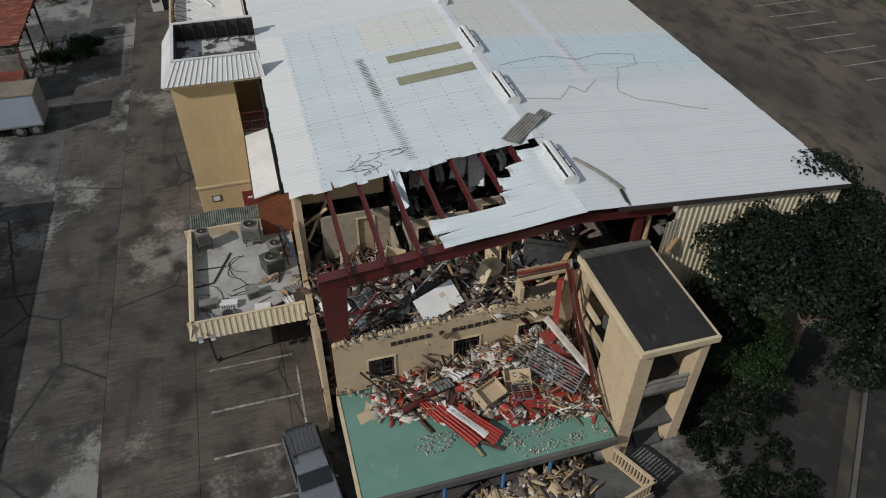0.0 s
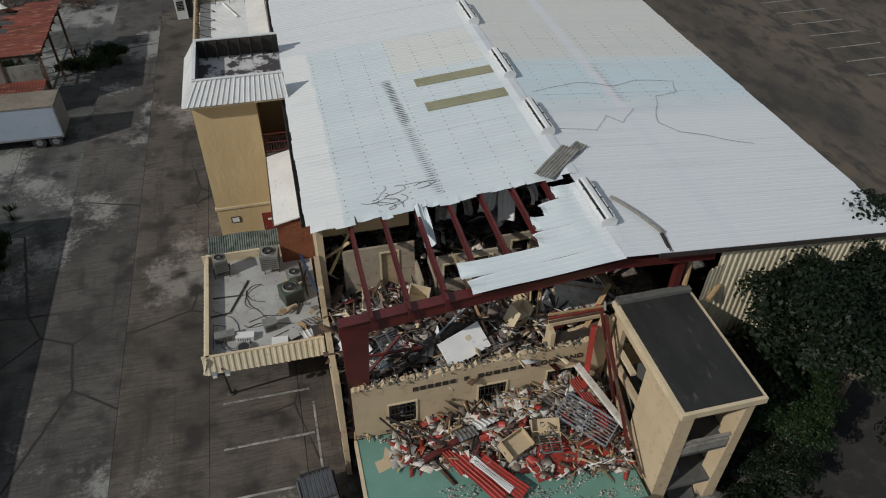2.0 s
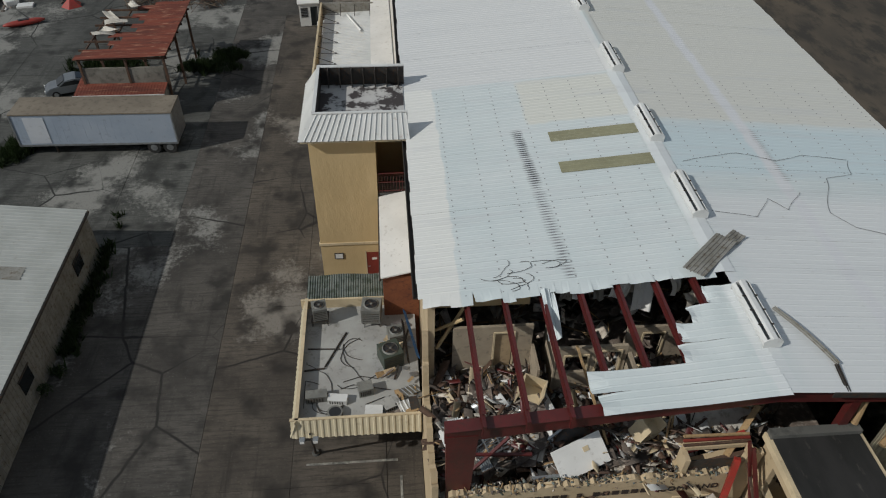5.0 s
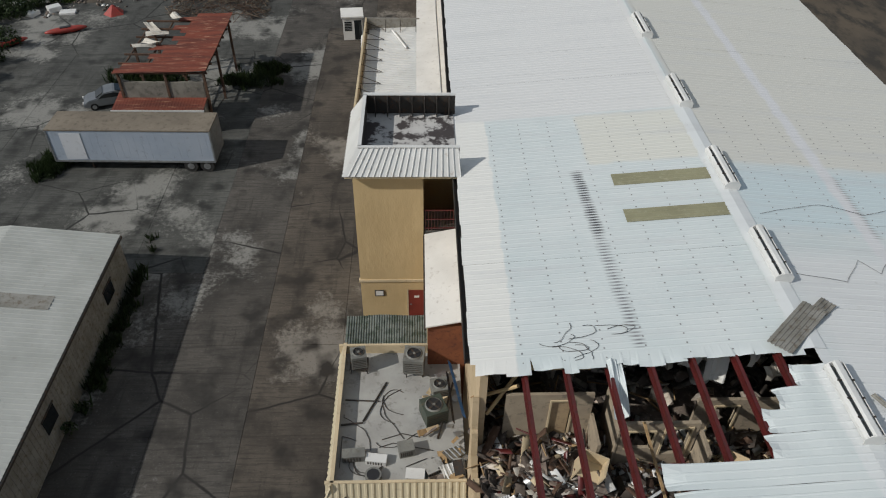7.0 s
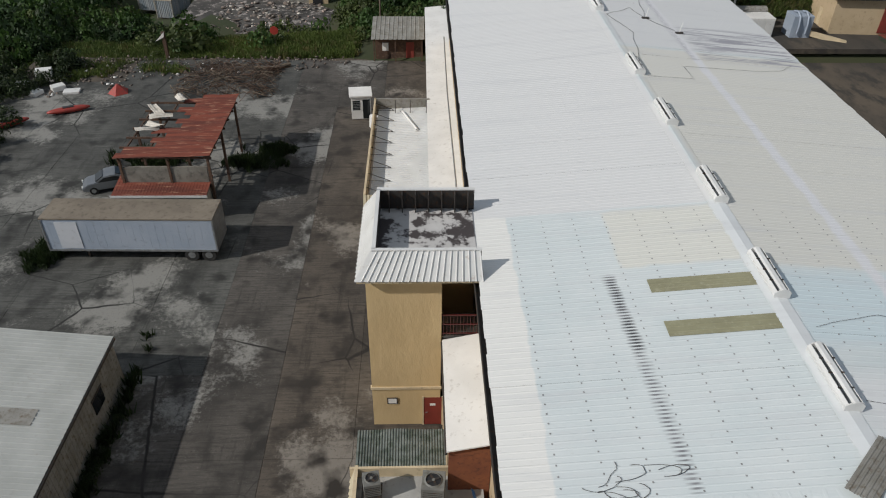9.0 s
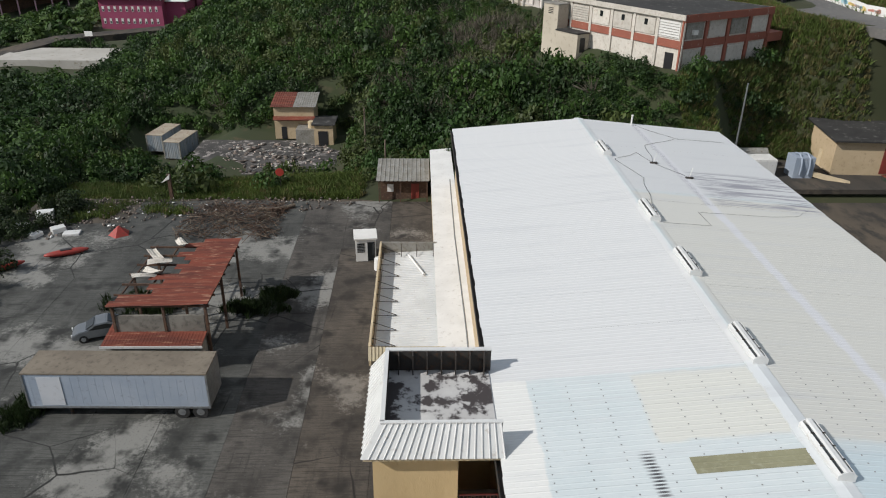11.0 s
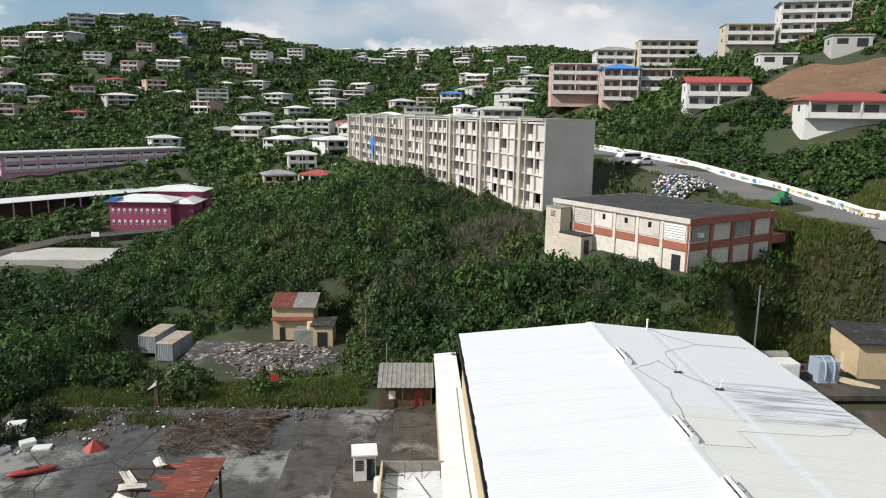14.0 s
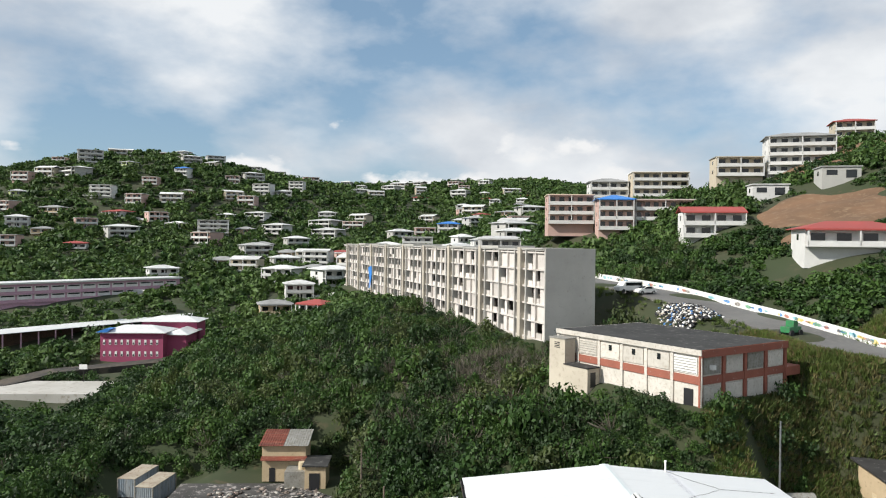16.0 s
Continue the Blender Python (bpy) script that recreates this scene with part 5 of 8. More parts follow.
for y in (-5, -3.4, -1.8, -0.2, 1.4, 3.0, 4.6):
    part("rafter", bx(-3.7, 3.6, y - 0.05, y + 0.05, 4.62, 4.78), "brown", rs)
for x in (-3.3, -1.5, 0.3, 1.8, 3.3):
    part("beam", bx(x - 0.05, x + 0.05, -5.2, 5.2, 4.5, 4.62), "brown", rs)
for k, (x, y, z, rz) in enumerate(((-2.3, -1.0, 4.9, 30), (-1.8, 1.2, 5.0, -20), (-2.6, 2.6, 4.95, 60), (-1.0, 4.4, 5.2, 15), (-2.0, -0.2, 5.0, 10))):
    bm = B()
    ribbed(bm, (-0.9, -0.35, 0), (1.8, 0, 0), (0, 0.7, 0), 3, 0.03, 0.6, 0.005, bend=lambda u, v, kk=k: 0.12 * math.sin(3 * u + kk) + 0.15 * math.sin(4 * v + 2 * kk) * u, steps=7)
    ob = part("loose_sheet", bm, "plaster", rs, "twisted white roof sheet")
    ob.matrix_basis = pose(x, y, z + 0.1, 12 * math.sin(k * 2.1), 16 * math.cos(k * 1.7), rz + 35 * k)
part("front_wall", bx(-3.4, 3.1, -5.0, -4.8, 0, 3.9), "old_concrete", rs, "stained grey concrete wall")
low = thing("low_shed", (-27.3, 64.6, 0), "low lean-to with a rusted red sheet roof", "shed")
bm = B()
ribbed(bm, (-3.6, -1.2, 2.35), (0, 2.5, 0.35), (7.1, 0, 0), 30, 0.015, 0.6, 0.006)
part("roof", bm, "rust", low)
part("wall", bx(-3.4, 3.4, -0.9, 1.1, 0, 2.35), "galv_old", low)
part("fascia", bx(-3.65, 3.55, -1.26, -1.21, 2.2, 2.38), "white_metal", low)

# ---- rubble ----
def tumbled(rng, cx, cy, cz, size, tilt):
    """Eight corners and six faces of a loosely lying slab."""
    sx, sy, sz = size
    m = pose(cx, cy, cz, rng.uniform(-tilt, tilt), rng.uniform(-tilt, tilt), rng.uniform(0, 360))
    out = []
    for z in (-1, 1):
        for x, y in ((-1, -1), (1, -1), (1, 1), (-1, 1)):
            k = 1 + rng.uniform(-0.18, 0.1)
            out.append(m @ Vector((x * sx * k / 2, y * sy * k / 2, z * sz / 2)))
    return out


CUBE = np.array([(3, 2, 1, 0), (4, 5, 6, 7), (0, 1, 5, 4), (1, 2, 6, 5), (2, 3, 7, 6), (3, 0, 4, 7)])


def rubble(label, area, heap, n, kinds, seed, tilt=35, mask=None):
    """Loose pieces over an area (x0, x1, y0, y1); heap(x, y) is the height they lie at. kinds: material -> (share, size ranges)."""
    rng = random.Random(seed)
    for material, (share, (sx, sy, sz)) in kinds.items():
        vs, fs = [], []
        for _ in range(int(n * share)):
            x, y = rng.uniform(area[0], area[1]), rng.uniform(area[2], area[3])
            if mask and not mask(x, y):
                continue
            size = [rng.uniform(*s) for s in (sx, sy, sz)]
            z = heap(x, y) + rng.uniform(-0.15, 0.12)
            fs.append(CUBE + len(vs))
            vs += tumbled(rng, x, y, z, size, tilt)
        if vs:
            ob = from_arrays("rubble", np.array(vs), np.concatenate(fs), material)
            tagged(ob, label, "rubble", kind="stuff")


SLIVERS = ((0.6, 2.4), (0.04, 0.12), (0.03, 0.06))
PLATES = ((0.4, 1.2), (0.3, 0.8), (0.02, 0.06))
LUMPS = ((0.1, 0.4), (0.1, 0.3), (0.08, 0.25))
CRUMBS = ((0.04, 0.16), (0.04, 0.14), (0.04, 0.1))


def bay_heap(x, y):
    h = 5.6 + 0.8 * math.exp(-((x - 3.2) / 2.3) ** 2 - ((y - 26.4) / 1.5) ** 2) + 1.0 * math.exp(-((x - 6.6) / 2.0) ** 2 - ((y - 26.4) / 1.8) ** 2)
    h += 0.5 * math.exp(-((x + 1.8) / 2.6) ** 2 - ((y - 28.4) / 1.6) ** 2) + 0.25 * math.sin(2.1 * x + 1.3 * y) * math.sin(1.7 * y - x)
    return h - 2.3 * float(smooth01((0.6 - x) / 0.9) * smooth01((26.5 - y) / 0.9))


bm = B()
n1, n2 = 44, 26
grid = [[bm.verts.new((-4.5 + 14.5 * i / n1, 24.75 + 7 * j / n2, bay_heap(-4.5 + 14.5 * i / n1, 24.75 + 7 * j / n2) - 0.25 + 0.2 * noise.noise((i * 0.7, j * 0.7, 2)))) for i in range(n1 + 1)] for j in range(n2 + 1)]
for j in range(n2):
    for i in range(n1):
        bm.faces.new((grid[j][i], grid[j][i + 1], grid[j + 1][i + 1], grid[j + 1][i]))
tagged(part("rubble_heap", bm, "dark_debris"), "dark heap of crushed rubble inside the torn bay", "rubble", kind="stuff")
BOARDS = ((1.0, 2.6), (0.12, 0.35), (0.03, 0.06))
SHEETS = ((0.7, 1.7), (0.4, 1.0), (0.015, 0.04))
rubble("splintered boards, plaster and sheet metal in the torn bay", (-4.4, 9.8, 24.9, 31.2), bay_heap, 1250, {
    "debris": (0.22, PLATES), "wood": (0.2, SLIVERS), "brown": (0.3, BOARDS), "plaster": (0.22, PLATES), "white_metal": (0.12, SHEETS), "dark_debris": (0.5, SHEETS), "galv": (0.08, ((0.5, 1.6), (0.05, 0.5), (0.02, 0.05))),
    "red_steel": (0.1, BOARDS), "steel_dark": (0.25, SLIVERS), "white": (0.2, ((0.2, 0.7), (0.1, 0.4), (0.02, 0.05))), "trim": (0.08, BOARDS)}, 31, 48)
rubble("white crumbs and torn paper over the bay's heap", (-4.4, 9.8, 24.9, 31.2), lambda x, y: bay_heap(x, y) + 0.12, 900, {"white": (0.5, CRUMBS), "plaster": (0.5, CRUMBS)}, 34, 60,
       lambda x, y: noise.noise((x * 0.9, y * 0.9, 4)) > 0.05)
FINE = ((0.03, 0.14), (0.03, 0.1), (0.02, 0.06))
rubble("crumbled plaster along the broken wall top", (-4.2, 7.2, 24.42, 24.9), lambda x, y: 6.36 + 0.035 * (x + 4.3) - 0.04, 520, {"plaster": (0.05, FINE), "dark_debris": (0.5, FINE), "mossy": (0.4, FINE), "wood": (0.1, ((0.1, 0.5), (0.03, 0.06), (0.02, 0.04)))}, 32)
rubble("debris deep inside the dark bay", (-4.3, 12, 31.9, 38), lambda x, y: 5.7 + 0.8 * math.sin(x) ** 2, 420, {"debris": (0.4, PLATES), "dark_debris": (0.4, PLATES), "wood": (0.2, SLIVERS)}, 33, 50)

# ---- green terrace before the upper floor ----
terrace = thing("terrace", (1.6, 21.6, 0), "green-painted concrete terrace half buried in rubble", "terrace")
E_ = terrace.matrix_world.inverted()
for nm, bm, mt, lb in (("deck", bx(-4.28, 7.5, 18.7, 24.42, 2.55, 2.83), "green_floor", "green-painted deck"),
                       ("edge_beam", bx(-4.4, 7.6, 18.52, 18.69, 2.45, 2.84), "concrete_pale", ""), ("edge_beam", bx(-4.44, -4.29, 18.7, 24.4, 2.3, 2.87), "trim", "")):
    bm.transform(E_)
    part(nm, bm, mt, terrace, lb)
for x in (-3.9, -0.6, 2.2, 4.5):
    bm = cyl(B(), (x, 18.85, 0), (x, 18.85, 2.54), 0.09, n=10)
    bm.transform(E_)
    part("post", bm, "blue", terrace, "blue steel post")
bm = prism(B(), [(-3.6, 22.5), (-2.9, 22.7), (-2.8, 23.3), (-3.1, 23.8), (-3.3, 23.2), (-3.7, 23.1)], "z", 2.8, 2.838)
bm.transform(E_)
part("worn_patch", bm, "cream", terrace, "bare tan patch worn through the paint")


def deck_heap(x, y):
    back = smooth01((y - 21.6) / 2.6)
    return 2.9 + float(back) * (0.35 + 0.75 * float(smooth01((x + 2) / 6))) + 0.25 * float(smooth01((x - 1) / 3)) + 0.12 * math.sin(3 * x + 2 * y)


def on_deck(x, y):
    return y > 22.6 - 0.28 * (x + 2.6) if x < 3 else y > 20.6 - 0.1 * (x - 3)


rubble("jumble of broken blocks and boards on the terrace", (-2.6, 7.4, 19.6, 24.35), deck_heap, 1500, {
    "plaster": (0.2, PLATES), "debris": (0.32, ((0.2, 0.8), (0.1, 0.5), (0.02, 0.06))), "wood": (0.26, SLIVERS), "brown": (0.07, BOARDS), "pink_rubble": (0.22, ((0.06, 0.25), (0.06, 0.2), (0.05, 0.15))), "dark_debris": (0.35, ((0.3, 1.0), (0.1, 0.5), (0.03, 0.08))),
    "red_sheet": (0.12, ((0.5, 1.6), (0.08, 0.4), (0.02, 0.04))), "white": (0.13, ((0.4, 1.6), (0.04, 0.12), (0.02, 0.04))), "steel_dark": (0.12, ((0.6, 1.8), (0.03, 0.05), (0.03, 0.05)))}, 41, 45, on_deck)
rubble("pale crumbs scattered on the green deck", (-1.6, 7.4, 18.8, 22.0), lambda x, y: 2.87, 3600, {"pink_rubble": (0.7, ((0.02, 0.08), (0.02, 0.06), (0.01, 0.04))), "debris": (0.2, ((0.03, 0.16), (0.02, 0.08), (0.01, 0.04)))}, 42, 40,
       lambda x, y: (x > 2.4 and noise.noise((x * 0.9, y * 1.4, 6)) > -0.1) or math.hypot((x + 0.6) / 1.1, (y - 20.6) / 0.5) < 1)
rubble("crumbled blocks along the wall's foot", (-3.4, 0, 23.4, 24.35), lambda x, y: 2.9, 260, {"pink_rubble": (0.5, CRUMBS), "plaster": (0.4, CRUMBS), "dark_debris": (0.1, LUMPS)}, 43, 40, lambda x, y: y > 24.1 - 0.35 * (x + 3.4))


# sheets, doors, frames and beams that lie on top, one by one
def sheet(name, label, at, w, l, turn, material, ribs=5, wave=0.05, cat="metal sheet", group="fallen sheets"):
    bm = B()
    ribbed(bm, (-w / 2, -l / 2, 0), (0, l, 0), (w, 0, 0), ribs, 0.035, 0.55, 0.006, bend=lambda u, v: wave * math.sin(4 * u + 2 * v) + wave * u * u, steps=6)
    ob = part(name, bm, material)
    ob.matrix_world = pose(*at, *turn)
    return tagged(ob, label, cat, group)


for k, (at, w, l, turn, mt) in enumerate((((0.7, 21.1, 3.2), 1.0, 2.6, (8, 5, 35), "red_sheet"), ((1.5, 20.8, 3.25), 0.8, 2.4, (6, -4, 38), "red_sheet"), ((1.1, 21.0, 3.32), 0.35, 2.2, (6, 0, 36), "white_metal"),
                                         ((-0.4, 22.5, 3.35), 0.8, 2.4, (5, 8, 28), "red_sheet"), ((3.7, 21.5, 3.35), 0.9, 2.2, (10, 0, -72), "red_sheet"), ((5.6, 21.1, 3.35), 1.0, 3.4, (0, 12, -78), "red_sheet"),
                                         ((4.2, 20.75, 3.25), 0.7, 2.6, (0, 10, -80), "red_sheet"), ((1.4, 23.3, 3.95), 1.2, 0.8, (-18, 10, 20), "white_metal"), ((0.5, 23.0, 3.75), 1.0, 0.7, (-10, 5, 12), "galv"),
                                         ((6.4, 23.0, 4.2), 0.7, 2.6, (25, 10, 30), "red_sheet"))):
    sheet("fallen_sheet", ("red" if "red" in mt else "white") + " ribbed roof sheet crumpled on the terrace rubble", at, w, l, turn, mt)
for at, w, l, turn, mt in (((-3.73, 27.0, 6.3), 1.2, 1.4, (10, -25, 15), "white_metal"), ((-3.6, 26.9, 6.2), 0.5, 2.0, (20, 10, 20), "white_metal"), ((-3.0, 26.8, 6.1), 0.5, 2.2, (20, 5, 25), "galv")):
    sheet("fallen_sheet", "pale ribbed metal sheet sunk in the bay's rubble", at, w, l, turn, mt)


def slab(name, label, at, size, turn, material, cat, group="", parts=()):
    t = thing(name, at, label, cat, group)
    t.matrix_world = pose(*at, *turn)
    sx, sy, sz = size
    part("panel", box(B(), -sx / 2, sx / 2, -sy / 2, sy / 2, -sz / 2, sz / 2, bevel=min(0.012, sz / 4)), material, t)
    for nm, (x, y, w, l, mt) in parts:
        part(nm, bx(x - w / 2, x + w / 2, y - l / 2, y + l / 2, sz / 2, sz / 2 + 0.025), mt, t)
    return t


slab("fallen_door", "large white door panel tilted over the broken wall", (1.0, 25.55, 6.75), (2.2, 1.25, 0.07), (36, -6, 20), "white", "door", parts=(("lock_plate", (0.3, 0.2, 0.25, 0.2, "trim")), ("handle", (-0.9, -0.4, 0.06, 0.15, "galv"))))
slab("ceiling_panel", "beige ceiling panel propped in the rubble", (7.1, 26.9, 7.1), (2.6, 1.5, 0.05), (28, 14, -10), "plaster", "panel", parts=(("batten", (0, 0.5, 2.4, 0.08, "wood")),))
slab("ceiling_panel", "pale board leaning in the rubble", (5.3, 26.9, 7.0), (0.7, 0.8, 0.05), (35, 0, 15), "white", "panel", parts=(("batten", (0, 0.2, 0.6, 0.06, "wood")),))
slab("ceiling_panel", "tan board leaning in the rubble", (8.8, 28.0, 6.9), (1.5, 1.3, 0.06), (20, 35, 30), "trim", "panel", parts=(("batten", (0, 0.2, 1.3, 0.06, "wood")),))


def crate(label, at, size, turn, material):
    t = thing("broken_cabinet", at, label, "cabinet", "broken cabinets")
    t.matrix_world = pose(*at, *turn)
    sx, sy, sz = size
    for nm, a in (("side_panel", (-sx / 2, -sx / 2 + 0.05, -sy / 2, sy / 2, 0, sz)), ("side_panel", (sx / 2 - 0.05, sx / 2, -sy / 2, sy / 2, 0, sz)),
                  ("back_panel", (-sx / 2 + 0.05, sx / 2 - 0.05, sy / 2 - 0.04, sy / 2, 0, sz)), ("bottom", (-sx / 2 + 0.05, sx / 2 - 0.05, -sy / 2, sy / 2 - 0.04, 0, 0.05)),
                  ("shelf", (-sx / 2 + 0.05, sx / 2 - 0.05, -sy / 2 + 0.03, sy / 2 - 0.04, sz * 0.5, sz * 0.5 + 0.04))):
        part(nm, bx(*a), material, t)
    return t


crate("cream box frame with a dark open front", (2.4, 21.9, 3.6), (1.3, 0.9, 0.6), (15, 0, 24), "cream")
crate("cream window surround with a twisted grille", (3.9, 21.8, 3.5), (1.3, 0.35, 1.1), (-55, 0, -8), "cream")
crate("beige cabinet standing in the bay's rubble", (3.6, 26.3, 6.9), (0.9, 0.7, 1.1), (12, 10, 25), "trim")
crate("beige cabinet half tipped over", (-0.6, 28.9, 6.0), (1.0, 0.8, 1.6), (10, 12, -20), "trim")
crate("splintered tan cupboard deep in the rubble", (4.9, 28.2, 6.3), (1.2, 0.8, 1.2), (-15, 20, 40), "cream")


def grille(label, at, w, l, turn, n, m_):
    t = thing("window_grille", at, label, "grille", "fallen grilles")
    t.matrix_world = pose(*at, *turn)
    for a in ((-w / 2, w / 2, -l / 2, -l / 2 + 0.05), (-w / 2, w / 2, l / 2 - 0.05, l / 2), (-w / 2, -w / 2 + 0.05, -l / 2, l / 2), (w / 2 - 0.05, w / 2, -l / 2, l / 2), (-0.025, 0.025, -l / 2, l / 2)):
        part("frame_bar", bx(*a, -0.03, 0.03), "galv", t)
    for k in range(n):
        y = -l / 2 + l * (k + 0.5) / n
        part("bar", bx(-w / 2, w / 2, y - 0.02, y + 0.02, -0.015, 0.015), m_, t)
    return t


grille("bent grey window grille lying on the rubble", (5.9, 22.2, 4.15), 2.6, 1.35, (18, 8, -48), 9, "galv")
grille("dark twisted window grille", (3.95, 21.55, 3.85), 0.95, 1.0, (-5, 0, -8), 7, "steel_dark")
grille("blue-grey louvre frame in the rubble", (4.0, 23.3, 4.05), 1.2, 0.7, (15, 10, 20), 5, "blue")
grille("pale folding grille in the bay's rubble", (-2.1, 26.9, 6.3), 1.4, 1.0, (25, 15, 30), 9, "galv")
rnd = random.Random(77)
for a, b, r, mt, lb in (((7.1, 24.5, 8.3), (7.35, 20.6, 3.4), 0.07, "red_steel", "bent dark red steel member"), ((6.9, 24.6, 8.6), (7.5, 22.0, 3.2), 0.06, "red_steel", "bent dark red steel member"),
                        ((7.0, 24.3, 7.6), (7.55, 19.6, 3.1), 0.05, "brown", "rusty brown steel member"), ((6.6, 24.4, 7.8), (6.3, 23.6, 4.0), 0.12, "red_sheet", "red steel channel"),
                        ((6.0, 24.2, 5.6), (7.4, 21.4, 4.2), 0.14, "plaster", "long pale beam across the rubble"), ((-2.9, 24.3, 4.3), (0.3, 22.2, 3.3), 0.05, "steel_dark", "dark bent conduit"),
                        ((-1.6, 22.4, 3.25), (0.6, 23.0, 3.7), 0.13, "red_steel", "dark red steel channel"), ((2.4, 20.9, 3.15), (6.8, 21.6, 3.55), 0.1, "red_steel", "dark red steel channel"),
                        ((0.0, 21.4, 3.0), (1.0, 22.5, 3.5), 0.06, "red_steel", "dark red steel stub"), ((-3.2, 24.2, 4.5), (-1.9, 23.3, 3.2), 0.04, "steel_dark", "dark bent conduit"),
                        ((1.2, 20.2, 3.0), (2.3, 19.4, 2.95), 0.07, "brown", "brown timber"), ((0.9, 20.6, 3.0), (1.3, 19.3, 2.95), 0.05, "wood", "splintered timber"),
                        ((6.5, 24.9, 7.2), (8.3, 26.6, 7.9), 0.12, "wood", "tan timber across the torn corner"), ((4.9, 24.8, 6.7), (7.4, 24.9, 7.4), 0.1, "brown", "reddish timber on the wall top"),
                        ((4.9, 25.3, 6.9), (7.4, 25.6, 7.7), 0.08, "red_sheet", "red painted timber on the wall top"), ((4.6, 25.0, 6.55), (6.9, 25.2, 6.9), 0.16, "cream", "broken cream beam on the wall top"),
                        ((4.2, 25.8, 6.2), (4.8, 27.8, 8.4), 0.04, "wood", "splintered timber"), ((4.4, 25.6, 6.2), (5.2, 27.6, 8.4), 0.04, "wood", "splintered timber"), ((4.7, 25.8, 6.2), (5.4, 27.9, 8.3), 0.04, "wood", "splintered timber"),
                        ((0.8, 28.2, 6.0), (2.5, 25.8, 7.7), 0.05, "steel_dark", "dark bent conduit"), ((-0.4, 26.6, 6.0), (1.8, 27.3, 7.6), 0.05, "galv", "grey pipe"), ((-3.8, 26.2, 6.4), (-1.0, 25.5, 7.2), 0.06, "red_steel", "dark red brace"),
                        ((-4.0, 25.4, 5.4), (-1.8, 26.2, 7.4), 0.06, "red_steel", "dark red brace"), ((1.4, 29.4, 8.9), (2.3, 26.2, 6.4), 0.05, "wood", "hanging timber"), ((-0.9, 25.4, 5.6), (0.5, 25.1, 6.2), 0.07, "galv", "grey pipe")):
    bm = B()
    d = Vector(b) - Vector(a)
    m = Matrix.Translation((Vector(a) + Vector(b)) / 2) @ d.to_track_quat("Z", "Y").to_matrix().to_4x4()
    box(bm, -r, r, -r * 0.7, r * 0.7, -d.length / 2, d.length / 2, m=m)
    tagged(part("fallen_beam", bm, mt), lb + " among the rubble", "beam", "fallen beams")
t = thing("air_duct", (0.9, 26.5, 6.2), "crushed dark air duct arching out of the rubble", "duct")
pts = [(-0.5, 0, -0.6), (-0.35, 0.1, 0.1), (0, 0.2, 0.5), (0.5, 0.2, 0.3), (0.9, 0.1, -0.5)]
tube("duct", pts, 0.33, "steel_dark", t)

t = thing("broken_window_frame", (4.7, 24.7, 6.5), "cream upper window surround broken off above the wall", "window frame")
for nm, a in (("jamb", (0, 0.22, -0.12, 0.5, -0.1, 1.05)), ("sill", (0.22, 2.5, -0.12, 0.12, -0.1, 0.16)), ("jamb", (2.5, 2.68, -0.12, 0.3, -0.05, 1.35)), ("head", (0.1, 2.7, 0.35, 0.6, 1.0, 1.2))):
    part(nm, box(B(), *a, bevel=0.02), "cream", t)
for k in range(3):
    part("splintered_batten", bx(0.1, 2.75, 0.38 + 0.16 * k, 0.48 + 0.16 * k, 1.2 + 0.07 * k, 1.27 + 0.07 * k, m=Matrix.Rotation(0.03 * (k - 1), 4, "Y")), ("brown", "door_red", "wood")[k], t)
part("screen", bx(0.22, 2.5, 0.02, 0.06, 0.16, 0.8), "steel_dark", t, "dark torn screen")

# sign on the front wall: dark bars for the name, one word lettered
M["sign"] = mat("dark_sign_metal", (0.03, 0.022, 0.018), None, (0.09, 0.06, 0.04), 2.0, 8.0, 0.6)
sign = thing("wall_sign", (2.2, 24.44, 5.6), "dark raised lettering on the cream front wall", "sign")
for x0, x1 in ((-1.62, 0.42), (0.72, 1.0), (1.35, 3.62)):
    n = max(1, round((x1 - x0) / 0.36))
    for k in range(n):
        a = x0 + (x1 - x0) * k / n
        z = 0.06 + 0.03 * (a + 1.6)
        part("bar", bx(a - 2.2, a - 2.2 + (x1 - x0) / n * 0.72, -0.03, 0, z - 0.05, z + 0.2), "sign", sign)
cu = bpy.data.curves.new("word", "FONT")
cu.body, cu.size, cu.extrude, cu.space_character = "COMMAND", 0.42, 0.015, 1.12
tmp = bpy.data.objects.new("word", cu)
me = bpy.data.meshes.new_from_object(tmp)
bpy.data.objects.remove(tmp)
me.materials.clear()
me.materials.append(M["sign"])
ob = new("word", me)
ob.parent = sign
ob.matrix_basis = pose(4.0 - 2.2, -0.02, 0.12, 90, -1.7, 0)

# ---- stair block beside the terrace ----
blk = thing("stair_block", (9.4, 21.8, 0), "cream concrete stair block with a black flat roof and open landings", "building")
K = blk.matrix_world.inverted()


def kpart(name, bm, material, label="", parent=None):
    bm.transform(K)
    return part(name, bm, material, parent or blk, label)


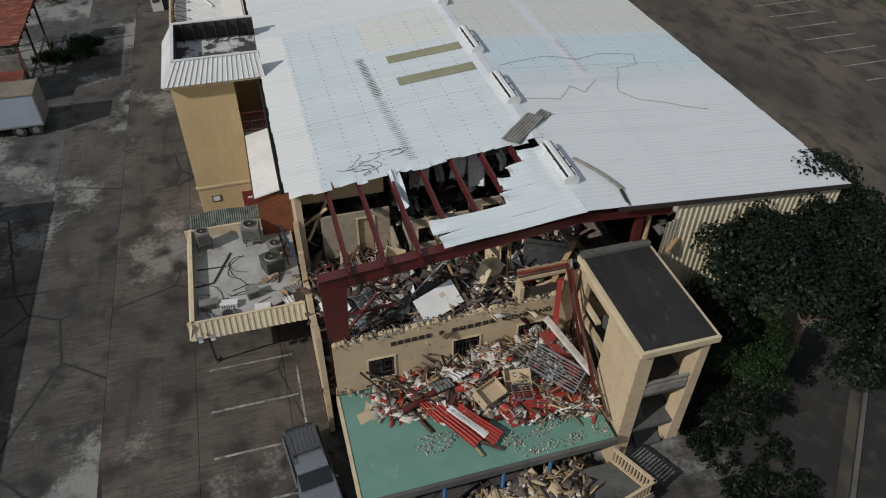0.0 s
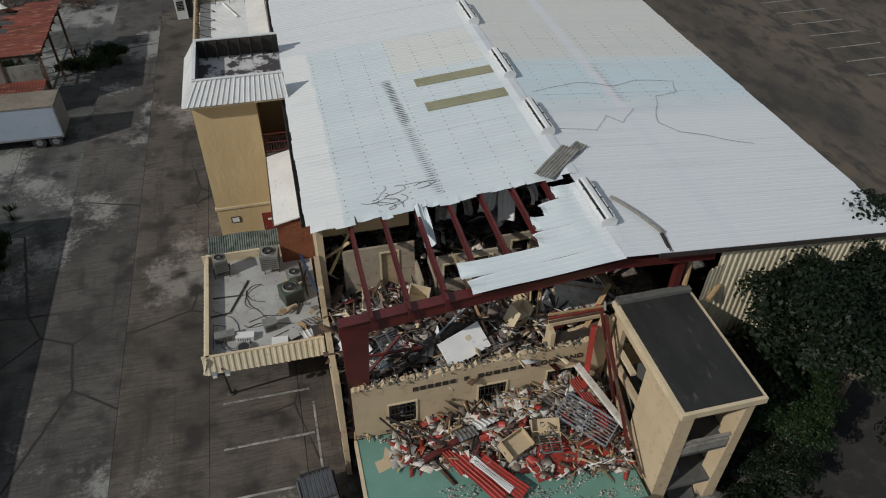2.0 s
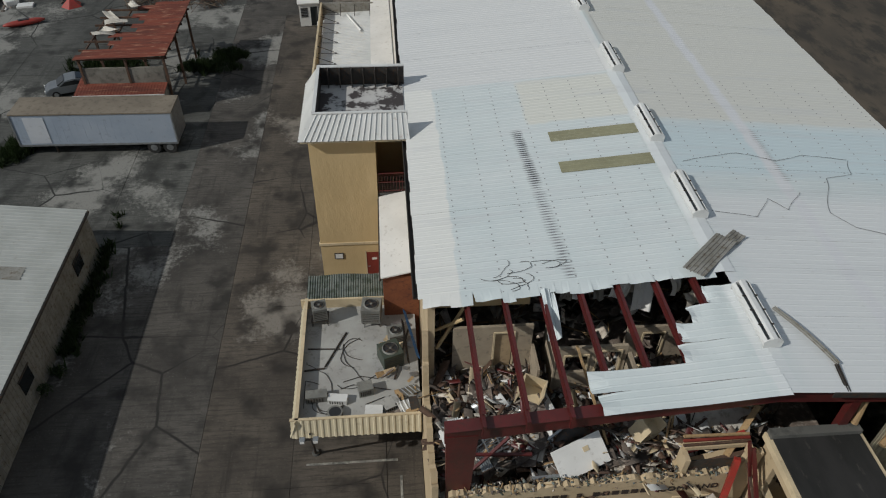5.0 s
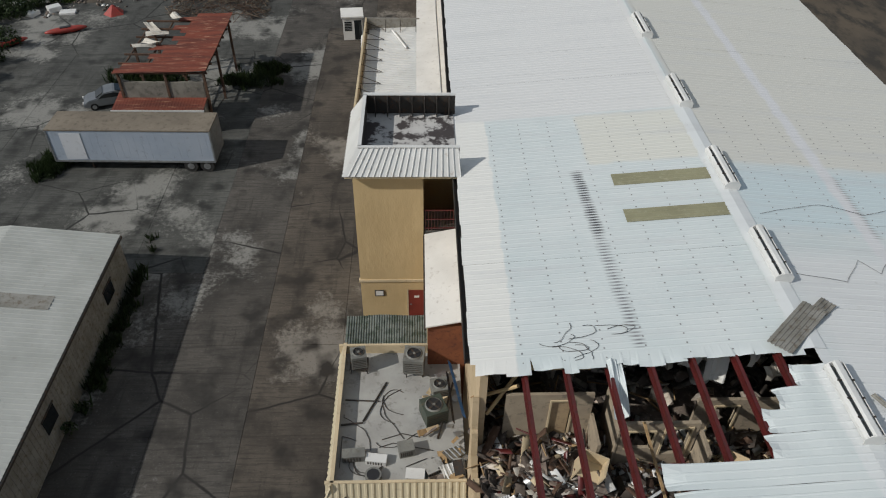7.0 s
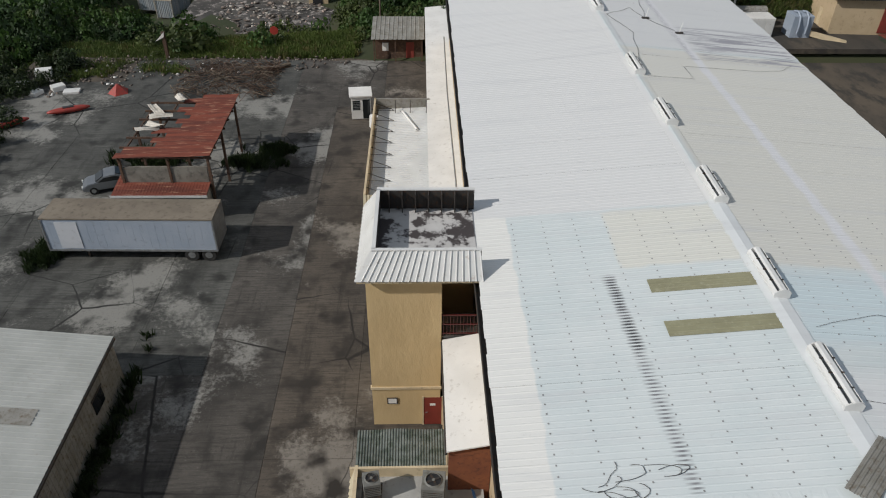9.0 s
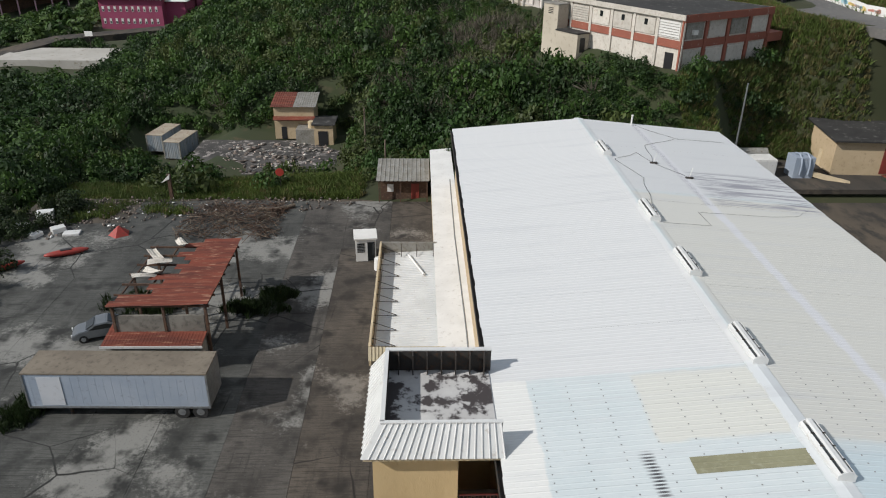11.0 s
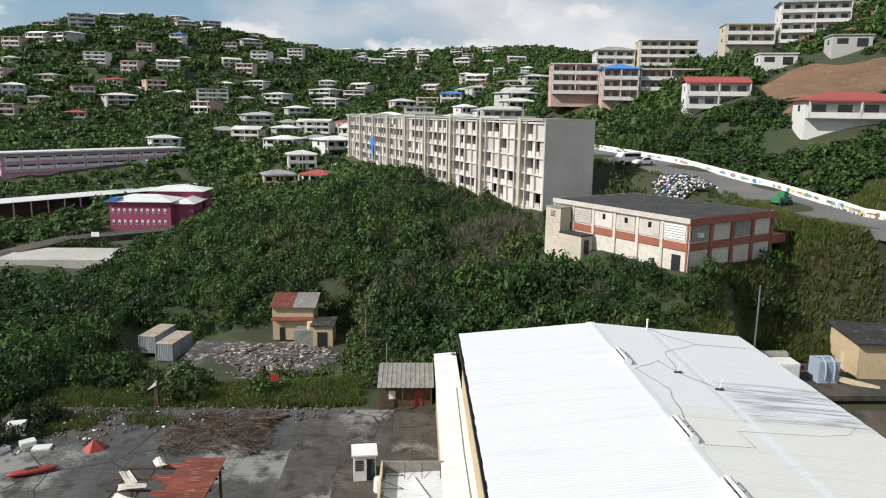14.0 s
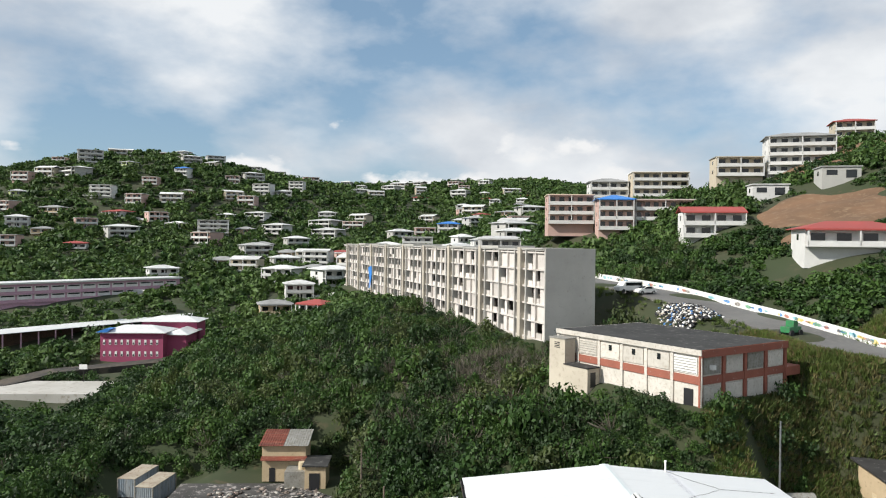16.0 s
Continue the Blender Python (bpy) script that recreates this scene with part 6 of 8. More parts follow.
kpart("roof_slab", bx(7.62, 11.3, 18.6, 24.95, 8.3, 8.62), "trim")
kpart("roof_felt", bx(7.78, 11.14, 18.75, 24.6, 8.62, 8.66), "black_roof", "black weathered roof felt")
kpart("roof_curb", bx(7.7, 11.22, 24.6, 24.95, 8.62, 8.85), "concrete_pale", "pale concrete curb")
kpart("side_wall", bx(7.75, 7.98, 18.85, 21.6, 0, 8.3), "cream")
kpart("side_wall", bx(7.75, 7.98, 23.9, 24.8, 0, 8.3), "cream")
for z0, z1 in ((0, 3.6), (5.3, 5.6), (7.8, 8.3)):
    kpart("side_wall", bx(7.75, 7.98, 21.6, 23.9, z0, z1), "cream")
kpart("side_wall", bx(10.9, 11.13, 19.6, 24.8, 0, 8.3), "cream")
kpart("back_wall", bx(7.98, 10.9, 24.6, 24.8, 0, 8.3), "cream")
kpart("front_column", bx(7.99, 8.45, 18.85, 19.2, 0, 8.3), "cream")
kpart("front_column", prism(B(), [(10.55, 1.2), (11.13, 1.2), (11.13, 8.3), (10.75, 8.3)], "y", 18.85, 19.6), "cream")
for z in (2.7, 5.3):
    kpart("landing", bx(8.0, 10.9, 18.9, 22.5, z - 0.2, z), "concrete_pale")
for z0, z1 in ((5.3, 5.75), (5.95, 6.05)):
    kpart("landing_parapet", bx(8.46, 10.6, 18.88, 19.02, z0, z1), "galv_old", "grey landing parapet")
kpart("beam", bx(7.7, 7.95, 22.4, 23.9, 6.4, 6.55), "trim")
kpart("stair_flight", prism(B(), [(19.4, 2.7), (23.8, 5.3), (23.8, 5.05), (19.4, 2.45)], "x", 8.1, 9.4), "concrete_pale")
kpart("stair_flight", prism(B(), [(19.4, 0.2), (23.8, 2.7), (23.8, 2.45), (19.4, 0.0)], "x", 9.5, 10.8), "concrete_pale")
# cream railing by the block's foot
rail = thing("railing", (7.8, 17.3, 0), "cream slatted concrete railing beside the steps", "railing")
for (ax, ay), (bx2, by2) in (((7.6, 18.6), (8.6, 16.6)), ((8.6, 16.6), (5.9, 15.9))):
    n = 13
    for k in range(n + 1):
        x, y = ax + (bx2 - ax) * k / n - 7.8, ay + (by2 - ay) * k / n - 17.3
        part("baluster", bx(x - 0.04, x + 0.04, y - 0.04, y + 0.04, 1.0, 1.9), "cream", rail)
    for z in (1.0, 1.9):
        d = Vector((bx2 - ax, by2 - ay, 0))
        m = Matrix.Translation(((ax + bx2) / 2 - 7.8, (ay + by2) / 2 - 17.3, z)) @ Matrix.Rotation(math.atan2(d.y, d.x), 4, "Z")
        part("rail", box(B(), -d.length / 2 - 0.06, d.length / 2 + 0.06, -0.07, 0.07, -0.06, 0.06, m=m), "cream", rail)
part("landing", prism(B(), [(-1.9, -1.6), (0.9, -0.9), (-0.1, 1.25), (-1.9, 1.25)], "z", 0, 0.96), "concrete_pale", rail)
rubble("broken blocks and boards on the ground before the terrace", (-0.5, 7.0, 15.6, 18.9), lambda x, y: 0.25 + 0.9 * math.exp(-((x - 4) / 2.4) ** 2), 620,
       {"plaster": (0.4, LUMPS), "cream": (0.12, PLATES), "wood": (0.2, SLIVERS), "dark_debris": (0.3, PLATES)}, 55, 40)
slab("fallen_wall_slab", "cream wall slab fallen before the terrace", (3.6, 17.4, 1.3), (1.6, 0.9, 0.1), (12, 10, 35), "cream", "panel", parts=(("batten", (0, 0, 1.4, 0.06, "wood")),))

# ---- four-wheel-drive by the wall ----
car = thing("parked_car", (-6.15, 21.9, 0), "dusty silver four-wheel-drive with a slatted roof rack", "car", rz=7)
W = 0.9
body = prism(B(), [(-2.35, 0.45), (-2.35, 0.95), (-2.2, 1.05), (-1.0, 1.12), (2.3, 1.12), (2.35, 0.45)], "x", -W, W)
bmesh.ops.bevel(body, geom=body.edges[:], offset=0.07, segments=2, affect="EDGES")
part("body", body, "silver", car, smooth=False)
cab = B()
lo = [(-0.88, -1.0, 1.1), (0.88, -1.0, 1.1), (0.88, 2.25, 1.1), (-0.88, 2.25, 1.1)]
hi = [(-0.72, -0.35, 1.72), (0.72, -0.35, 1.72), (0.74, 2.1, 1.74), (-0.74, 2.1, 1.74)]
v = [cab.verts.new(p) for p in lo + hi]
for f in ((4, 5, 6, 7), (0, 1, 5, 4), (1, 2, 6, 5), (2, 3, 7, 6), (3, 0, 4, 7)):
    cab.faces.new([v[i] for i in f])
bmesh.ops.recalc_face_normals(cab, faces=cab.faces[:])
part("cabin", cab, "silver", car)
part("windscreen", prism(B(), [(-0.97, 1.16), (-0.42, 1.69), (-0.44, 1.71), (-0.99, 1.18)], "x", -0.74, 0.74), "glass_dark", car)
for s in (-1, 1):
    part("side_window", prism(B(), [(-0.75, 1.18), (2.1, 1.18), (2.0, 1.62), (-0.35, 1.62)], "x", s * 0.83 - 0.02, s * 0.83 + 0.03), "glass_dark", car)
    part("door_mirror", box(B(), s * 0.95 - 0.1, s * 0.95 + 0.1, -0.85, -0.73, 1.1, 1.25, bevel=0.03), "steel_dark", car)
    part("headlight", bx(s * 0.68 - 0.15, s * 0.68 + 0.15, -2.38, -2.34, 0.75, 0.92), "white", car)
part("bumper", box(B(), -0.9, 0.9, -2.45, -2.3, 0.42, 0.62, bevel=0.03), "steel_dark", car)
for y in (-1.5, 1.5):
    for s in (-1, 1):
        w = part("wheel", cyl(B(), (s * 0.66, y, 0.36), (s * 0.93, y, 0.36), 0.36, n=20), "rubber", car)
        part("rim", cyl(B(), (s * 0.65, y, 0.36), (s * 0.94, y, 0.36), 0.2, n=14), "galv", w)
rk = part("roof_rack", bx(-0.72, 0.72, 0.55, 0.62, 1.8, 1.86), "steel_dark", car)
part("rack_rail", bx(-0.72, 0.72, 2.05, 2.12, 1.8, 1.86), "steel_dark", rk)
for s in (-1, 1):
    part("rack_rail", bx(s * 0.7 - 0.03, s * 0.7 + 0.03, 0.1, 2.3, 1.8, 1.87), "steel_dark", rk)
for k in range(6):
    x = -0.5 + 0.2 * k
    part("slat", bx(x - 0.03, x + 0.03, 0.6, 2.07, 1.8, 1.83), "steel_dark", rk)

# loose things on the warehouse roof
sheet("loose_roof_sheet", "weathered grey sheets folded over on the white roof", (7.1, 31.5, 11.76), 0.95, 3.0, (0, -2, -47), "galv_old", 6, 0.025)
sheet("loose_roof_sheet", "small grey torn sheet on the white roof", (8.6, 32.6, 11.66), 0.6, 0.8, (3, 5, -50), "galv_old", 4, 0.05)
bm = B()
ribbed(bm, (8.4, 28.4, roof_z(8.4) + 0.08), (1.2, -2.8, -0.1), (0.16, 0.06, 0.03), 2, 0.05, 0.5, 0.01, bend=lambda u, v: 0.12 * math.sin(3 * u), steps=6)
tagged(part("loose_trim", bm, "galv_old"), "long bent ridge trim lying on the white roof", "roof trim")
bm = B()
ribbed(bm, (9.55, 25.65, roof_z(9.5) + 0.08), (-0.1, -1.15, 0.05), (0.16, 0, 0), 2, 0.04, 0.5, 0.01, bend=lambda u, v: -0.15 * u, steps=4)
tagged(part("loose_trim", bm, "steel_dark"), "dark bent trim end hanging over the roof edge", "roof trim")


def roof_wire(pts, r=0.008, label="thin black cable lying loosely on the white roof"):
    out = []
    for (ax, ay), (bx2, by2) in zip(pts, pts[1:]):
        for k in range(8):
            u = k / 8
            x, y = ax + (bx2 - ax) * u, ay + (by2 - ay) * u
            out.append((x + 0.08 * math.sin(3.1 * x + y), y + 0.08 * math.sin(2.3 * y), roof_z(x) + 0.05))
    out.append((*pts[-1], roof_z(pts[-1][0]) + 0.05))
    tagged(tube("cable", out, r, "steel_dark"), label, "cable", "roof cables")


roof_wire([(8.2, 38.4), (11.5, 39.4), (13.5, 38.8), (15.2, 39.5), (17.6, 39.2), (17.0, 38.0), (15.5, 37.6), (14.2, 34.8), (15.0, 33.6), (18.5, 32.2)])
roof_wire([(8.4, 34.6), (10.4, 34.2), (11.4, 35.6), (12.2, 34.9), (13.4, 36.2)])
roof_wire([(8.0, 64.0), (11.5, 64.2), (11.3, 66.4), (17.0, 66.8), (19.0, 67.4), (20.5, 68.6)])
roof_wire([(8.2, 66.6), (9.2, 73.0), (7.9, 77.0), (10.6, 79.5), (11.3, 77.0), (13.2, 74.0)], 0.012)
roof_wire([(11.3, 77.0), (12.0, 82.0), (15.8, 85.0), (12.6, 88.8)], 0.012)
roof_wire([(15.8, 85.0), (20.6, 85.2)], 0.012)
rnd = random.Random(13)
for k in range(9):
    x, y, head = rnd.uniform(-2.0, 0.6), rnd.uniform(31.2, 32.0), rnd.uniform(-0.6, 0.6)
    turn, pts = rnd.uniform(-0.3, 0.3), []
    for _ in range(20):
        pts.append((x, max(30.7, y), roof_z(x) + 0.04))
        head += turn + rnd.uniform(-0.35, 0.35)
        x, y = x + 0.13 * math.cos(head), y + 0.055 * math.sin(head)
    tagged(tube("cable", pts, 0.01, "steel_dark"), "tangled thin black cable on the white roof", "cable", "roof cables")
for x, y in ((11.3, 77.0), (13.3, 73.9)):
    t = thing("antenna_stub", (x, y, roof_z(x)), "small dark antenna foot with a white mast on the roof", "antenna", "roof antennas")
    part("foot", bx(-0.3, 0.3, -0.12, 0.12, 0.02, 0.12), "steel_dark", t)
    part("mast", cyl(B(), (0, 0, 0.1), (0.15, 0, 0.9), 0.025, n=6), "white", t)
t = thing("roof_pipe", (12.6, 88.8, roof_z(12.6)), "white vent pipe at the roof's far end", "vent pipe")
part("pipe", cyl(B(), (0, 0, 0), (0, 0, 0.9), 0.08, n=10), "white", t)
part("cap", cyl(B(), (0, 0, 0.9), (0, 0, 1.0), 0.12, n=10), "white", t)

# ---- road behind, with its painted wall ----
def ribbon(pts, w0, w1, lift, n=8):
    """A strip along pts, from offset w0 to w1 to its right."""
    out = []
    path = []
    for (ax, ay, az), (bx2, by2, bz2) in zip(pts, pts[1:]):
        for k in range(n):
            u = k / n
            path.append(Vector((ax + (bx2 - ax) * u, ay + (by2 - ay) * u, az + (bz2 - az) * u)))
    path.append(Vector(pts[-1]))
    for i, p in enumerate(path):
        d = path[min(i + 2, len(path) - 1)] - path[max(i - 2, 0)]
        side = Vector((d.y, -d.x, 0)).normalized()
        out.append((p + side * w0 + Vector((0, 0, lift)), p + side * w1 + Vector((0, 0, lift))))
    return out


def strip(bm, rows, thick):
    lo = [(bm.verts.new(a - Vector((0, 0, thick))), bm.verts.new(b - Vector((0, 0, thick)))) for a, b in rows]
    hi = [(bm.verts.new(a), bm.verts.new(b)) for a, b in rows]
    for i in range(len(rows) - 1):
        bm.faces.new((hi[i][0], hi[i][1], hi[i + 1][1], hi[i + 1][0]))
        bm.faces.new((lo[i][0], hi[i][0], hi[i + 1][0], lo[i + 1][0]))
        bm.faces.new((hi[i][1], lo[i][1], lo[i + 1][1], hi[i + 1][1]))
    bm.faces.new((lo[0][0], lo[0][1], hi[0][1], hi[0][0]))
    bm.faces.new((lo[-1][0], hi[-1][0], hi[-1][1], lo[-1][1]))
    bmesh.ops.recalc_face_normals(bm, faces=bm.faces[:])
    return bm


road_back = tagged(part("road", strip(B(), ribbon(ROAD, -4.6, 4.6, 0.25), 1.2), "road"), "sun-bleached asphalt road along the hillside", "road", kind="structure")
wall_rows = ribbon(ROAD, 5.0, 5.3, 1.35)
mural = tagged(part("wall_mural", strip(B(), wall_rows, 2.2), "white"), "low white roadside wall painted with coloured pictures", "wall", kind="structure")
rnd = random.Random(60)
tints = [(0.07, 0.2, 0.42), (0.1, 0.3, 0.42), (0.12, 0.26, 0.16), (0.5, 0.38, 0.12), (0.36, 0.16, 0.12), (0.12, 0.22, 0.34), (0.2, 0.18, 0.16), (0.2, 0.38, 0.42)]
for k, c in enumerate(tints):
    M["paint%d" % k] = mat("mural_paint_%d" % k, c, tuple(q * 1.5 for q in c), (0.6, 0.6, 0.58), 1.5, 3.0, 0.7)
for i in range(10, len(wall_rows) - 16):
    a, b = wall_rows[i][0], wall_rows[i + 1][0]
    for _ in range(3):
        if rnd.random() < 0.25:
            continue
        u = rnd.random()
        p = a.lerp(b, u)
        d = (b - a).normalized()
        side = Vector((d.y, -d.x, 0))
        w, h0 = rnd.uniform(0.3, 1.1), rnd.uniform(0.12, 0.42)
        n = 9
        bm = B()
        ring = []
        for s in range(n):
            t = s * math.tau / n
            r = rnd.uniform(0.6, 1.0)
            ring.append(bm.verts.new(p - side * 0.02 + d * (w * r * math.cos(t)) + Vector((0, 0, -0.6 + h0 * r * math.sin(t)))))
        bm.faces.new(ring)
        part("picture", bm, "paint%d" % rnd.randrange(8), mural)


# ---- two-storey school-like block ----
sch = thing("school_building", (22.3, 105.2, 13.2), "two-storey cream and brick-red block with a weathered flat roof", "building", rz=31)
SW, SL, SH = 16.2, 23.0, 6.1
M["band"] = mat("brick_red_band", (0.3, 0.1, 0.065), (0.25, 0.085, 0.055), (0.5, 0.42, 0.35), 0.5, 2.0, 0.85, grime=(0.62, 0.7))
M["panel"] = mat("cream_panel", (0.58, 0.54, 0.48), (0.5, 0.47, 0.41), (0.36, 0.3, 0.24), 0.8, 3.0, 0.8, jitter=0.1)
M["old_roof"] = mat("weathered_felt_roof", (0.022, 0.021, 0.02), (0.036, 0.035, 0.033), (0.14, 0.135, 0.125), 0.25, 1.2, 0.95, grime=(0.56, 0.72))
part("wall", bx(0.1, SW - 0.1, 0.1, SL - 0.1, -6, SH - 0.2), "panel", sch)
part("roof", bx(-0.25, SW + 0.25, -0.25, SL + 0.25, SH - 0.2, SH + 0.05), "panel", sch)
part("roof_felt", bx(0.1, SW - 0.1, 0.1, SL - 0.1, SH + 0.05, SH + 0.09), "old_roof", sch, "dark weathered roof felt")
for x0, x1, y0, y1 in ((0, SW, -0.06, 0.1), (-0.06, 0.1, 0, SL)):
    part("band", bx(x0, x1, y0, y1, 2.3, 3.2), "band", sch, "brick-red band between the storeys")
part("parapet", bx(-0.2, SW + 0.2, -0.32, -0.2, SH - 0.75, SH + 0.12), "band", sch)
part("parapet", bx(-0.32, -0.2, -0.3, SL + 0.2, SH - 0.5, SH + 0.12), "panel", sch)
for k in range(7):
    y = k * SL / 6
    part("pilaster", bx(-0.12, 0.1, y - 0.2, y + 0.2, -1, SH - 0.2), "panel", sch)
    if k < 6:
        w = part("panel", bx(-0.02, 0.1, y + 0.5, y + 3.7, 3.4, 5.3), "white" if k in (0, 5) else "panel", sch)
        if k in (0, 4):
            for j in range(6):
                part("louvre", bx(-0.05, -0.02, y + 0.6, y + 3.6, 3.5 + 0.3 * j, 3.56 + 0.3 * j), "galv_old", w)
        elif k in (1, 2, 3):
            part("window", bx(-0.05, -0.02, y + 1.7, y + 2.2, 4.4, 5.1), "glass_dark", w)
for k in range(5):
    x = k * SW / 4
    part("pilaster", bx(x - 0.25, x + 0.25, -0.12, 0.1, -1, SH - 0.2), "band", sch)
    if k < 4:
        w = part("panel", bx(x + 0.5, x + 3.5, -0.03, 0.1, 3.4, 5.4), "galv_old" if k in (0, 2) else "panel", sch)
        if k == 0:
            part("air_conditioner", bx(x + 1.5, x + 2.2, -0.4, -0.03, 3.9, 4.4), "white", w)
        part("lower_panel", bx(x + 0.5, x + 3.5, -0.03, 0.1, -0.2, 2.0), "panel", sch)
part("door", bx(-0.05, 0.1, 1.0, 2.2, -0.4, 1.7), "dark", sch)
part("balcony", bx(SW - 0.1, SW + 3.0, -0.2, 3.5, 1.9, 3.0), "band", sch)
M["pale_cream"] = mat("faded_cream_render", (0.5, 0.45, 0.36), (0.44, 0.39, 0.31), (0.3, 0.25, 0.2), 0.25, 1.8, 0.9, grime=(0.55, 0.75))
st = thing("stair_turret", (22.3, 105.2, 13.2), "cream turret and low lean-to at the block's end", "building", rz=31)
part("wall", bx(-2.2, -0.35, SL - 3.6, SL - 0.6, -2, 5.2), "pale_cream", st)
part("roof", bx(-2.3, -0.3, SL - 3.7, SL - 0.5, 5.2, 5.35), "galv_old", st)
for k in range(4):
    part("vent_slot", bx(-2.23, -2.2, SL - 2.6, SL - 1.6, 4.0 + 0.22 * k, 4.1 + 0.22 * k), "dark", st)
part("lean_to", bx(-2.4, -0.35, SL - 8.0, SL - 3.65, -2, 2.0), "pale_cream", st)
part("lean_to_roof", bx(-2.5, -0.33, SL - 8.1, SL - 3.65, 2.0, 2.15), "old_roof", st)
part("door", bx(-1.9, -1.0, SL - 8.03, SL - 8.0, -0.4, 1.5), "dark", st)

# ---- long empty apartment block ----
apt = thing("apartment_block", (12.3, 145.0, 14.5), "long gutted five-storey pale apartment block with dark empty windows", "apartment block", rz=17.3)
AW, AL, FL, NF = 9.2, 164.0, 2.95, 5
M["pale_render"] = mat("pale_grey_render", (0.44, 0.425, 0.39), (0.37, 0.355, 0.325), (0.25, 0.235, 0.21), 0.12, 1.5, 0.9, grime=(0.6, 0.8))
M["beige_render"] = mat("beige_render", (0.46, 0.415, 0.34), (0.4, 0.36, 0.3), (0.28, 0.25, 0.2), 0.2, 1.5, 0.9, grime=(0.6, 0.8))
M["infill"] = mat("white_infill", (0.6, 0.56, 0.52), (0.52, 0.48, 0.44), (0.36, 0.31, 0.27), 0.3, 0.8, 0.85, jitter=0.2, grime=(0.6, 0.85))
AH = 15.75
# solid core: the rooms' shade is put into its dark colour, with faded patches
M["inner_wall"] = mat("inner_walls_painted_shade", (0.07, 0.06, 0.05), (0.025, 0.022, 0.02), (0.2, 0.17, 0.14), 0.5, 0.8, 0.9, grime=(0.5, 0.62))
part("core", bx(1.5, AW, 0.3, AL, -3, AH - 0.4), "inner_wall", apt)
part("end_wall", bx(-0.15, AW + 0.1, -0.05, 0.3, -3, AH), "pale_render", apt, "blank pale grey end wall")
part("back_wall", bx(AW, AW + 0.2, 0.3, AL, -3, AH - 0.2), "pale_render", apt)
part("roof", bx(-0.3, AW + 0.2, 0.3, AL + 0.2, AH - 0.4, AH - 0.15), "pale_render", apt)
for k in range(NF + 1):
    z = 0.4 + k * FL
    part("floor_edge", bx(-0.05, 0.9, 0.3, AL, z - 0.28, z), "infill", apt)
part("base_wall", bx(0.0, 0.9, 0.3, AL, -3, 0.12), "beige_render", apt)
rnd = random.Random(19)
y, bay = 0.3, 0
while y < AL - 1.5:
    kind = ("panel", "panel", "fin", "open", "fin2", "open", "fin", "panel", "panel", "fin")[bay % 10]
    step = {"panel": 3.3, "fin": 0.35, "open": 1.5, "fin2": 1.2}[kind]
    if kind in ("fin", "fin2"):
        step_out = 0.55 if kind == "fin2" else 0.35
        part("fin", bx(-step_out, 0.9, y, y + step, -2.5, AH + (0.15 if kind == "fin2" else 0)), "beige_render" if kind == "fin2" else "pale_render", apt)
    else:
        part("mullion", bx(-0.12, 0.3, y, y + 0.2, -2.5, AH - 0.4), "infill", apt)
        for f in range(NF):
            z = 0.4 + f * FL
            if kind == "panel":
                fill = rnd.random()
                lo = z if fill < 0.7 else z + 0.9
                w = y + 0.2 + (step - 0.2) * rnd.choice((0.4, 0.55, 0.7, 1.0))
                part("infill_panel", bx(0.3, 0.45, y + 0.2, w, lo if fill < 0.75 else z, z + FL - 0.28), "infill", apt)
                if w < y + step - 0.1:
                    part("window_frame", bx(0.2, 0.3, w, y + step, z + 0.85, z + 0.95), "galv_old", apt)
                    part("sill_panel", bx(0.15, 0.35, w, y + step, z, z + 0.85), "infill", apt)
            else:
                part("sill_panel", bx(0.3, 0.45, y + 0.2, y + step, z, z + 0.95), "infill", apt)
                part("window_bar", bx(0.3, 0.4, y + 0.8, y + 0.9, z + 0.95, z + FL - 0.28), "infill", apt)
    y += step
    bay += 1
for y0 in range(9):
    part("roof_section", bx(-0.45, AW * 0.8, 0.5 + y0 * 18.2, 9.8 + y0 * 18.2, AH - 0.15, AH + 0.05 + 0.3 * (y0 % 3 == 1)), "pale_render", apt)
bm = B()
ribbed(bm, (-0.7, 118.0, 9.0), (0.1, 0.2, -6.8), (0.0, 3.4, -0.6), 3, 0.05, 0.6, 0.02, bend=lambda u, v: 0.15 * math.sin(6 * u + 4 * v), steps=8)
tagged(part("tarp", bm, "blue_tarp", apt), "bright blue tarpaulin hung over windows")

# ---- magenta school in the valley ----
M["magenta"] = mat("magenta_paint", (0.3, 0.055, 0.12), (0.26, 0.05, 0.1), (0.4, 0.2, 0.24), 0.3, 2.0, 0.8, grime=(0.62, 0.8))
M["mauve"] = mat("faded_mauve_paint", (0.56, 0.34, 0.42), (0.5, 0.31, 0.38), (0.34, 0.25, 0.26), 0.3, 2.0, 0.85)
pk = thing("magenta_building", (-82.5, 215, -0.4), "two-storey magenta building with white windows and pale hipped roofs", "school")
part("wall", bx(-8, 8, 0, 9, -3, 7.4), "magenta", pk)
part("wing", bx(8, 13, 3, 14, -3, 6.6), "magenta", pk)
for z in (1.2, 4.2):
    for k in range(10):
        x = -7 + 1.5 * k
        w = part("window", bx(x - 0.28, x + 0.28, -0.06, 0.02, z, z + 1.3), "white", pk)
        part("pane", bx(x - 0.18, x + 0.18, -0.08, -0.06, z + 0.1, z + 0.6), "glass_dark", w)


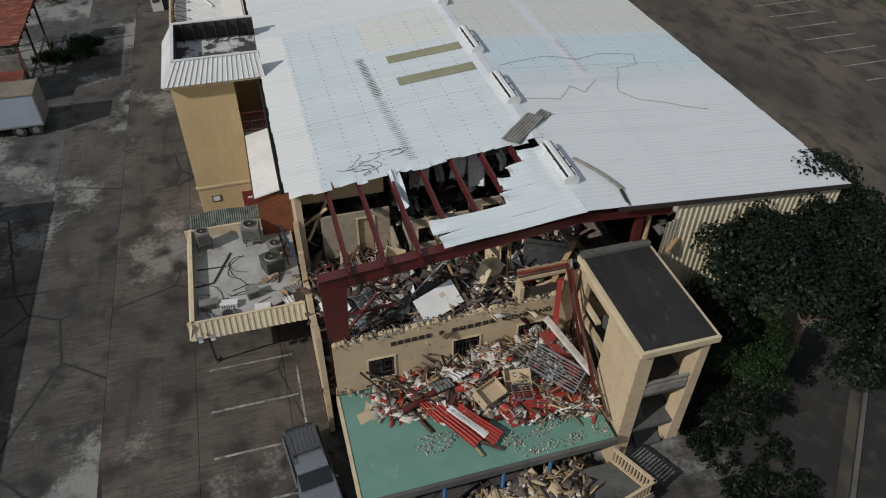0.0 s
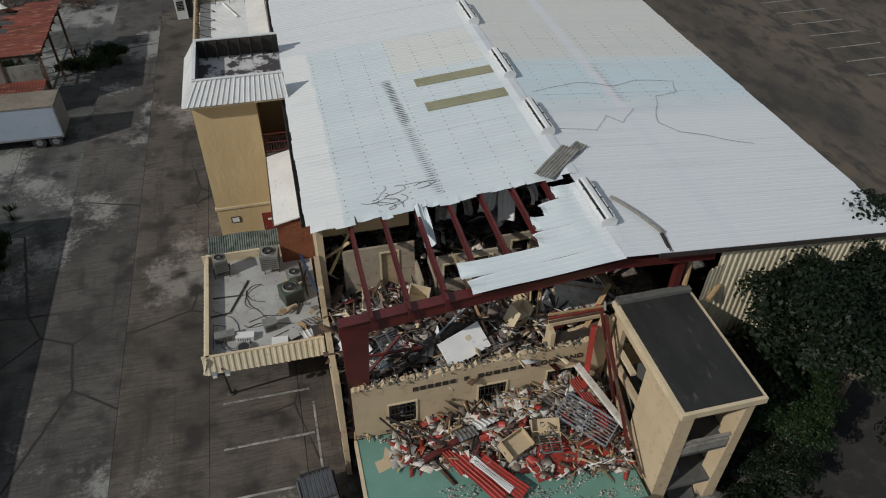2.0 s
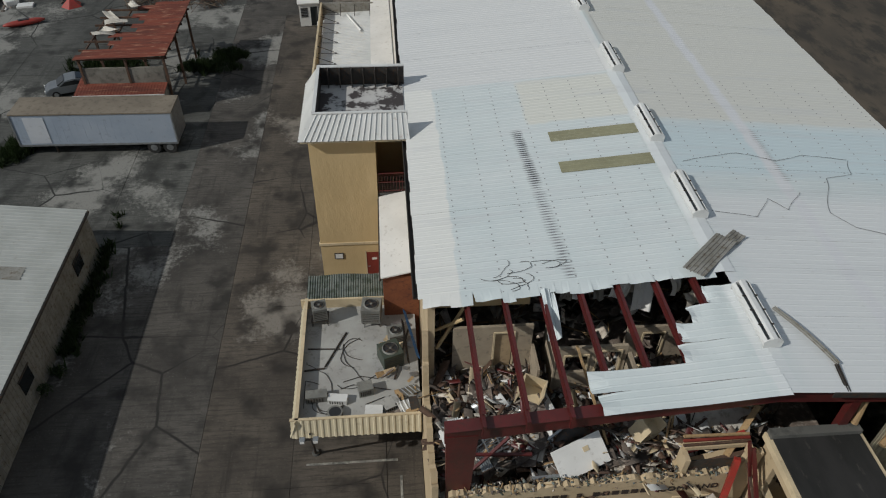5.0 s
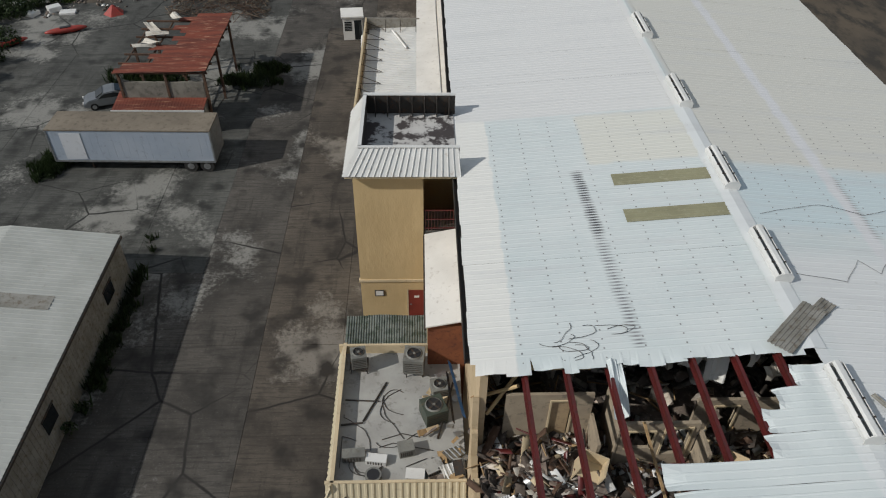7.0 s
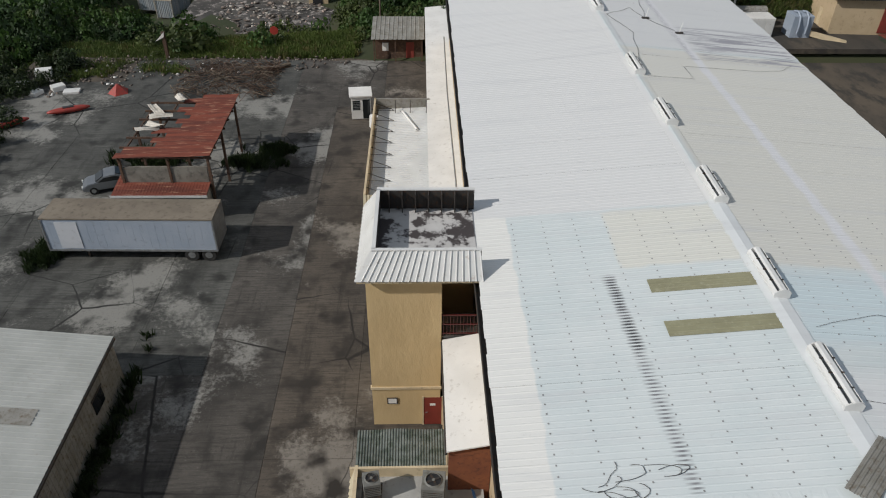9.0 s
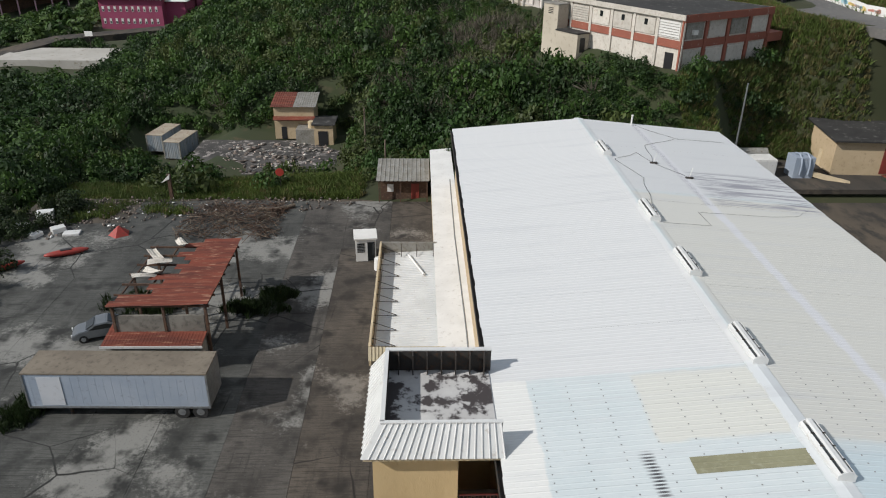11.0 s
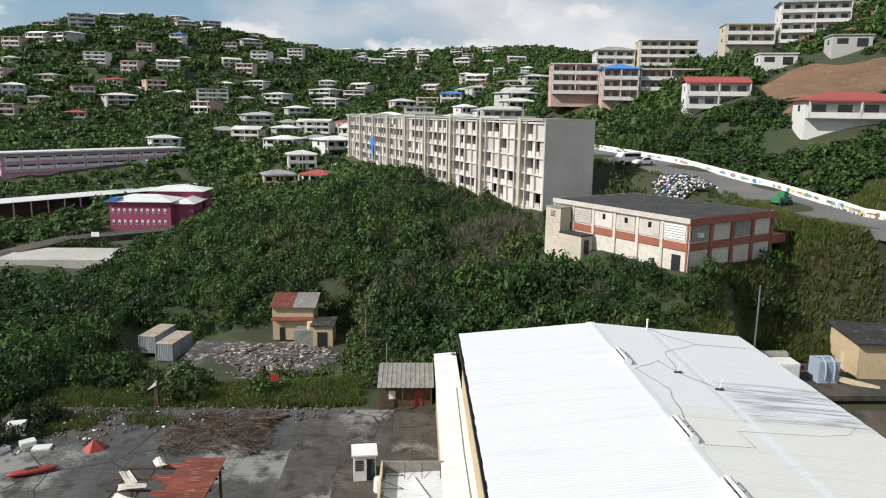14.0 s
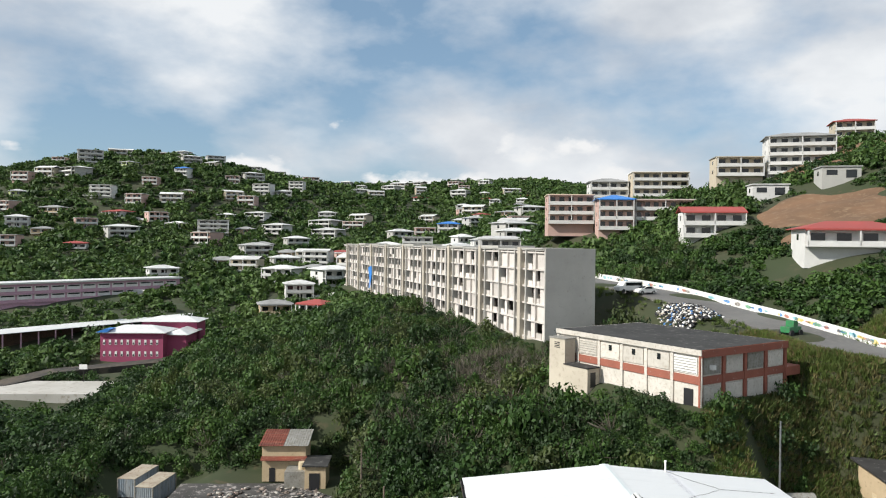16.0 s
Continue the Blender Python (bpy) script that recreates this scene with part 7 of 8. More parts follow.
def hip(bm, x0, x1, y0, y1, z, rise_, over=0.8):
    x0, x1, y0, y1 = x0 - over, x1 + over, y0 - over, y1 + over
    q = min(x1 - x0, y1 - y0) / 2
    if x1 - x0 >= y1 - y0:
        a, b = (x0 + q, (y0 + y1) / 2, z + rise_), (x1 - q, (y0 + y1) / 2, z + rise_)
        fs_ = (((x0, y0, z), (x1, y0, z), b, a), ((x1, y1, z), (x0, y1, z), a, b), ((x0, y1, z), (x0, y0, z), a), ((x1, y0, z), (x1, y1, z), b))
    else:
        a, b = ((x0 + x1) / 2, y0 + q, z + rise_), ((x0 + x1) / 2, y1 - q, z + rise_)
        fs_ = (((x0, y1, z), (x0, y0, z), a, b), ((x1, y0, z), (x1, y1, z), b, a), ((x0, y0, z), (x1, y0, z), a), ((x1, y1, z), (x0, y1, z), b))
    for f in fs_:
        quad(bm, *f)
    quad(bm, (x0, y1, z - 0.15), (x1, y1, z - 0.15), (x1, y0, z - 0.15), (x0, y0, z - 0.15))
    for p, q2 in (((x0, y0), (x1, y0)), ((x1, y0), (x1, y1)), ((x1, y1), (x0, y1)), ((x0, y1), (x0, y0))):
        quad(bm, (*p, z - 0.15), (*q2, z - 0.15), (*q2, z), (*p, z))
    return bm


part("roof", hip(B(), -8, 8, 0, 9, 7.4, 1.5), "white_metal", pk)
part("roof", hip(B(), 8, 13, 3, 14, 6.6, 1.2), "white_metal", pk)
part("upper_roof", hip(B(), -2, 13, 12, 20, 9.0, 1.2), "white_metal", pk)
part("upper_wall", bx(-2, 13, 12, 20, -3, 8.85), "magenta", pk)
part("tarp", prism(B(), [(-8.9, 7.45), (-6.0, 7.45), (-5.0, 8.35), (-6.6, 8.35)], "y", -0.9, 2.5), "blue_tarp", pk)

pk2 = thing("mauve_block", (-134, 312, 7.5), "long two-storey faded mauve block under a white roof", "school", rz=50)
part("wall", bx(-36, 36, 0, 10, -8, 7.0), "mauve", pk2)
part("roof", bx(-37, 37, -1.0, 11, 7.0, 7.6), "white_metal", pk2)
for z in (0.6, 3.6):
    for k in range(12):
        x = -31.9 + 5.8 * k
        w = part("window_band", bx(x - 2.5, x + 2.5, -0.1, 0.02, z + 0.8, z + 2.5), "white", pk2)
        part("pane", bx(x - 2.1, x + 2.1, -0.13, -0.1, z + 1.9, z + 2.4), "glass_dark", w)
    part("gallery", bx(-36, 36, -0.5, 0, z - 0.4, z + 0.6), "mauve", pk2)
wk = thing("covered_walkway", (-105, 252, -2.0), "long covered walkway with a white sheet roof", "walkway", rz=52)
part("roof", prism(B(), [(-3.6, 6.9), (3.6, 7.4), (3.6, 7.55), (-3.6, 7.05)], "x", -42, 42), "white_metal", wk)
for k in range(18):
    part("post", bx(-40 + 4.7 * k - 0.15, -40 + 4.7 * k + 0.15, -3.3, -3.0, -4, 6.9), "mauve", wk)
part("wall", bx(-41, 41, 1.5, 1.8, -4, 6.9), "brown", wk)
M["court_slab"] = mat("pale_court_concrete", (0.46, 0.44, 0.4), (0.38, 0.36, 0.32), (0.25, 0.22, 0.17), 0.12, 0.7, 0.9, grime=(0.55, 0.72))
COURT = max(lands(x, y) for x in (-100, -94, -88, -82, -76) for y in (178, 185, 192)) + 0.15
court = tagged(part("pavement_court", bx(-100, -76, 178, 192, -6, COURT), "court_slab"), "pale concrete ball court in the valley", "pavement", kind="structure")
lane = tagged(part("road_lane", strip(B(), ribbon([(-125, 150, -2.6), (-105, 180, -2.0), (-95, 200, -0.6), (-72, 212, 0.2)], -3, 3, 0.35), 2.0), "dirt_lot"), "dirt lane in the valley", "road", kind="structure")
hoop = thing("basketball_hoop", (-84, 191.5, COURT), "white basketball backboard on a post", "basketball hoop")
part("post", cyl(B(), (0, 0, 0), (0, 0, 3.2), 0.08, n=8), "steel_dark", hoop)
part("backboard", bx(-0.9, 0.9, -0.15, -0.1, 2.8, 3.9), "white", hoop)

# ---- huts and containers behind the yard ----
M["pad"] = mat("littered_old_concrete", (0.075, 0.07, 0.064), (0.036, 0.034, 0.031), (0.3, 0.27, 0.25), 0.25, 1.1, 0.9, grime=(0.53, 0.62))
slab2 = tagged(part("pavement_pad", bx(-41, -20, 111, 126, -4, -2.25), "pad"), "littered concrete pad behind the yard", "pavement", kind="structure")
hut = thing("hut", (-27.3, 128.5, -2.3), "small beige two-level hut with a rusty and white sheet roof", "hut")
part("wall", bx(-3.0, 3.0, -1.6, 3.0, 0, 5.0), "cream", hut)
bm = B()
ribbed(bm, (-3.4, -2.1, 5.05), (0, 5.6, 0.9), (3.4, 0, 0), 10, 0.04, 0.6, 0.01)
part("roof", bm, "rust", hut)
bm = B()
ribbed(bm, (0.02, -2.1, 5.05), (0, 5.6, 0.9), (3.4, 0, 0), 10, 0.04, 0.6, 0.01)
part("roof", bm, "galv_old", hut)
part("awning", prism(B(), [(-2.2, 3.0), (-1.6, 3.4), (-1.6, 3.5), (-2.3, 3.1)], "x", -3.1, 3.2), "rust", hut)
part("door", bx(-2.0, -1.2, -1.65, -1.6, 0, 1.9), "dark", hut)
hut2 = thing("block_hut", (-23.5, 124.6, -2.25), "low grey block hut with a dark doorway", "hut")
part("wall", bx(-3.2, -0.4, -0.6, 2.4, 0, 2.2), "galv_old", hut2)
part("wall", bx(-0.4, 2.4, -1.2, 3.0, 0, 3.1), "cream", hut2)
part("roof", bx(-0.7, 2.7, -1.5, 3.3, 3.1, 3.3), "old_roof", hut2)
part("doorway", bx(0.2, 1.6, -1.26, -1.2, 0, 2.2), "dark", hut2)
part("tank", cyl(B(), (-1.0, 0.6, 2.2), (-1.0, 0.6, 3.2), 0.5, n=14), "trim", hut2)


M["container_roof"] = mat("rust_stained_tan_paint", (0.38, 0.33, 0.25), (0.3, 0.25, 0.19), (0.2, 0.12, 0.07), 0.5, 1.6, 0.8, grime=(0.52, 0.68))
M["container_side"] = mat("streaked_pale_blue_steel", (0.32, 0.34, 0.35), (0.2, 0.24, 0.27), (0.12, 0.09, 0.06), 0.7, 2.5, 0.7, grime=(0.55, 0.7), stretch=(2, 2, 0.3))


def container(at, rz, label):
    t = thing("shipping_container", at, label, "container", "containers", rz=rz)
    part("roof", bx(-1.25, 1.25, -3.1, 3.1, 2.55, 2.62), "container_roof", t, "rust-stained tan roof")
    for s in (-1, 1):
        bm = B()
        ribbed(bm, (s * 1.2, -3.05, 0.1), (0, 0, 2.45), (0, 6.1, 0), 22, 0.04, 0.5, 0.01)
        part("side", bm, "container_side", t)
        bm = B()
        ribbed(bm, (-1.2, s * 3.05, 0.1), (0, 0, 2.45), (2.4, 0, 0), 9, 0.04, 0.5, 0.01)
        part("end", bm, "container_side", t)
    part("floor", bx(-1.22, 1.22, -3.05, 3.05, 0, 0.12), "steel_dark", t)
    for sx in (-1, 1):
        for sy in (-1, 1):
            part("corner_post", bx(sx * 1.22 - 0.08, sx * 1.22 + 0.08, sy * 3.05 - 0.08, sy * 3.05 + 0.08, 0, 2.6), "galv_old", t)
    return t


container((-44.0, 124.8, -3.9), -9, "weathered pale shipping container with blue streaks")
container((-47.6, 128.2, -3.9), -9, "weathered pale shipping container, set further back")
rubble("litter and bricks on the concrete pad", (-36, -21, 111.5, 124), lambda x, y: -2.2, 260, {"plaster": (0.25, ((0.2, 0.9), (0.2, 0.7), (0.03, 0.2))), "dark_debris": (0.4, ((0.3, 1.1), (0.2, 0.7), (0.05, 0.3))), "pink_rubble": (0.2, LUMPS)}, 71, 20)
rubble("pile of dead branches at the yard's edge", (-33, -23, 86, 95), lambda x, y: 0.3 + 0.5 * math.exp(-((x + 28) / 3) ** 2 - ((y - 90) / 2.5) ** 2), 700,
       {"brown": (0.6, ((0.8, 3.2), (0.02, 0.05), (0.02, 0.05))), "bark": (0.3, ((0.6, 2.2), (0.02, 0.07), (0.02, 0.07)))}, 72, 40)
rubble("gravel and litter along the yard's edge", (-46, -16, 86, 97), lambda x, y: 0.03, 900, {"plaster": (0.35, CRUMBS), "dark_debris": (0.5, LUMPS), "white": (0.05, LUMPS)}, 73, 25, lambda x, y: y > 94 - 0.35 * max(0, -25 - x) + 1.5 * math.sin(x))
# logs, boat-like red hulls, white appliances
for a, b, r in (((-25.6, 91.0, 0.2), (-23.8, 92.0, 0.22), 0.22), ((-24.2, 93.0, 0.25), (-22.2, 94.4, 0.25), 0.24), ((-26.0, 93.5, 0.2), (-24.4, 93.2, 0.2), 0.2)):
    tagged(part("log", cyl(B(), a, b, r, r * 0.85, 12), "bark"), "grey cut log lying at the yard's edge", "log", "logs")
for x, y, rz in ((-42.0, 82.6, 25), (-46.5, 79.5, 40)):
    t = thing("kayak", (x, y, 0), "red plastic kayak lying on the rubble", "boat", "kayaks", rz=rz)
    bm = B()
    bmesh.ops.create_uvsphere(bm, u_segments=18, v_segments=10, radius=1)
    bm.transform(Matrix.Translation((0, 0, 0.3)) @ Matrix.Diagonal((2.0, 0.42, 0.3, 1)))
    part("hull", bm, "red_sheet", t, smooth=True)
    part("cockpit", bx(-0.5, 0.5, -0.2, 0.2, 0.55, 0.62), "dark", t)
t = thing("red_tarp_heap", (-38.8, 87.3, 0), "red tarpaulin draped over a small heap", "tarpaulin")
part("cover", cyl(B(), (0, 0, 0), (0, 0, 0.9), 1.1, 0.1, 5), "red_sheet", t)
for k, (x, y, w, h, rz) in enumerate(((-47.5, 90.5, 1.6, 1.5, 15), (-45.2, 88.0, 1.3, 0.8, 40), (-49.2, 88.5, 1.5, 0.9, -20), (-47.0, 86.8, 1.2, 0.7, 70), (-43.6, 87.4, 1.6, 0.5, 10))):
    t = thing("junked_appliance", (x, y, -0.3), "dented white metal appliance dumped in the grass", "appliance", "dumped appliances", rz=rz)
    part("body", box(B(), -w / 2, w / 2, -0.5, 0.5, 0, h, bevel=0.05), "white_metal", t)
    part("door", bx(-w / 2 + 0.05, w / 2 - 0.05, -0.53, -0.5, 0.05, h - 0.05), "white", t)
t = thing("sign_post", (-24.8, 100.5, -0.3), "leaning red round sign on a thin post", "sign")
part("post", cyl(B(), (0, 0, 0), (0, 0, 2.2), 0.04, n=6), "steel_dark", t)
part("disc", cyl(B(), (0, -0.04, 2.2), (0, 0.0, 2.2), 0.5, n=16), "red_sheet", t)
t = thing("broken_post", (-36.5, 97.0, -0.5), "dark broken post with a torn white sheet", "post")
part("post", bx(-0.18, 0.18, -0.18, 0.18, 0, 3.4), "brown", t)
part("torn_sheet", prism(B(), [(-0.9, 2.4), (0.2, 3.5), (0.1, 2.9)], "y", -0.25, -0.2), "white", t)
for x, y, z, h in ((-15.5, 112, 0, 6.5), (-12.5, 104, -0.2, 5.0)):
    tagged(part("utility_pole", cyl(B(), (x, y, z), (x, y, z + h), 0.13, 0.1, 8), "bark"), "grey wooden pole among the bushes", "pole", "poles")

# small silver car by the sheds
def small_car(at, rz, material, label, group=""):
    c = thing("parked_car", at, label, "car", group, rz=rz)
    prof = [(-2.0, 0.3), (-2.05, 0.6), (-1.6, 0.9), (-0.9, 1.0), (-0.3, 1.4), (0.5, 1.48), (1.2, 1.25), (1.8, 0.85), (2.02, 0.6), (2.0, 0.3)]
    b = prism(B(), prof, "y", -0.8, 0.8)
    bmesh.ops.bevel(b, geom=[e for e in b.edges], offset=0.06, segments=2, affect="EDGES")
    part("body", b, material, c)
    for s in (-1, 1):
        part("side_window", prism(B(), [(-0.8, 1.0), (-0.3, 1.33), (0.5, 1.38), (1.1, 1.15), (0.9, 0.98)], "y", s * 0.79, s * 0.815), "glass_dark", c)
        part("headlight", bx(-2.08, -2.0, s * 0.55 - 0.12, s * 0.55 + 0.12, 0.58, 0.72), "white", c)
        for x in (-1.25, 1.25):
            w = part("wheel", cyl(B(), (x, s * 0.62, 0.32), (x, s * 0.84, 0.32), 0.32, n=18), "rubber", c)
            part("rim", cyl(B(), (x, s * 0.61, 0.32), (x, s * 0.85, 0.32), 0.18, n=12), "galv", w)
    part("windscreen", prism(B(), [(-0.97, 1.02), (-0.36, 1.4), (-0.38, 1.43), (-1.0, 1.05)], "y", -0.62, 0.62), "glass_dark", c)
    part("rear_window", prism(B(), [(0.62, 1.48), (1.2, 1.28), (1.22, 1.31), (0.64, 1.51)], "y", -0.6, 0.6), "glass_dark", c)
    return c


small_car((-33.2, 68.6, 0), 20, "silver", "round silver hatchback parked beside the rusty shed")
for k, (x, y, rz) in enumerate(((29.7, 157.0, 105), (29.0, 158.6, 20), (27.4, 162.0, 20))):
    if k == 0:
        v = thing("van", (x, y, lands(x, y) + 0.25), "white passenger van parked by the road", "van", rz=20)
        b = prism(B(), [(-2.6, 0.4), (-2.6, 1.1), (-1.9, 1.25), (-1.3, 2.05), (2.5, 2.1), (2.6, 0.4)], "y", -0.95, 0.95)
        bmesh.ops.bevel(b, geom=b.edges[:], offset=0.08, segments=2, affect="EDGES")
        part("body", b, "white", v)
        for s in (-1, 1):
            part("side_window", bx(-1.2, 2.3, s * 0.96 - 0.01, s * 0.96 + 0.01, 1.3, 1.85), "glass_dark", v)
            for xx_ in (-1.7, 1.7):
                part("wheel", cyl(B(), (xx_, s * 0.75, 0.36), (xx_, s * 0.98, 0.36), 0.36, n=14), "rubber", v)
    else:
        small_car((x + 3.4, y - 3.0, lands(x + 3.4, y - 3.0) + 0.25), rz, "white", "white car parked by the road", "roadside cars")
BAGS = ((0.2, 0.6), (0.2, 0.45), (0.12, 0.35))
rubble("pile of white and dark rubbish bags by the road", (30.5, 38, 135, 145), lambda x, y: lands(x, y) + 0.2 + 0.9 * math.exp(-((x - 34.3) / 2.6) ** 2 - ((y - 140) / 3.4) ** 2), 1300,
       {"white": (0.18, BAGS), "dark": (0.62, BAGS), "debris": (0.14, BAGS), "blue": (0.06, BAGS)}, 81, 40)
t = thing("skip_loader", (42.5, 124.0, lands(42.5, 124) + 0.25), "green wheeled machine standing on the road", "machine", rz=30)
M["machine_green"] = mat("machine_green", (0.03, 0.2, 0.07), None, (0.1, 0.1, 0.06), 1.0, 5.0, 0.5)
part("body", box(B(), -1.4, 1.4, -0.7, 0.7, 0.5, 1.3, bevel=0.08), "machine_green", t)
part("cab", box(B(), -0.3, 0.7, -0.6, 0.6, 1.3, 2.1, bevel=0.06), "machine_green", t)
for x in (-1, 1):
    for s in (-1, 1):
        part("wheel", cyl(B(), (x, s * 0.6, 0.45), (x, s * 0.9, 0.45), 0.45, n=16), "rubber", t)

# ---- plant and yellow house beside the warehouse's far end ----
part("ground_shoulder", bx(27.5, 53, 96.0, 106.2, 1.0, 1.56), "dirt_lot", lot)
yh = thing("yellow_house", (46.3, 104.0, 1.5), "small yellow block house with a dark flat roof", "house", rz=-4)
part("wall", bx(-4.6, 5.0, -3.2, 3.4, -2, 4.3), "cream", yh)
part("roof", prism(B(), [(-3.9, 4.3), (4.1, 4.9), (4.1, 5.1), (-3.9, 4.5)], "x", -5.2, 5.6), "old_roof", yh)
part("door", bx(1.2, 3.2, -3.26, -3.2, 0.3, 3.6), "door_red", yh)
part("side_door", bx(-4.66, -4.6, -0.4, 0.5, 0.2, 2.2), "trim", yh)
dump = thing("waste_skip", (48.8, 98.6, 0.6), "dark green and rust waste skip", "skip", rz=8)
part("tub", prism(B(), [(-1.6, 0.1), (1.6, 0.1), (2.0, 1.5), (-2.0, 1.5)], "y", -0.9, 0.9), "ac_green", dump)
part("rim", bx(-2.05, 2.05, -0.95, 0.95, 1.5, 1.58), "rust", dump)
tk = thing("generator_set", (33.5, 101.0, 1.5), "row of white cabinets with a horizontal grey tank", "generator")
part("cabinet", box(B(), -3.6, 0.6, -1.2, 1.2, 0, 2.3, bevel=0.04), "white", tk)
for k in range(4):
    part("cabinet_door", bx(-3.4 + k, -2.5 + k, -1.23, -1.2, 0.2, 2.1), "white_metal", tk)
t = thing("cooling_unit", (37.4, 100.8, 1.5), "blue-white metal cooling unit with curved ducts", "cooling unit")
part("box", box(B(), -1.2, 1.2, -1.1, 1.1, 0, 2.6, bevel=0.04), "trailer_side", t)
for s in (-0.5, 0.5):
    tube("bent_duct", [(s, -1.3, 0.6), (s, -1.35, 1.6), (s, -1.1, 2.5), (s, -0.3, 2.9), (s, 0.6, 2.7)], 0.12, "trailer_side", t)
t = thing("storage_tank", (32.6, 104.0, 2.3), "horizontal grey steel tank on saddles", "tank")
part("barrel", cyl(B(), (-2.0, 0, 1.0), (2.0, 0, 1.0), 0.65, n=20), "galv_old", t)
for x in (-1.2, 1.2):
    part("saddle", bx(x - 0.12, x + 0.12, -0.6, 0.6, -0.8, 0.6), "concrete_pale", t)
tagged(part("utility_pole", cyl(B(), (29.2, 101.0, 3), (29.2, 101.0, 12.6), 0.12, 0.1, 8), "galv"), "grey service mast beside the warehouse", "pole", "poles")
tagged(part("timber_beam", bx(-2.2, 2.2, -0.3, 0.3, 0.2, 0.7, m=pose(40.4, 99.2, 1.3, 0, 8, -25)), "trim"), "cream beam lying on the ground", "beam")

# ---- foliage ----
def clump_template(rng, lobes, quads, leaf, flat=0.75, spread=0.62, lobe_r=0.45):
    """A unit crown: leaf sprays on several lobes, open between them."""
    cen = rng.normal(size=(lobes, 3))
    cen /= np.linalg.norm(cen, axis=1)[:, None]
    cen *= spread * rng.uniform(0.5, 1.0, (lobes, 1))
    cen[:, 2] = np.abs(cen[:, 2]) * flat + 0.25
    rad = lobe_r * rng.uniform(0.7, 1.2, lobes)
    k = rng.integers(0, lobes, quads)
    d = rng.normal(size=(quads, 3))
    d /= np.linalg.norm(d, axis=1)[:, None]
    d[:, 2] = np.where(d[:, 2] < -0.3, -d[:, 2], d[:, 2])
    p = cen[k] + d * (rad[k] * rng.uniform(0.65, 1.08, quads))[:, None]
    nrm = d * 0.75 + rng.normal(size=(quads, 3)) * 0.45 + np.array([0, 0, 0.25])
    nrm /= np.linalg.norm(nrm, axis=1)[:, None]
    a = np.cross(nrm, rng.normal(size=(quads, 3)))
    a /= np.linalg.norm(a, axis=1)[:, None]
    b = np.cross(nrm, a)
    s = leaf * rng.uniform(0.6, 1.3, (quads, 1))
    return np.stack([p - a * s, p - b * s * 0.55 + nrm * s * 0.12, p + a * s, p + b * s * 0.55 + nrm * s * 0.12], 1)


def grow(name, label, category, templates, places, material, seed):
    """Joins many crowns, each at (x, y, z, radius, height), into one mesh."""
    rng = np.random.default_rng(seed)
    out = []
    for x, y, z, r, h in places:
        t = templates[rng.integers(len(templates))]
        a = rng.uniform(0, math.tau)
        c, s = math.cos(a), math.sin(a)
        q = t.reshape(-1, 3)
        out.append(np.stack([(q[:, 0] * c - q[:, 1] * s) * r + x, (q[:, 0] * s + q[:, 1] * c) * r + y, q[:, 2] * h + z], 1))
    v = np.concatenate(out)
    ob = from_arrays(name, v, np.arange(len(v)).reshape(-1, 4), material)
    return tagged(ob, label, category, kind="stuff")


RG = np.random.default_rng(7)
bushes = [clump_template(RG, 11, 210, 0.112, 0.85) for _ in range(6)]
medium = [clump_template(RG, 7, 110, 0.18) for _ in range(5)]
fars = [clump_template(RG, 6, 60, 0.26) for _ in range(5)]
nearer = [clump_template(RG, 7, 92, 0.2) for _ in range(5)]
twigs = []
for _ in range(4):
    d = RG.normal(size=(60, 3))
    d[:, 2] = np.abs(d[:, 2]) + 0.35
    d /= np.linalg.norm(d, axis=1)[:, None]
    p0 = d * RG.uniform(0.05, 0.5, (60, 1))
    p1 = d * RG.uniform(0.75, 1.1, (60, 1)) + RG.normal(size=(60, 3)) * 0.12
    w = np.cross(d, RG.normal(size=(60, 3)))
    w /= np.linalg.norm(w, axis=1)[:, None]
    twigs.append(np.stack([p0 - w * 0.02, p0 + w * 0.02, p1 + w * 0.008, p1 - w * 0.008], 1))


def in_pad(x, y, margin=0.8):
    for (ox, oy), turn, w, l, _ in PADS:
        c, q = math.cos(radians(turn)), math.sin(radians(turn))
        u, v = (x - ox) * c + (y - oy) * q, -(x - ox) * q + (y - oy) * c
        if -margin - 1.2 < u < w + margin and -margin < v < l + margin:
            return True
        if w > 15 and -4.5 < u < 0.5 and l - 10 < v < l + 1:
            return True
    return False


def clear(x, y):
    """Where bushes may stand."""
    if -50 < x < 62 and y < 97.5 and y > -60:
        return False
    if in_pad(x, y) or road_gap(x, y) < 5.2:
        return False
    if (-41.5 < x < -19.5 and 110.4 < y < 126.4) or (-31.6 < x < -20.2 and 126 < y < 132.6) or (-49.6 < x < -42.2 and 121 < y < 132):
        return False
    if -15 < x < -4 and y < 102.5:
        return False
    if 28 < x < 53 and 88 < y < 106.5 or (-103 < x < -73 and 164 < y < 194):
        return False
    if (-94 < x < -68 and 196 < y < 237) or (-130 < x < -90 and y < 210 and abs(x + 100 + (195 - y) * 0.6) < 5):
        return False
    for ox, oy, turn, w0, w1, v0, v1 in ((-134, 312, 50, -38, 38, -16, 12), (-105, 252, 52, -43, 43, -8, 3.5)):
        c, q = math.cos(radians(turn)), math.sin(radians(turn))
        u, v = (x - ox) * c + (y - oy) * q, -(x - ox) * q + (y - oy) * c
        if w0 < u < w1 and v0 < v < v1:
            return False
    return True


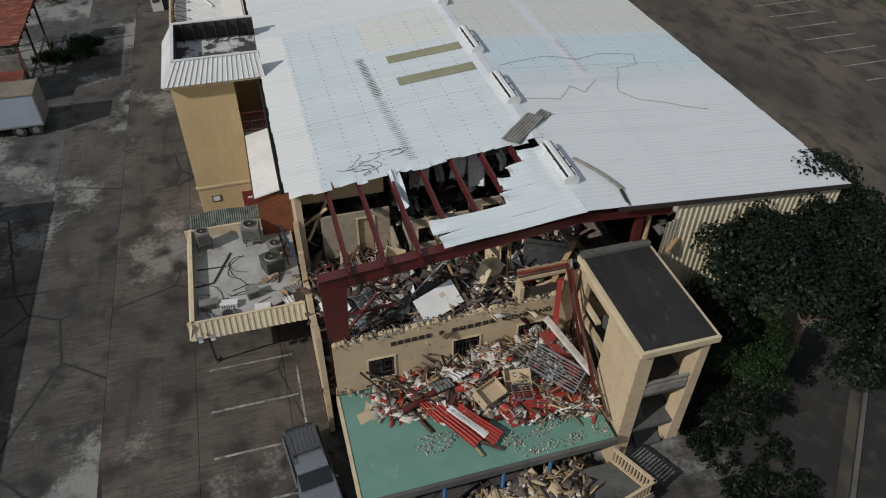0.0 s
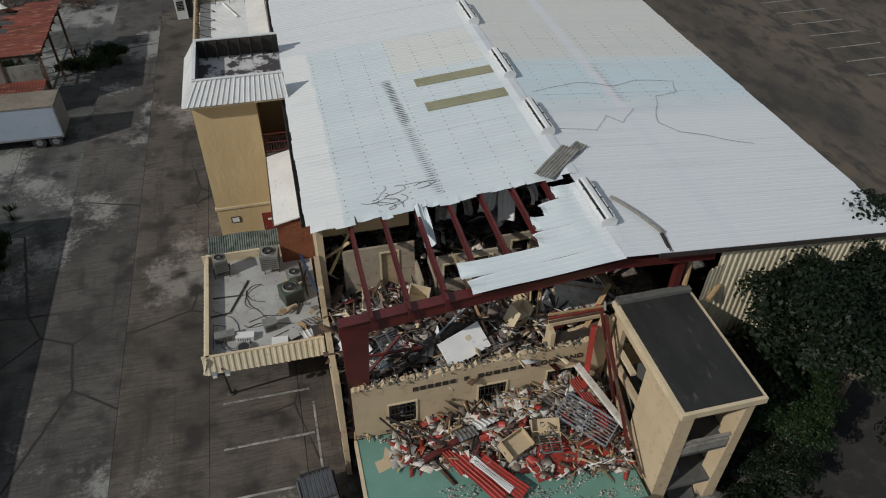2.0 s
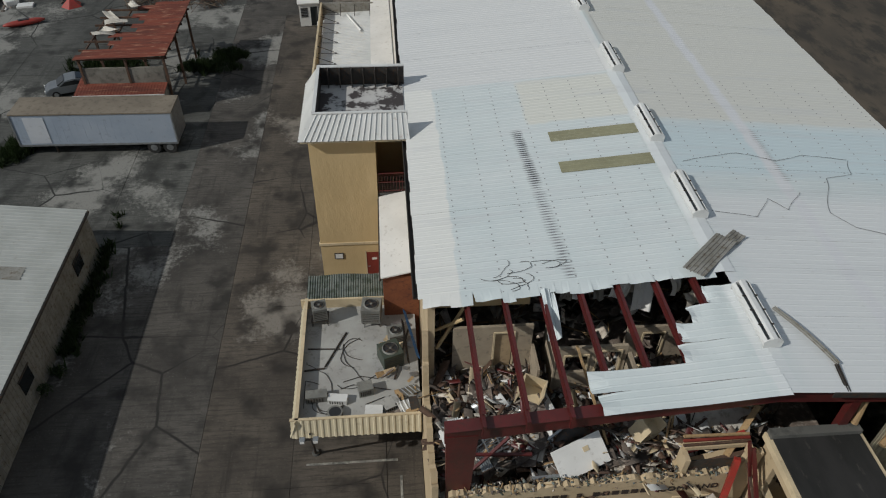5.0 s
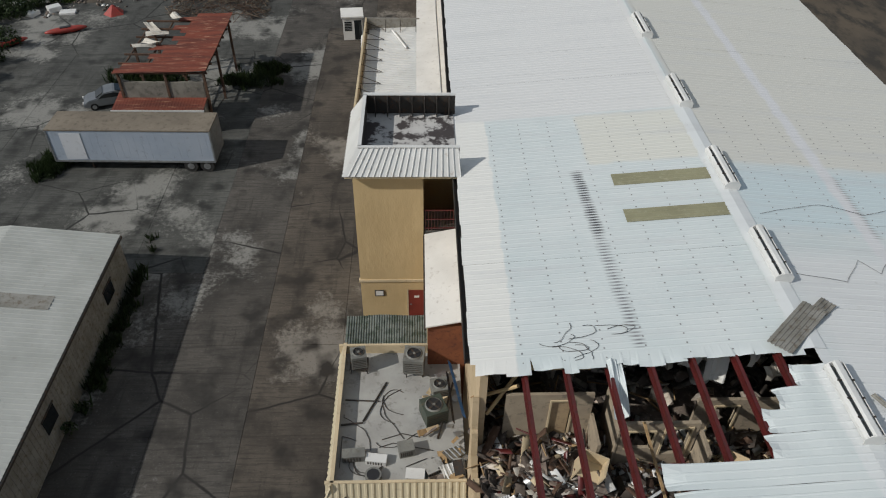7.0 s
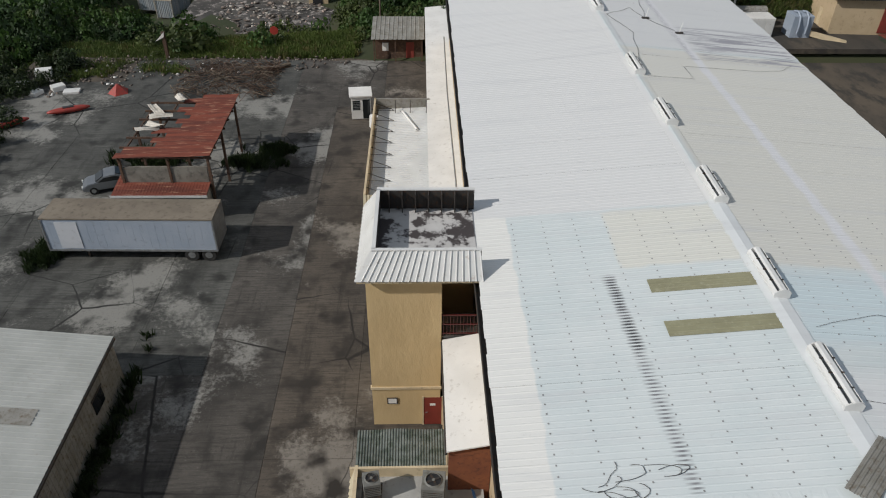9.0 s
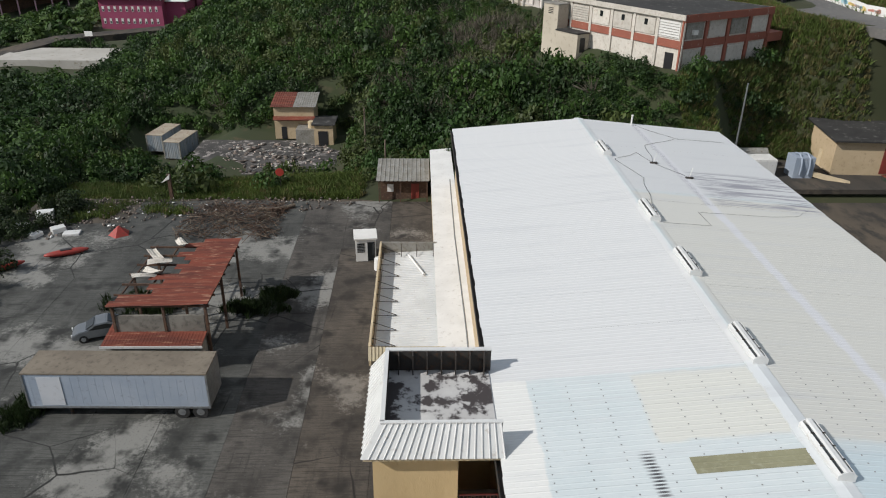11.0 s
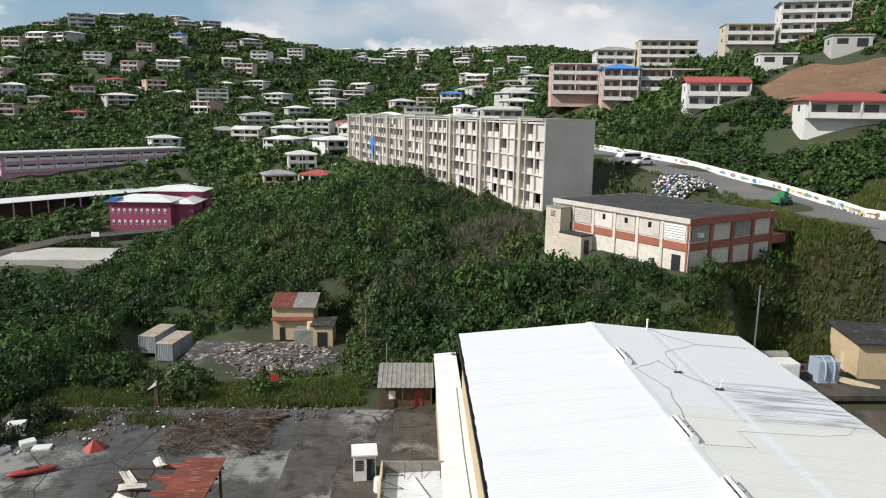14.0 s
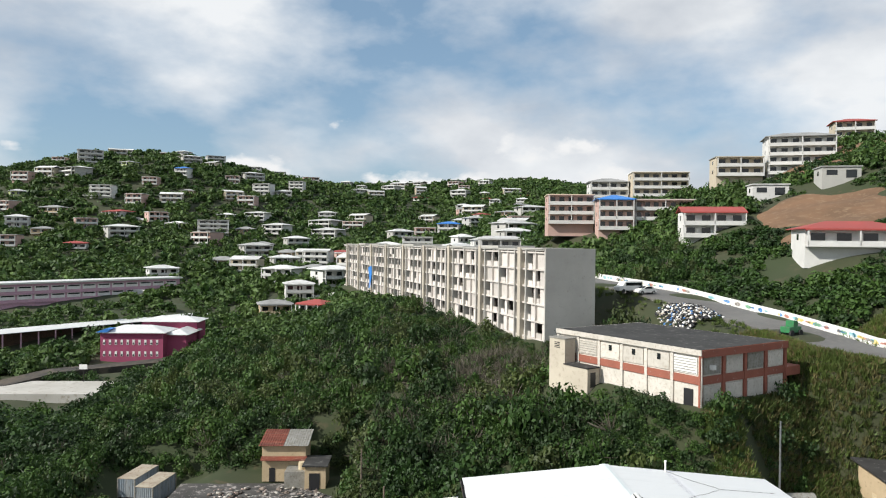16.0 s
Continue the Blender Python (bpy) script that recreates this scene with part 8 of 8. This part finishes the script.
def by_walls(x, y):
    """Low growth close before the two blocks on the rise."""
    for (ox, oy), turn, reach, l0, l1 in (((22.3, 105.2), 31, 9, -9, 9), ((12.3, 145.0), 17.3, 16, -14, 48)):
        c, q = math.cos(radians(turn)), math.sin(radians(turn))
        u, v = (x - ox) * c + (y - oy) * q, -(x - ox) * q + (y - oy) * c
        if -reach < u < 12 and l0 < v < l1:
            return True
    return False


def grassy(x, y):
    """Open grass: behind the yard, and the slope by the road."""
    if -34 < x < -15 and 97 < y < 108:
        return True
    if -52 < x < -35 + 1.8 * math.sin(1.3 * y) and 92.3 + 2.2 * math.sin(0.6 * x) + 1.1 * math.sin(1.7 * x) < y < 106:
        return True
    return x > 23 + 0.4 * (y - 105) and y < 127 and x < 75


verge_b, near_b, dark_b, olive_b, dry_b, grass_b, grass_d = [], [], [], [], [], [], []
rng = random.Random(12)
for _ in range(7200):
    y = 97 + 110 * rng.random() ** 1.25
    x = rng.uniform(-9.4 - 0.66 * (y - 20), 4 + 0.22 * (y - 97) + 30)
    if not clear(x, y) or (grassy(x, y) and rng.random() < (0.55 if x < 34 else 0.8) + 0.42 * (x < -10)):
        continue
    if x > 5 and y < 175 and road_gap(x, y) < 13:
        verge_b.append((x, y, lands(x, y) - 0.05, rng.uniform(0.5, 1.0), rng.uniform(0.4, 0.9)))
        continue
    z = lands(x, y)
    r = rng.uniform(0.9, 2.2) * (1.5 if rng.random() < 0.13 else 1.0)
    if by_walls(x, y):
        r *= 0.62
    if x > -60:
        tone = noise.noise((x * 0.07, y * 0.05, 3)) + rng.uniform(-0.45, 0.45)
        (olive_b if tone > 0.28 else near_b if tone > -0.25 else dark_b).append((x, y, z - 0.3, r, r * rng.uniform(0.8, 1.9)))
    else:
        (near_b if rng.random() < 0.5 else dark_b).append((x, y, z - 0.3, r * 1.2, r * rng.uniform(0.9, 1.5)))
    dead = math.exp(-((x - 3) / 12) ** 2 - ((y - 132) / 16) ** 2) + 0.25 * math.exp(-((x + 20) / 14) ** 2 - ((y - 150) / 30) ** 2)
    if rng.random() < 0.4 * dead + 0.015:
        dry_b.append((x, y, z, rng.uniform(1.6, 3.0), rng.uniform(2.2, 3.2)))
for _ in range(2800):
    v = rng.random()
    x, y = (rng.uniform(6, 30), rng.uniform(94, 124)) if v < 0.55 else (rng.uniform(-12, 18), rng.uniform(138, 190))
    if clear(x, y) and by_walls(x, y):
        r = rng.uniform(0.45, 1.15)
        (near_b if rng.random() < 0.6 else dark_b).insert(0, (x, y, lands(x, y) - 0.2, r, r * rng.uniform(0.8, 1.3)))
near_b, dark_b, olive_b = near_b[:3200], dark_b[:1700], olive_b[:900]
for q_ in range(26000):
    x, y = (rng.uniform(-52, -15), rng.uniform(90, 108)) if q_ < 5600 else (rng.uniform(22, 66), rng.uniform(98, 126))
    if x < -15 and not grassy(x, y):
        continue
    if (clear(x, y) or (x < -15 and y > 90)) and grassy(x, y) and not (-42 < x < -19 and y > 109):
        (grass_d if (x > 20 and rng.random() < 0.26) or rng.random() < 0.12 else grass_b).append((x, y, max(lands(x, y), -9) - 0.05, rng.uniform(0.4, 0.9), rng.uniform(0.4, 0.95)))
blades = []
for _ in range(4):
    n = 26
    a = RG.uniform(0, math.tau, n)
    rr = RG.uniform(0, 0.7, n)
    base = np.stack([rr * np.cos(a), rr * np.sin(a), np.zeros(n)], 1)
    lean = np.stack([RG.normal(0, 0.35, n), RG.normal(0, 0.35, n), RG.uniform(0.6, 1.1, n)], 1)
    w = np.stack([np.cos(a * 3), np.sin(a * 3), np.zeros(n)], 1) * 0.09
    blades.append(np.stack([base - w, base + w, base + lean * 0.6 + w * 0.7, base + lean], 1))
grow("bushes", "dense green bushes and vines over the rise", "bushes", bushes, near_b, "leaf", 1)
grow("bushes", "dark green shrubs among the bushes", "bushes", bushes, dark_b, "leaf_dark", 2)
grow("bushes", "olive-brown vines and half-dry shrubs on the rise", "bushes", bushes, olive_b, "leaf_olive", 8)
grow("dead_brush", "bare grey-brown brush among the bushes", "brush", twigs, dry_b, "leaf_dry", 3)
grow("tall_grass", "tall green grass behind the yard", "grass", blades, grass_b, "grass", 4)
grow("verge_grass", "short rough grass and weeds along the road", "grass", blades, verge_b, "grass", 10)
grow("dry_grass", "tall straw-coloured grass on the slope", "grass", blades, grass_d, "grass_dry", 5)
# weeds in the yard: around the sheds and trailer
weeds = []
for _ in range(480):
    cx, cy, sx, sy = rng.choice(((-31.5, 73.5, 2.6, 1.4), (-22.3, 72.5, 2.4, 1.0), (-34.5, 58.8, 1.0, 1.6), (-34.0, 60.0, 1.0, 1.2), (-31.0, 72.5, 2.8, 1.6), (-20.5, 74.5, 1.6, 0.8), (-24.5, 42.0, 0.3, 5.0)))
    weeds.append((rng.gauss(cx, sx * 0.55), rng.gauss(cy, sy * 0.55), 0, rng.uniform(0.3, 0.7), rng.uniform(0.4, 1.0)))
edge_bushes = []
for _ in range(150):
    x, y = -45.5 - 9 * rng.random() ** 1.3, rng.uniform(66, 96)
    if x > -44.5 - 2.5 * math.sin(0.4 * y) - (3 if 85 < y < 92 else 0):
        continue
    edge_bushes.append((x, y, -0.2, rng.uniform(0.7, 1.7), rng.uniform(0.7, 2.0)))
grow("bushes", "dark shrubs crowding the yard's overgrown edge", "bushes", bushes, edge_bushes, "leaf_weed", 11)
grow("weeds", "green weeds growing through the yard's joints", "weeds", blades + bushes[:1], weeds, "leaf_weed", 6)


# ---- trees beside the stair block ----
def tree(at, h, spread, leaves, leaf, material, label, seed, lobes=22):
    t = thing("tree", at, label, "tree", "trees by the building")
    r = random.Random(seed)
    g = np.random.default_rng(seed)
    bm = B()
    fork = h * 0.35
    cyl(bm, (0, 0, -0.3), (0.1, 0.05, fork), 0.28, 0.2, 10)
    tips = []
    for k in range(7):
        a = k * math.tau / 7 + r.uniform(-0.3, 0.3)
        mid = Vector((0.1 + math.cos(a) * spread * 0.35, 0.05 + math.sin(a) * spread * 0.35, fork + h * r.uniform(0.15, 0.3)))
        limb = part("limb", cyl(B(), (0.1, 0.05, fork * r.uniform(0.8, 1)), mid, 0.13, 0.08, 7), "bark", t)
        for j in range(3):
            tip = mid + Vector((math.cos(a + j - 1) * spread * 0.45, math.sin(a + j - 1) * spread * 0.45, h * r.uniform(0.05, 0.3)))
            part("branch", cyl(B(), mid, tip, 0.07, 0.025, 6), "bark", limb)
            tips.append(tip)
    for k in range(4):
        tips.append(Vector((math.cos(k * 1.7) * spread * 0.3, math.sin(k * 1.7) * spread * 0.3, h * r.uniform(0.74, 0.86))))
    for k in range(12):
        a, q = r.uniform(0, math.tau), r.uniform(0.45, 0.95)
        tips.append(Vector((math.cos(a) * spread * q, math.sin(a) * spread * q, h * r.uniform(0.38, 0.75))))
    part("trunk", bm, "bark", t)
    out = []
    per = leaves // len(tips)
    for tip in tips:
        q = clump_template(g, 7, per, leaf, 0.8, 0.66, 0.4)
        s = spread * r.uniform(0.34, 0.52)
        out.append(q.reshape(-1, 3) * np.array([s, s, s * 0.8]) + np.array(tip) - np.array([0, 0, s * 0.35]))
    v = np.concatenate(out)
    ob = from_arrays("crown", v, np.arange(len(v)).reshape(-1, 4), material, t)
    return t


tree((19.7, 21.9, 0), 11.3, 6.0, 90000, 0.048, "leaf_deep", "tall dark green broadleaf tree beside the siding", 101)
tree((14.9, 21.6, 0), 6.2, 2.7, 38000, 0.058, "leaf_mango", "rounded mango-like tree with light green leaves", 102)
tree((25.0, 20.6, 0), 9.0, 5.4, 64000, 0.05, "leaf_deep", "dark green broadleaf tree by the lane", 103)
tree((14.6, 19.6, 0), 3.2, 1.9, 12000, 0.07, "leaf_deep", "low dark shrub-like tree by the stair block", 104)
low = [(rng.uniform(12.2, 16.5), rng.uniform(12.5, 20.5), 0, rng.uniform(0.4, 0.9), rng.uniform(0.3, 0.9)) for _ in range(90)]
low += [(rng.uniform(24, 31), rng.uniform(8, 20), 0, rng.uniform(0.5, 1.0), rng.uniform(0.3, 0.6)) for _ in range(160)]
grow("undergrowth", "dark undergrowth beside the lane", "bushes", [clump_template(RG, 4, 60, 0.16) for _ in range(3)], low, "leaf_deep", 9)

# ---- hillside town ----
PAINT = {"house_white": (0.62, 0.61, 0.58), "house_cream": (0.52, 0.45, 0.34), "house_pink": (0.5, 0.34, 0.29), "house_grey": (0.42, 0.41, 0.38), "house_tan": (0.55, 0.42, 0.28), "house_lime": (0.5, 0.58, 0.25)}
for nm, c in PAINT.items():
    M[nm] = mat(nm, c, tuple(q * 0.9 for q in c), tuple(q * 0.6 for q in c), 0.3, 1.5, 0.8, grime=(0.62, 0.8), jitter=0.08)
M["roof_white"] = mat("white_house_roof", (0.62, 0.62, 0.6), (0.45, 0.45, 0.43), (0.3, 0.27, 0.24), 0.1, 0.6, 0.7, jitter=0.25)
M["roof_red"] = mat("red_house_roof", (0.33, 0.06, 0.05), (0.28, 0.06, 0.05), None, 0.3, 1.5, 0.7)
M["roof_grey"] = mat("grey_house_roof", (0.3, 0.3, 0.29), (0.22, 0.22, 0.21), None, 0.3, 1.5, 0.8)


def house(at, w, d, floors, wall, roof, style, label, rz=0.0, galleries=True, group="hillside houses", bays=4):
    h = 2.9 * floors
    t = thing("house", at, label, "house", group, rz=rz)
    part("wall", bx(-w / 2, w / 2, -d / 2, d / 2, -4, h), wall, t)
    if style == "hip":
        part("roof", hip(B(), -w / 2, w / 2, -d / 2, d / 2, h + 0.15, min(w, d) * 0.16), roof, t)
    elif style == "flat":
        part("roof", bx(-w / 2 - 0.3, w / 2 + 0.3, -d / 2 - 0.3, d / 2 + 0.3, h, h + 0.3), roof, t)
    else:
        part("roof", prism(B(), [(-d / 2 - 0.5, h), (0, h + d * 0.17), (d / 2 + 0.5, h), (d / 2 + 0.5, h + 0.15), (0, h + d * 0.17 + 0.2), (-d / 2 - 0.5, h + 0.15)], "x", -w / 2 - 0.5, w / 2 + 0.5), roof, t)
    for f in range(floors):
        z = 2.9 * f
        for k in range(bays):
            x = -w / 2 + w * (k + 0.5) / bays
            ww = w / bays * 0.28
            wn_ = part("window", bx(x - ww, x + ww, -d / 2 - 0.04, -d / 2 + 0.02, z + 0.9 - 0.7 * (k % 2), z + 2.2), "glass_dark", t)
        for y in (0.0,):
            part("window", bx(-w / 2 - 0.04, -w / 2 + 0.02, y - 0.6, y + 0.6, z + 1.0, z + 2.1), "glass_dark", t)
        if galleries:
            g = part("gallery_slab", bx(-w / 2, w / 2, -d / 2 - 1.8, -d / 2, z - 0.2, z), "house_white", t)
            part("gallery_rail", bx(-w / 2, w / 2, -d / 2 - 1.8, -d / 2 - 1.7, z, z + 0.85), "house_white" if floors > 1 else wall, g)
            for k in range(3):
                x = -w / 2 + 0.15 + (w - 0.3) * k / 2
                part("gallery_post", bx(x - 0.13, x + 0.13, -d / 2 - 1.8, -d / 2 - 1.55, z, z + 2.7), "house_white", t)
    if galleries:
        part("gallery_roof", bx(-w / 2 - 0.1, w / 2 + 0.1, -d / 2 - 1.9, -d / 2 - 0.3, h - 0.2, h - 0.02), roof if style != "flat" else wall, t)
    return t


def on_slope(x, y):
    return (x, y, lands(x, y))


house((62, 198, lands(62, 198) - 1.5), 14, 8, 2, "house_white", "roof_red", "gable", "white two-storey house with a red gabled roof", rz=-12)
house((69, 154, 31.2), 17, 9, 1, "house_white", "roof_red", "hip", "white hillside house with arched porch and red roof", rz=-14)
house((111, 249, 53.5), 19, 11, 4, "house_white", "roof_grey", "hip", "tall white four-storey house on a bare slope", rz=-18, bays=6)
house((92.5, 252, 53), 14, 9, 2, "house_cream", "roof_grey", "flat", "cream flat-roofed house on the ridge", rz=-10)
house((39, 252, 37.5), 14, 10, 3, "house_pink", "house_cream", "flat", "peach four-storey house with open galleries", rz=-5, bays=5)
house((49.5, 238, 35.5), 10, 9, 3, "house_pink", "blue_tarp", "hip", "peach house with a bright blue roof", rz=-8)
house((64, 238, 35.5), 17, 9, 3, "house_pink", "house_grey", "flat", "long peach house with arched galleries", rz=-10, bays=7)
house((81, 292, 49), 20, 11, 3, "house_cream", "house_white", "flat", "cream stepped house on the ridge", rz=-8, bays=6)
house((64, 300, 46), 14, 10, 3, "house_white", "roof_grey", "hip", "white house on the ridge with dark windows", rz=-6)
house(on_slope(18, 262), 13, 9, 3, "house_grey", "roof_white", "flat", "unfinished grey block house", rz=0)
house(on_slope(24, 310), 22, 10, 2, "house_white", "roof_white", "hip", "long white house behind the ridge", rz=4, bays=6)
house(on_slope(5.5, 262), 4.5, 5, 4, "house_white", "roof_white", "flat", "plain narrow white tower", rz=20, galleries=False, bays=1)
house(on_slope(84, 214), 9, 6, 1, "house_white", "roof_white", "flat", "low white carport on the bare slope", rz=-12, galleries=False, bays=2)
house(on_slope(98, 206), 9, 7, 1, "house_grey", "roof_grey", "flat", "small grey blockhouse on the bare slope", rz=-14, galleries=False, bays=2)
house(on_slope(140, 268), 12, 9, 3, "house_cream", "roof_red", "hip", "cream house high on the hill", rz=-20)

# repeated kinds of house, set in loose rows along the contours
KINDS = [
    ((10, 8, 2, "house_white", "roof_white", "hip"), "white two-storey house with a pale hipped roof"),
    ((12, 8, 2, "house_cream", "roof_white", "gable"), "cream two-storey house with a white gabled roof"),
    ((9, 7, 1, "house_white", "roof_red", "hip"), "small white house with a red roof"),
    ((11, 9, 2, "house_pink", "roof_white", "flat"), "peach flat-roofed house with galleries"),
    ((13, 9, 3, "house_white", "roof_grey", "flat"), "white three-storey house with galleries"),
    ((10, 8, 1, "house_tan", "roof_grey", "hip"), "tan single-storey house with a grey roof"),
    ((10, 8, 2, "house_white", "blue_tarp", "hip"), "white house with a blue tarpaulin on its roof"),
    ((12, 9, 2, "house_grey", "roof_white", "hip"), "grey two-storey house with a white roof"),
    ((9, 8, 1, "house_lime", "roof_white", "hip"), "lime-green house with a white roof"),
]
rng = random.Random(88)
spots = []
for row in range(19):
    y = 262 + 30 * row + 0.9 * row * row
    n = 8 if row < 2 else 17
    lo, hi = (-0.34, 0.08) if row < 2 else (-0.62, 0.17)
    for k in range(n):
        m = lo + (hi - lo) * (k + rng.uniform(0.1, 0.9)) / n
        yy = y + rng.uniform(-11, 11)
        x = -9.4 + m * (yy - 27)
        left = m < -0.36 and yy < 420
        if rng.random() < (0.7 if left else 0.06) or not clear(x, yy) or in_pad(x, yy, 9) or noise.noise((x * 0.016, yy * 0.011, 7)) < -0.16:
            continue
        if any(math.hypot(x - a, yy - b) < 14.0 for a, b in spots):
            continue
        if math.hypot((x + 85) / 34, (yy - 235) / 42) < 1 or (-170 < x < -95 and yy < 335):
            continue
        spots.append((x, yy))
weights = [4, 5, 2, 4, 2, 2, 1, 4, 1]
made = {}
for x, y in spots:
    k = rng.choices(range(len(KINDS)), weights)[0]
    rz = rng.choice((-28, -12, 8, 30)) + rng.uniform(-8, 8)
    if k not in made:
        args, label = KINDS[k]
        made[k] = house(on_slope(x, y), *args, label, rz=rz, bays=3)
    else:
        s = rng.uniform(0.95, 1.55)
        o = copy_thing(made[k], pose(*on_slope(x, y), 0, 0, rz))
        o.scale = (s, s * rng.uniform(0.9, 1.1), rng.uniform(0.95, 1.25))

# retaining walls and lanes between the houses
for k in range(14):
    y = 290 + 26 * k + rng.uniform(-8, 8)
    x = -9 + rng.uniform(-0.5, 0.1) * (y - 27)
    pts = [(x + 9 * j, y + 3 * math.sin(j), lands(x + 9 * j, y + 3 * math.sin(j))) for j in range(4)]
    tagged(part("wall_retaining", strip(B(), ribbon(pts, 0, 0.5, 1.3, 4), 3), "house_white"), "white retaining wall along a hillside lane", "wall", kind="structure")
# bare red-brown earth on the building plots of the right-hand slope
M["red_earth"] = mat("red_brown_earth", (0.17, 0.095, 0.05), (0.12, 0.07, 0.038), (0.22, 0.15, 0.09), 0.1, 0.7, 0.95, bump=0.5)
for cx, cy, rx, ry in ((84, 186, 17, 20), (108, 228, 24, 15), (73, 168, 10, 8), (125, 250, 20, 16)):
    n1, n2 = 20, 20
    bm = B()
    grid = []
    for j in range(n2 + 1):
        line_ = []
        for i in range(n1 + 1):
            u, v = i / n1 * 2 - 1, j / n2 * 2 - 1
            x, y = cx + rx * u * math.sqrt(1 - v * v / 2), cy + ry * v * math.sqrt(1 - u * u / 2)
            edge = max(0.0, math.hypot(u * math.sqrt(1 - v * v / 2), v * math.sqrt(1 - u * u / 2)) + 0.25 * noise.noise((x * 0.15, y * 0.15, 0)) - 0.8)
            line_.append(bm.verts.new((x, y, float(height(np.array([x]), np.array([y]))[0] + rise(np.array([x]), np.array([y]))[0]) + 0.35 - 6 * edge)))
        grid.append(line_)
    for j in range(n2):
        for i in range(n1):
            bm.faces.new((grid[j][i], grid[j][i + 1], grid[j + 1][i + 1], grid[j + 1][i]))
    tagged(part("ground_cut", bm, "red_earth", smooth=True), "bare red-brown earth cut on the hillside", "ground", kind="structure")

# woods between the houses
woods, woods_dark = [], []
rng = random.Random(99)
for _ in range(11500):
    y = 200 + 800 * rng.random() ** 1.35
    m = rng.uniform(-0.72, 0.72 if y < 330 else 0.3)
    x = -9.4 + m * (y - 27)
    if not clear(x, y) or in_pad(x, y, 3) or any(abs(x - a) < 5.0 and -7 < y - b < 5 for a, b in spots):
        continue
    if math.hypot((x - 84) / 17, (y - 186) / 20) < 0.95 or math.hypot((x - 108) / 24, (y - 228) / 15) < 0.95:
        continue
    if x > 10 and y < 330 and any(abs(x - a) < w_ and -9 < y - b < 6 for a, b, w_ in ((62, 198, 9), (64.5, 154, 11), (108, 249, 14), (90, 252, 10), (39, 252, 10), (49, 238, 8), (62, 238, 11), (78, 292, 13), (64, 300, 9), (18, 262, 8), (84, 214, 7), (98, 206, 7))):
        continue
    r = rng.uniform(1.7, 3.8) * (1 + y / 900) * (0.8 if y < 300 else 1.0)
    (woods if rng.random() < 0.6 else woods_dark).append((x, y, lands(x, y) - 0.6, r, r * rng.uniform(0.8, 1.35)))
mid, mid_dark = [], []
for _ in range(4200):
    y = rng.uniform(100, 235)
    x = rng.uniform(40, 0.75 * (y - 20))
    if not clear(x, y) or road_gap(x, y) < 7.5 or grassy(x, y) or math.hypot((x - 84) / 17, (y - 186) / 20) < 0.95 or math.hypot((x - 73) / 10, (y - 168) / 8) < 0.9:
        continue
    if any(abs(x - a) < w_ and -8 < y - b < 6 for a, b, w_ in ((62, 198, 9), (64.5, 154, 11), (108, 249, 14), (84, 214, 7), (98, 206, 7))):
        continue
    r = rng.uniform(0.9, 2.2)
    (mid if rng.random() < 0.7 else mid_dark).append((x, y, lands(x, y) - 0.4, r, r * rng.uniform(0.8, 1.3)))
for seed, near_side, kinds in ((21, False, fars), (25, True, nearer)):
    grow("woods", "green trees and scrub between the hillside houses", "trees", kinds, [w for w in woods[:5600] if (w[1] < 300) == near_side], "leaf_hill", seed)
    grow("woods", "darker green trees between the hillside houses", "trees", kinds, [w for w in woods_dark[:3600] if (w[1] < 300) == near_side], "leaf", seed + 1)
grow("scrub", "green scrub on the slope above the road", "bushes", medium, mid[:1500], "leaf", 23)
grow("scrub", "dark scrub on the slope above the road", "bushes", medium, mid_dark[:600], "leaf_dark", 24)
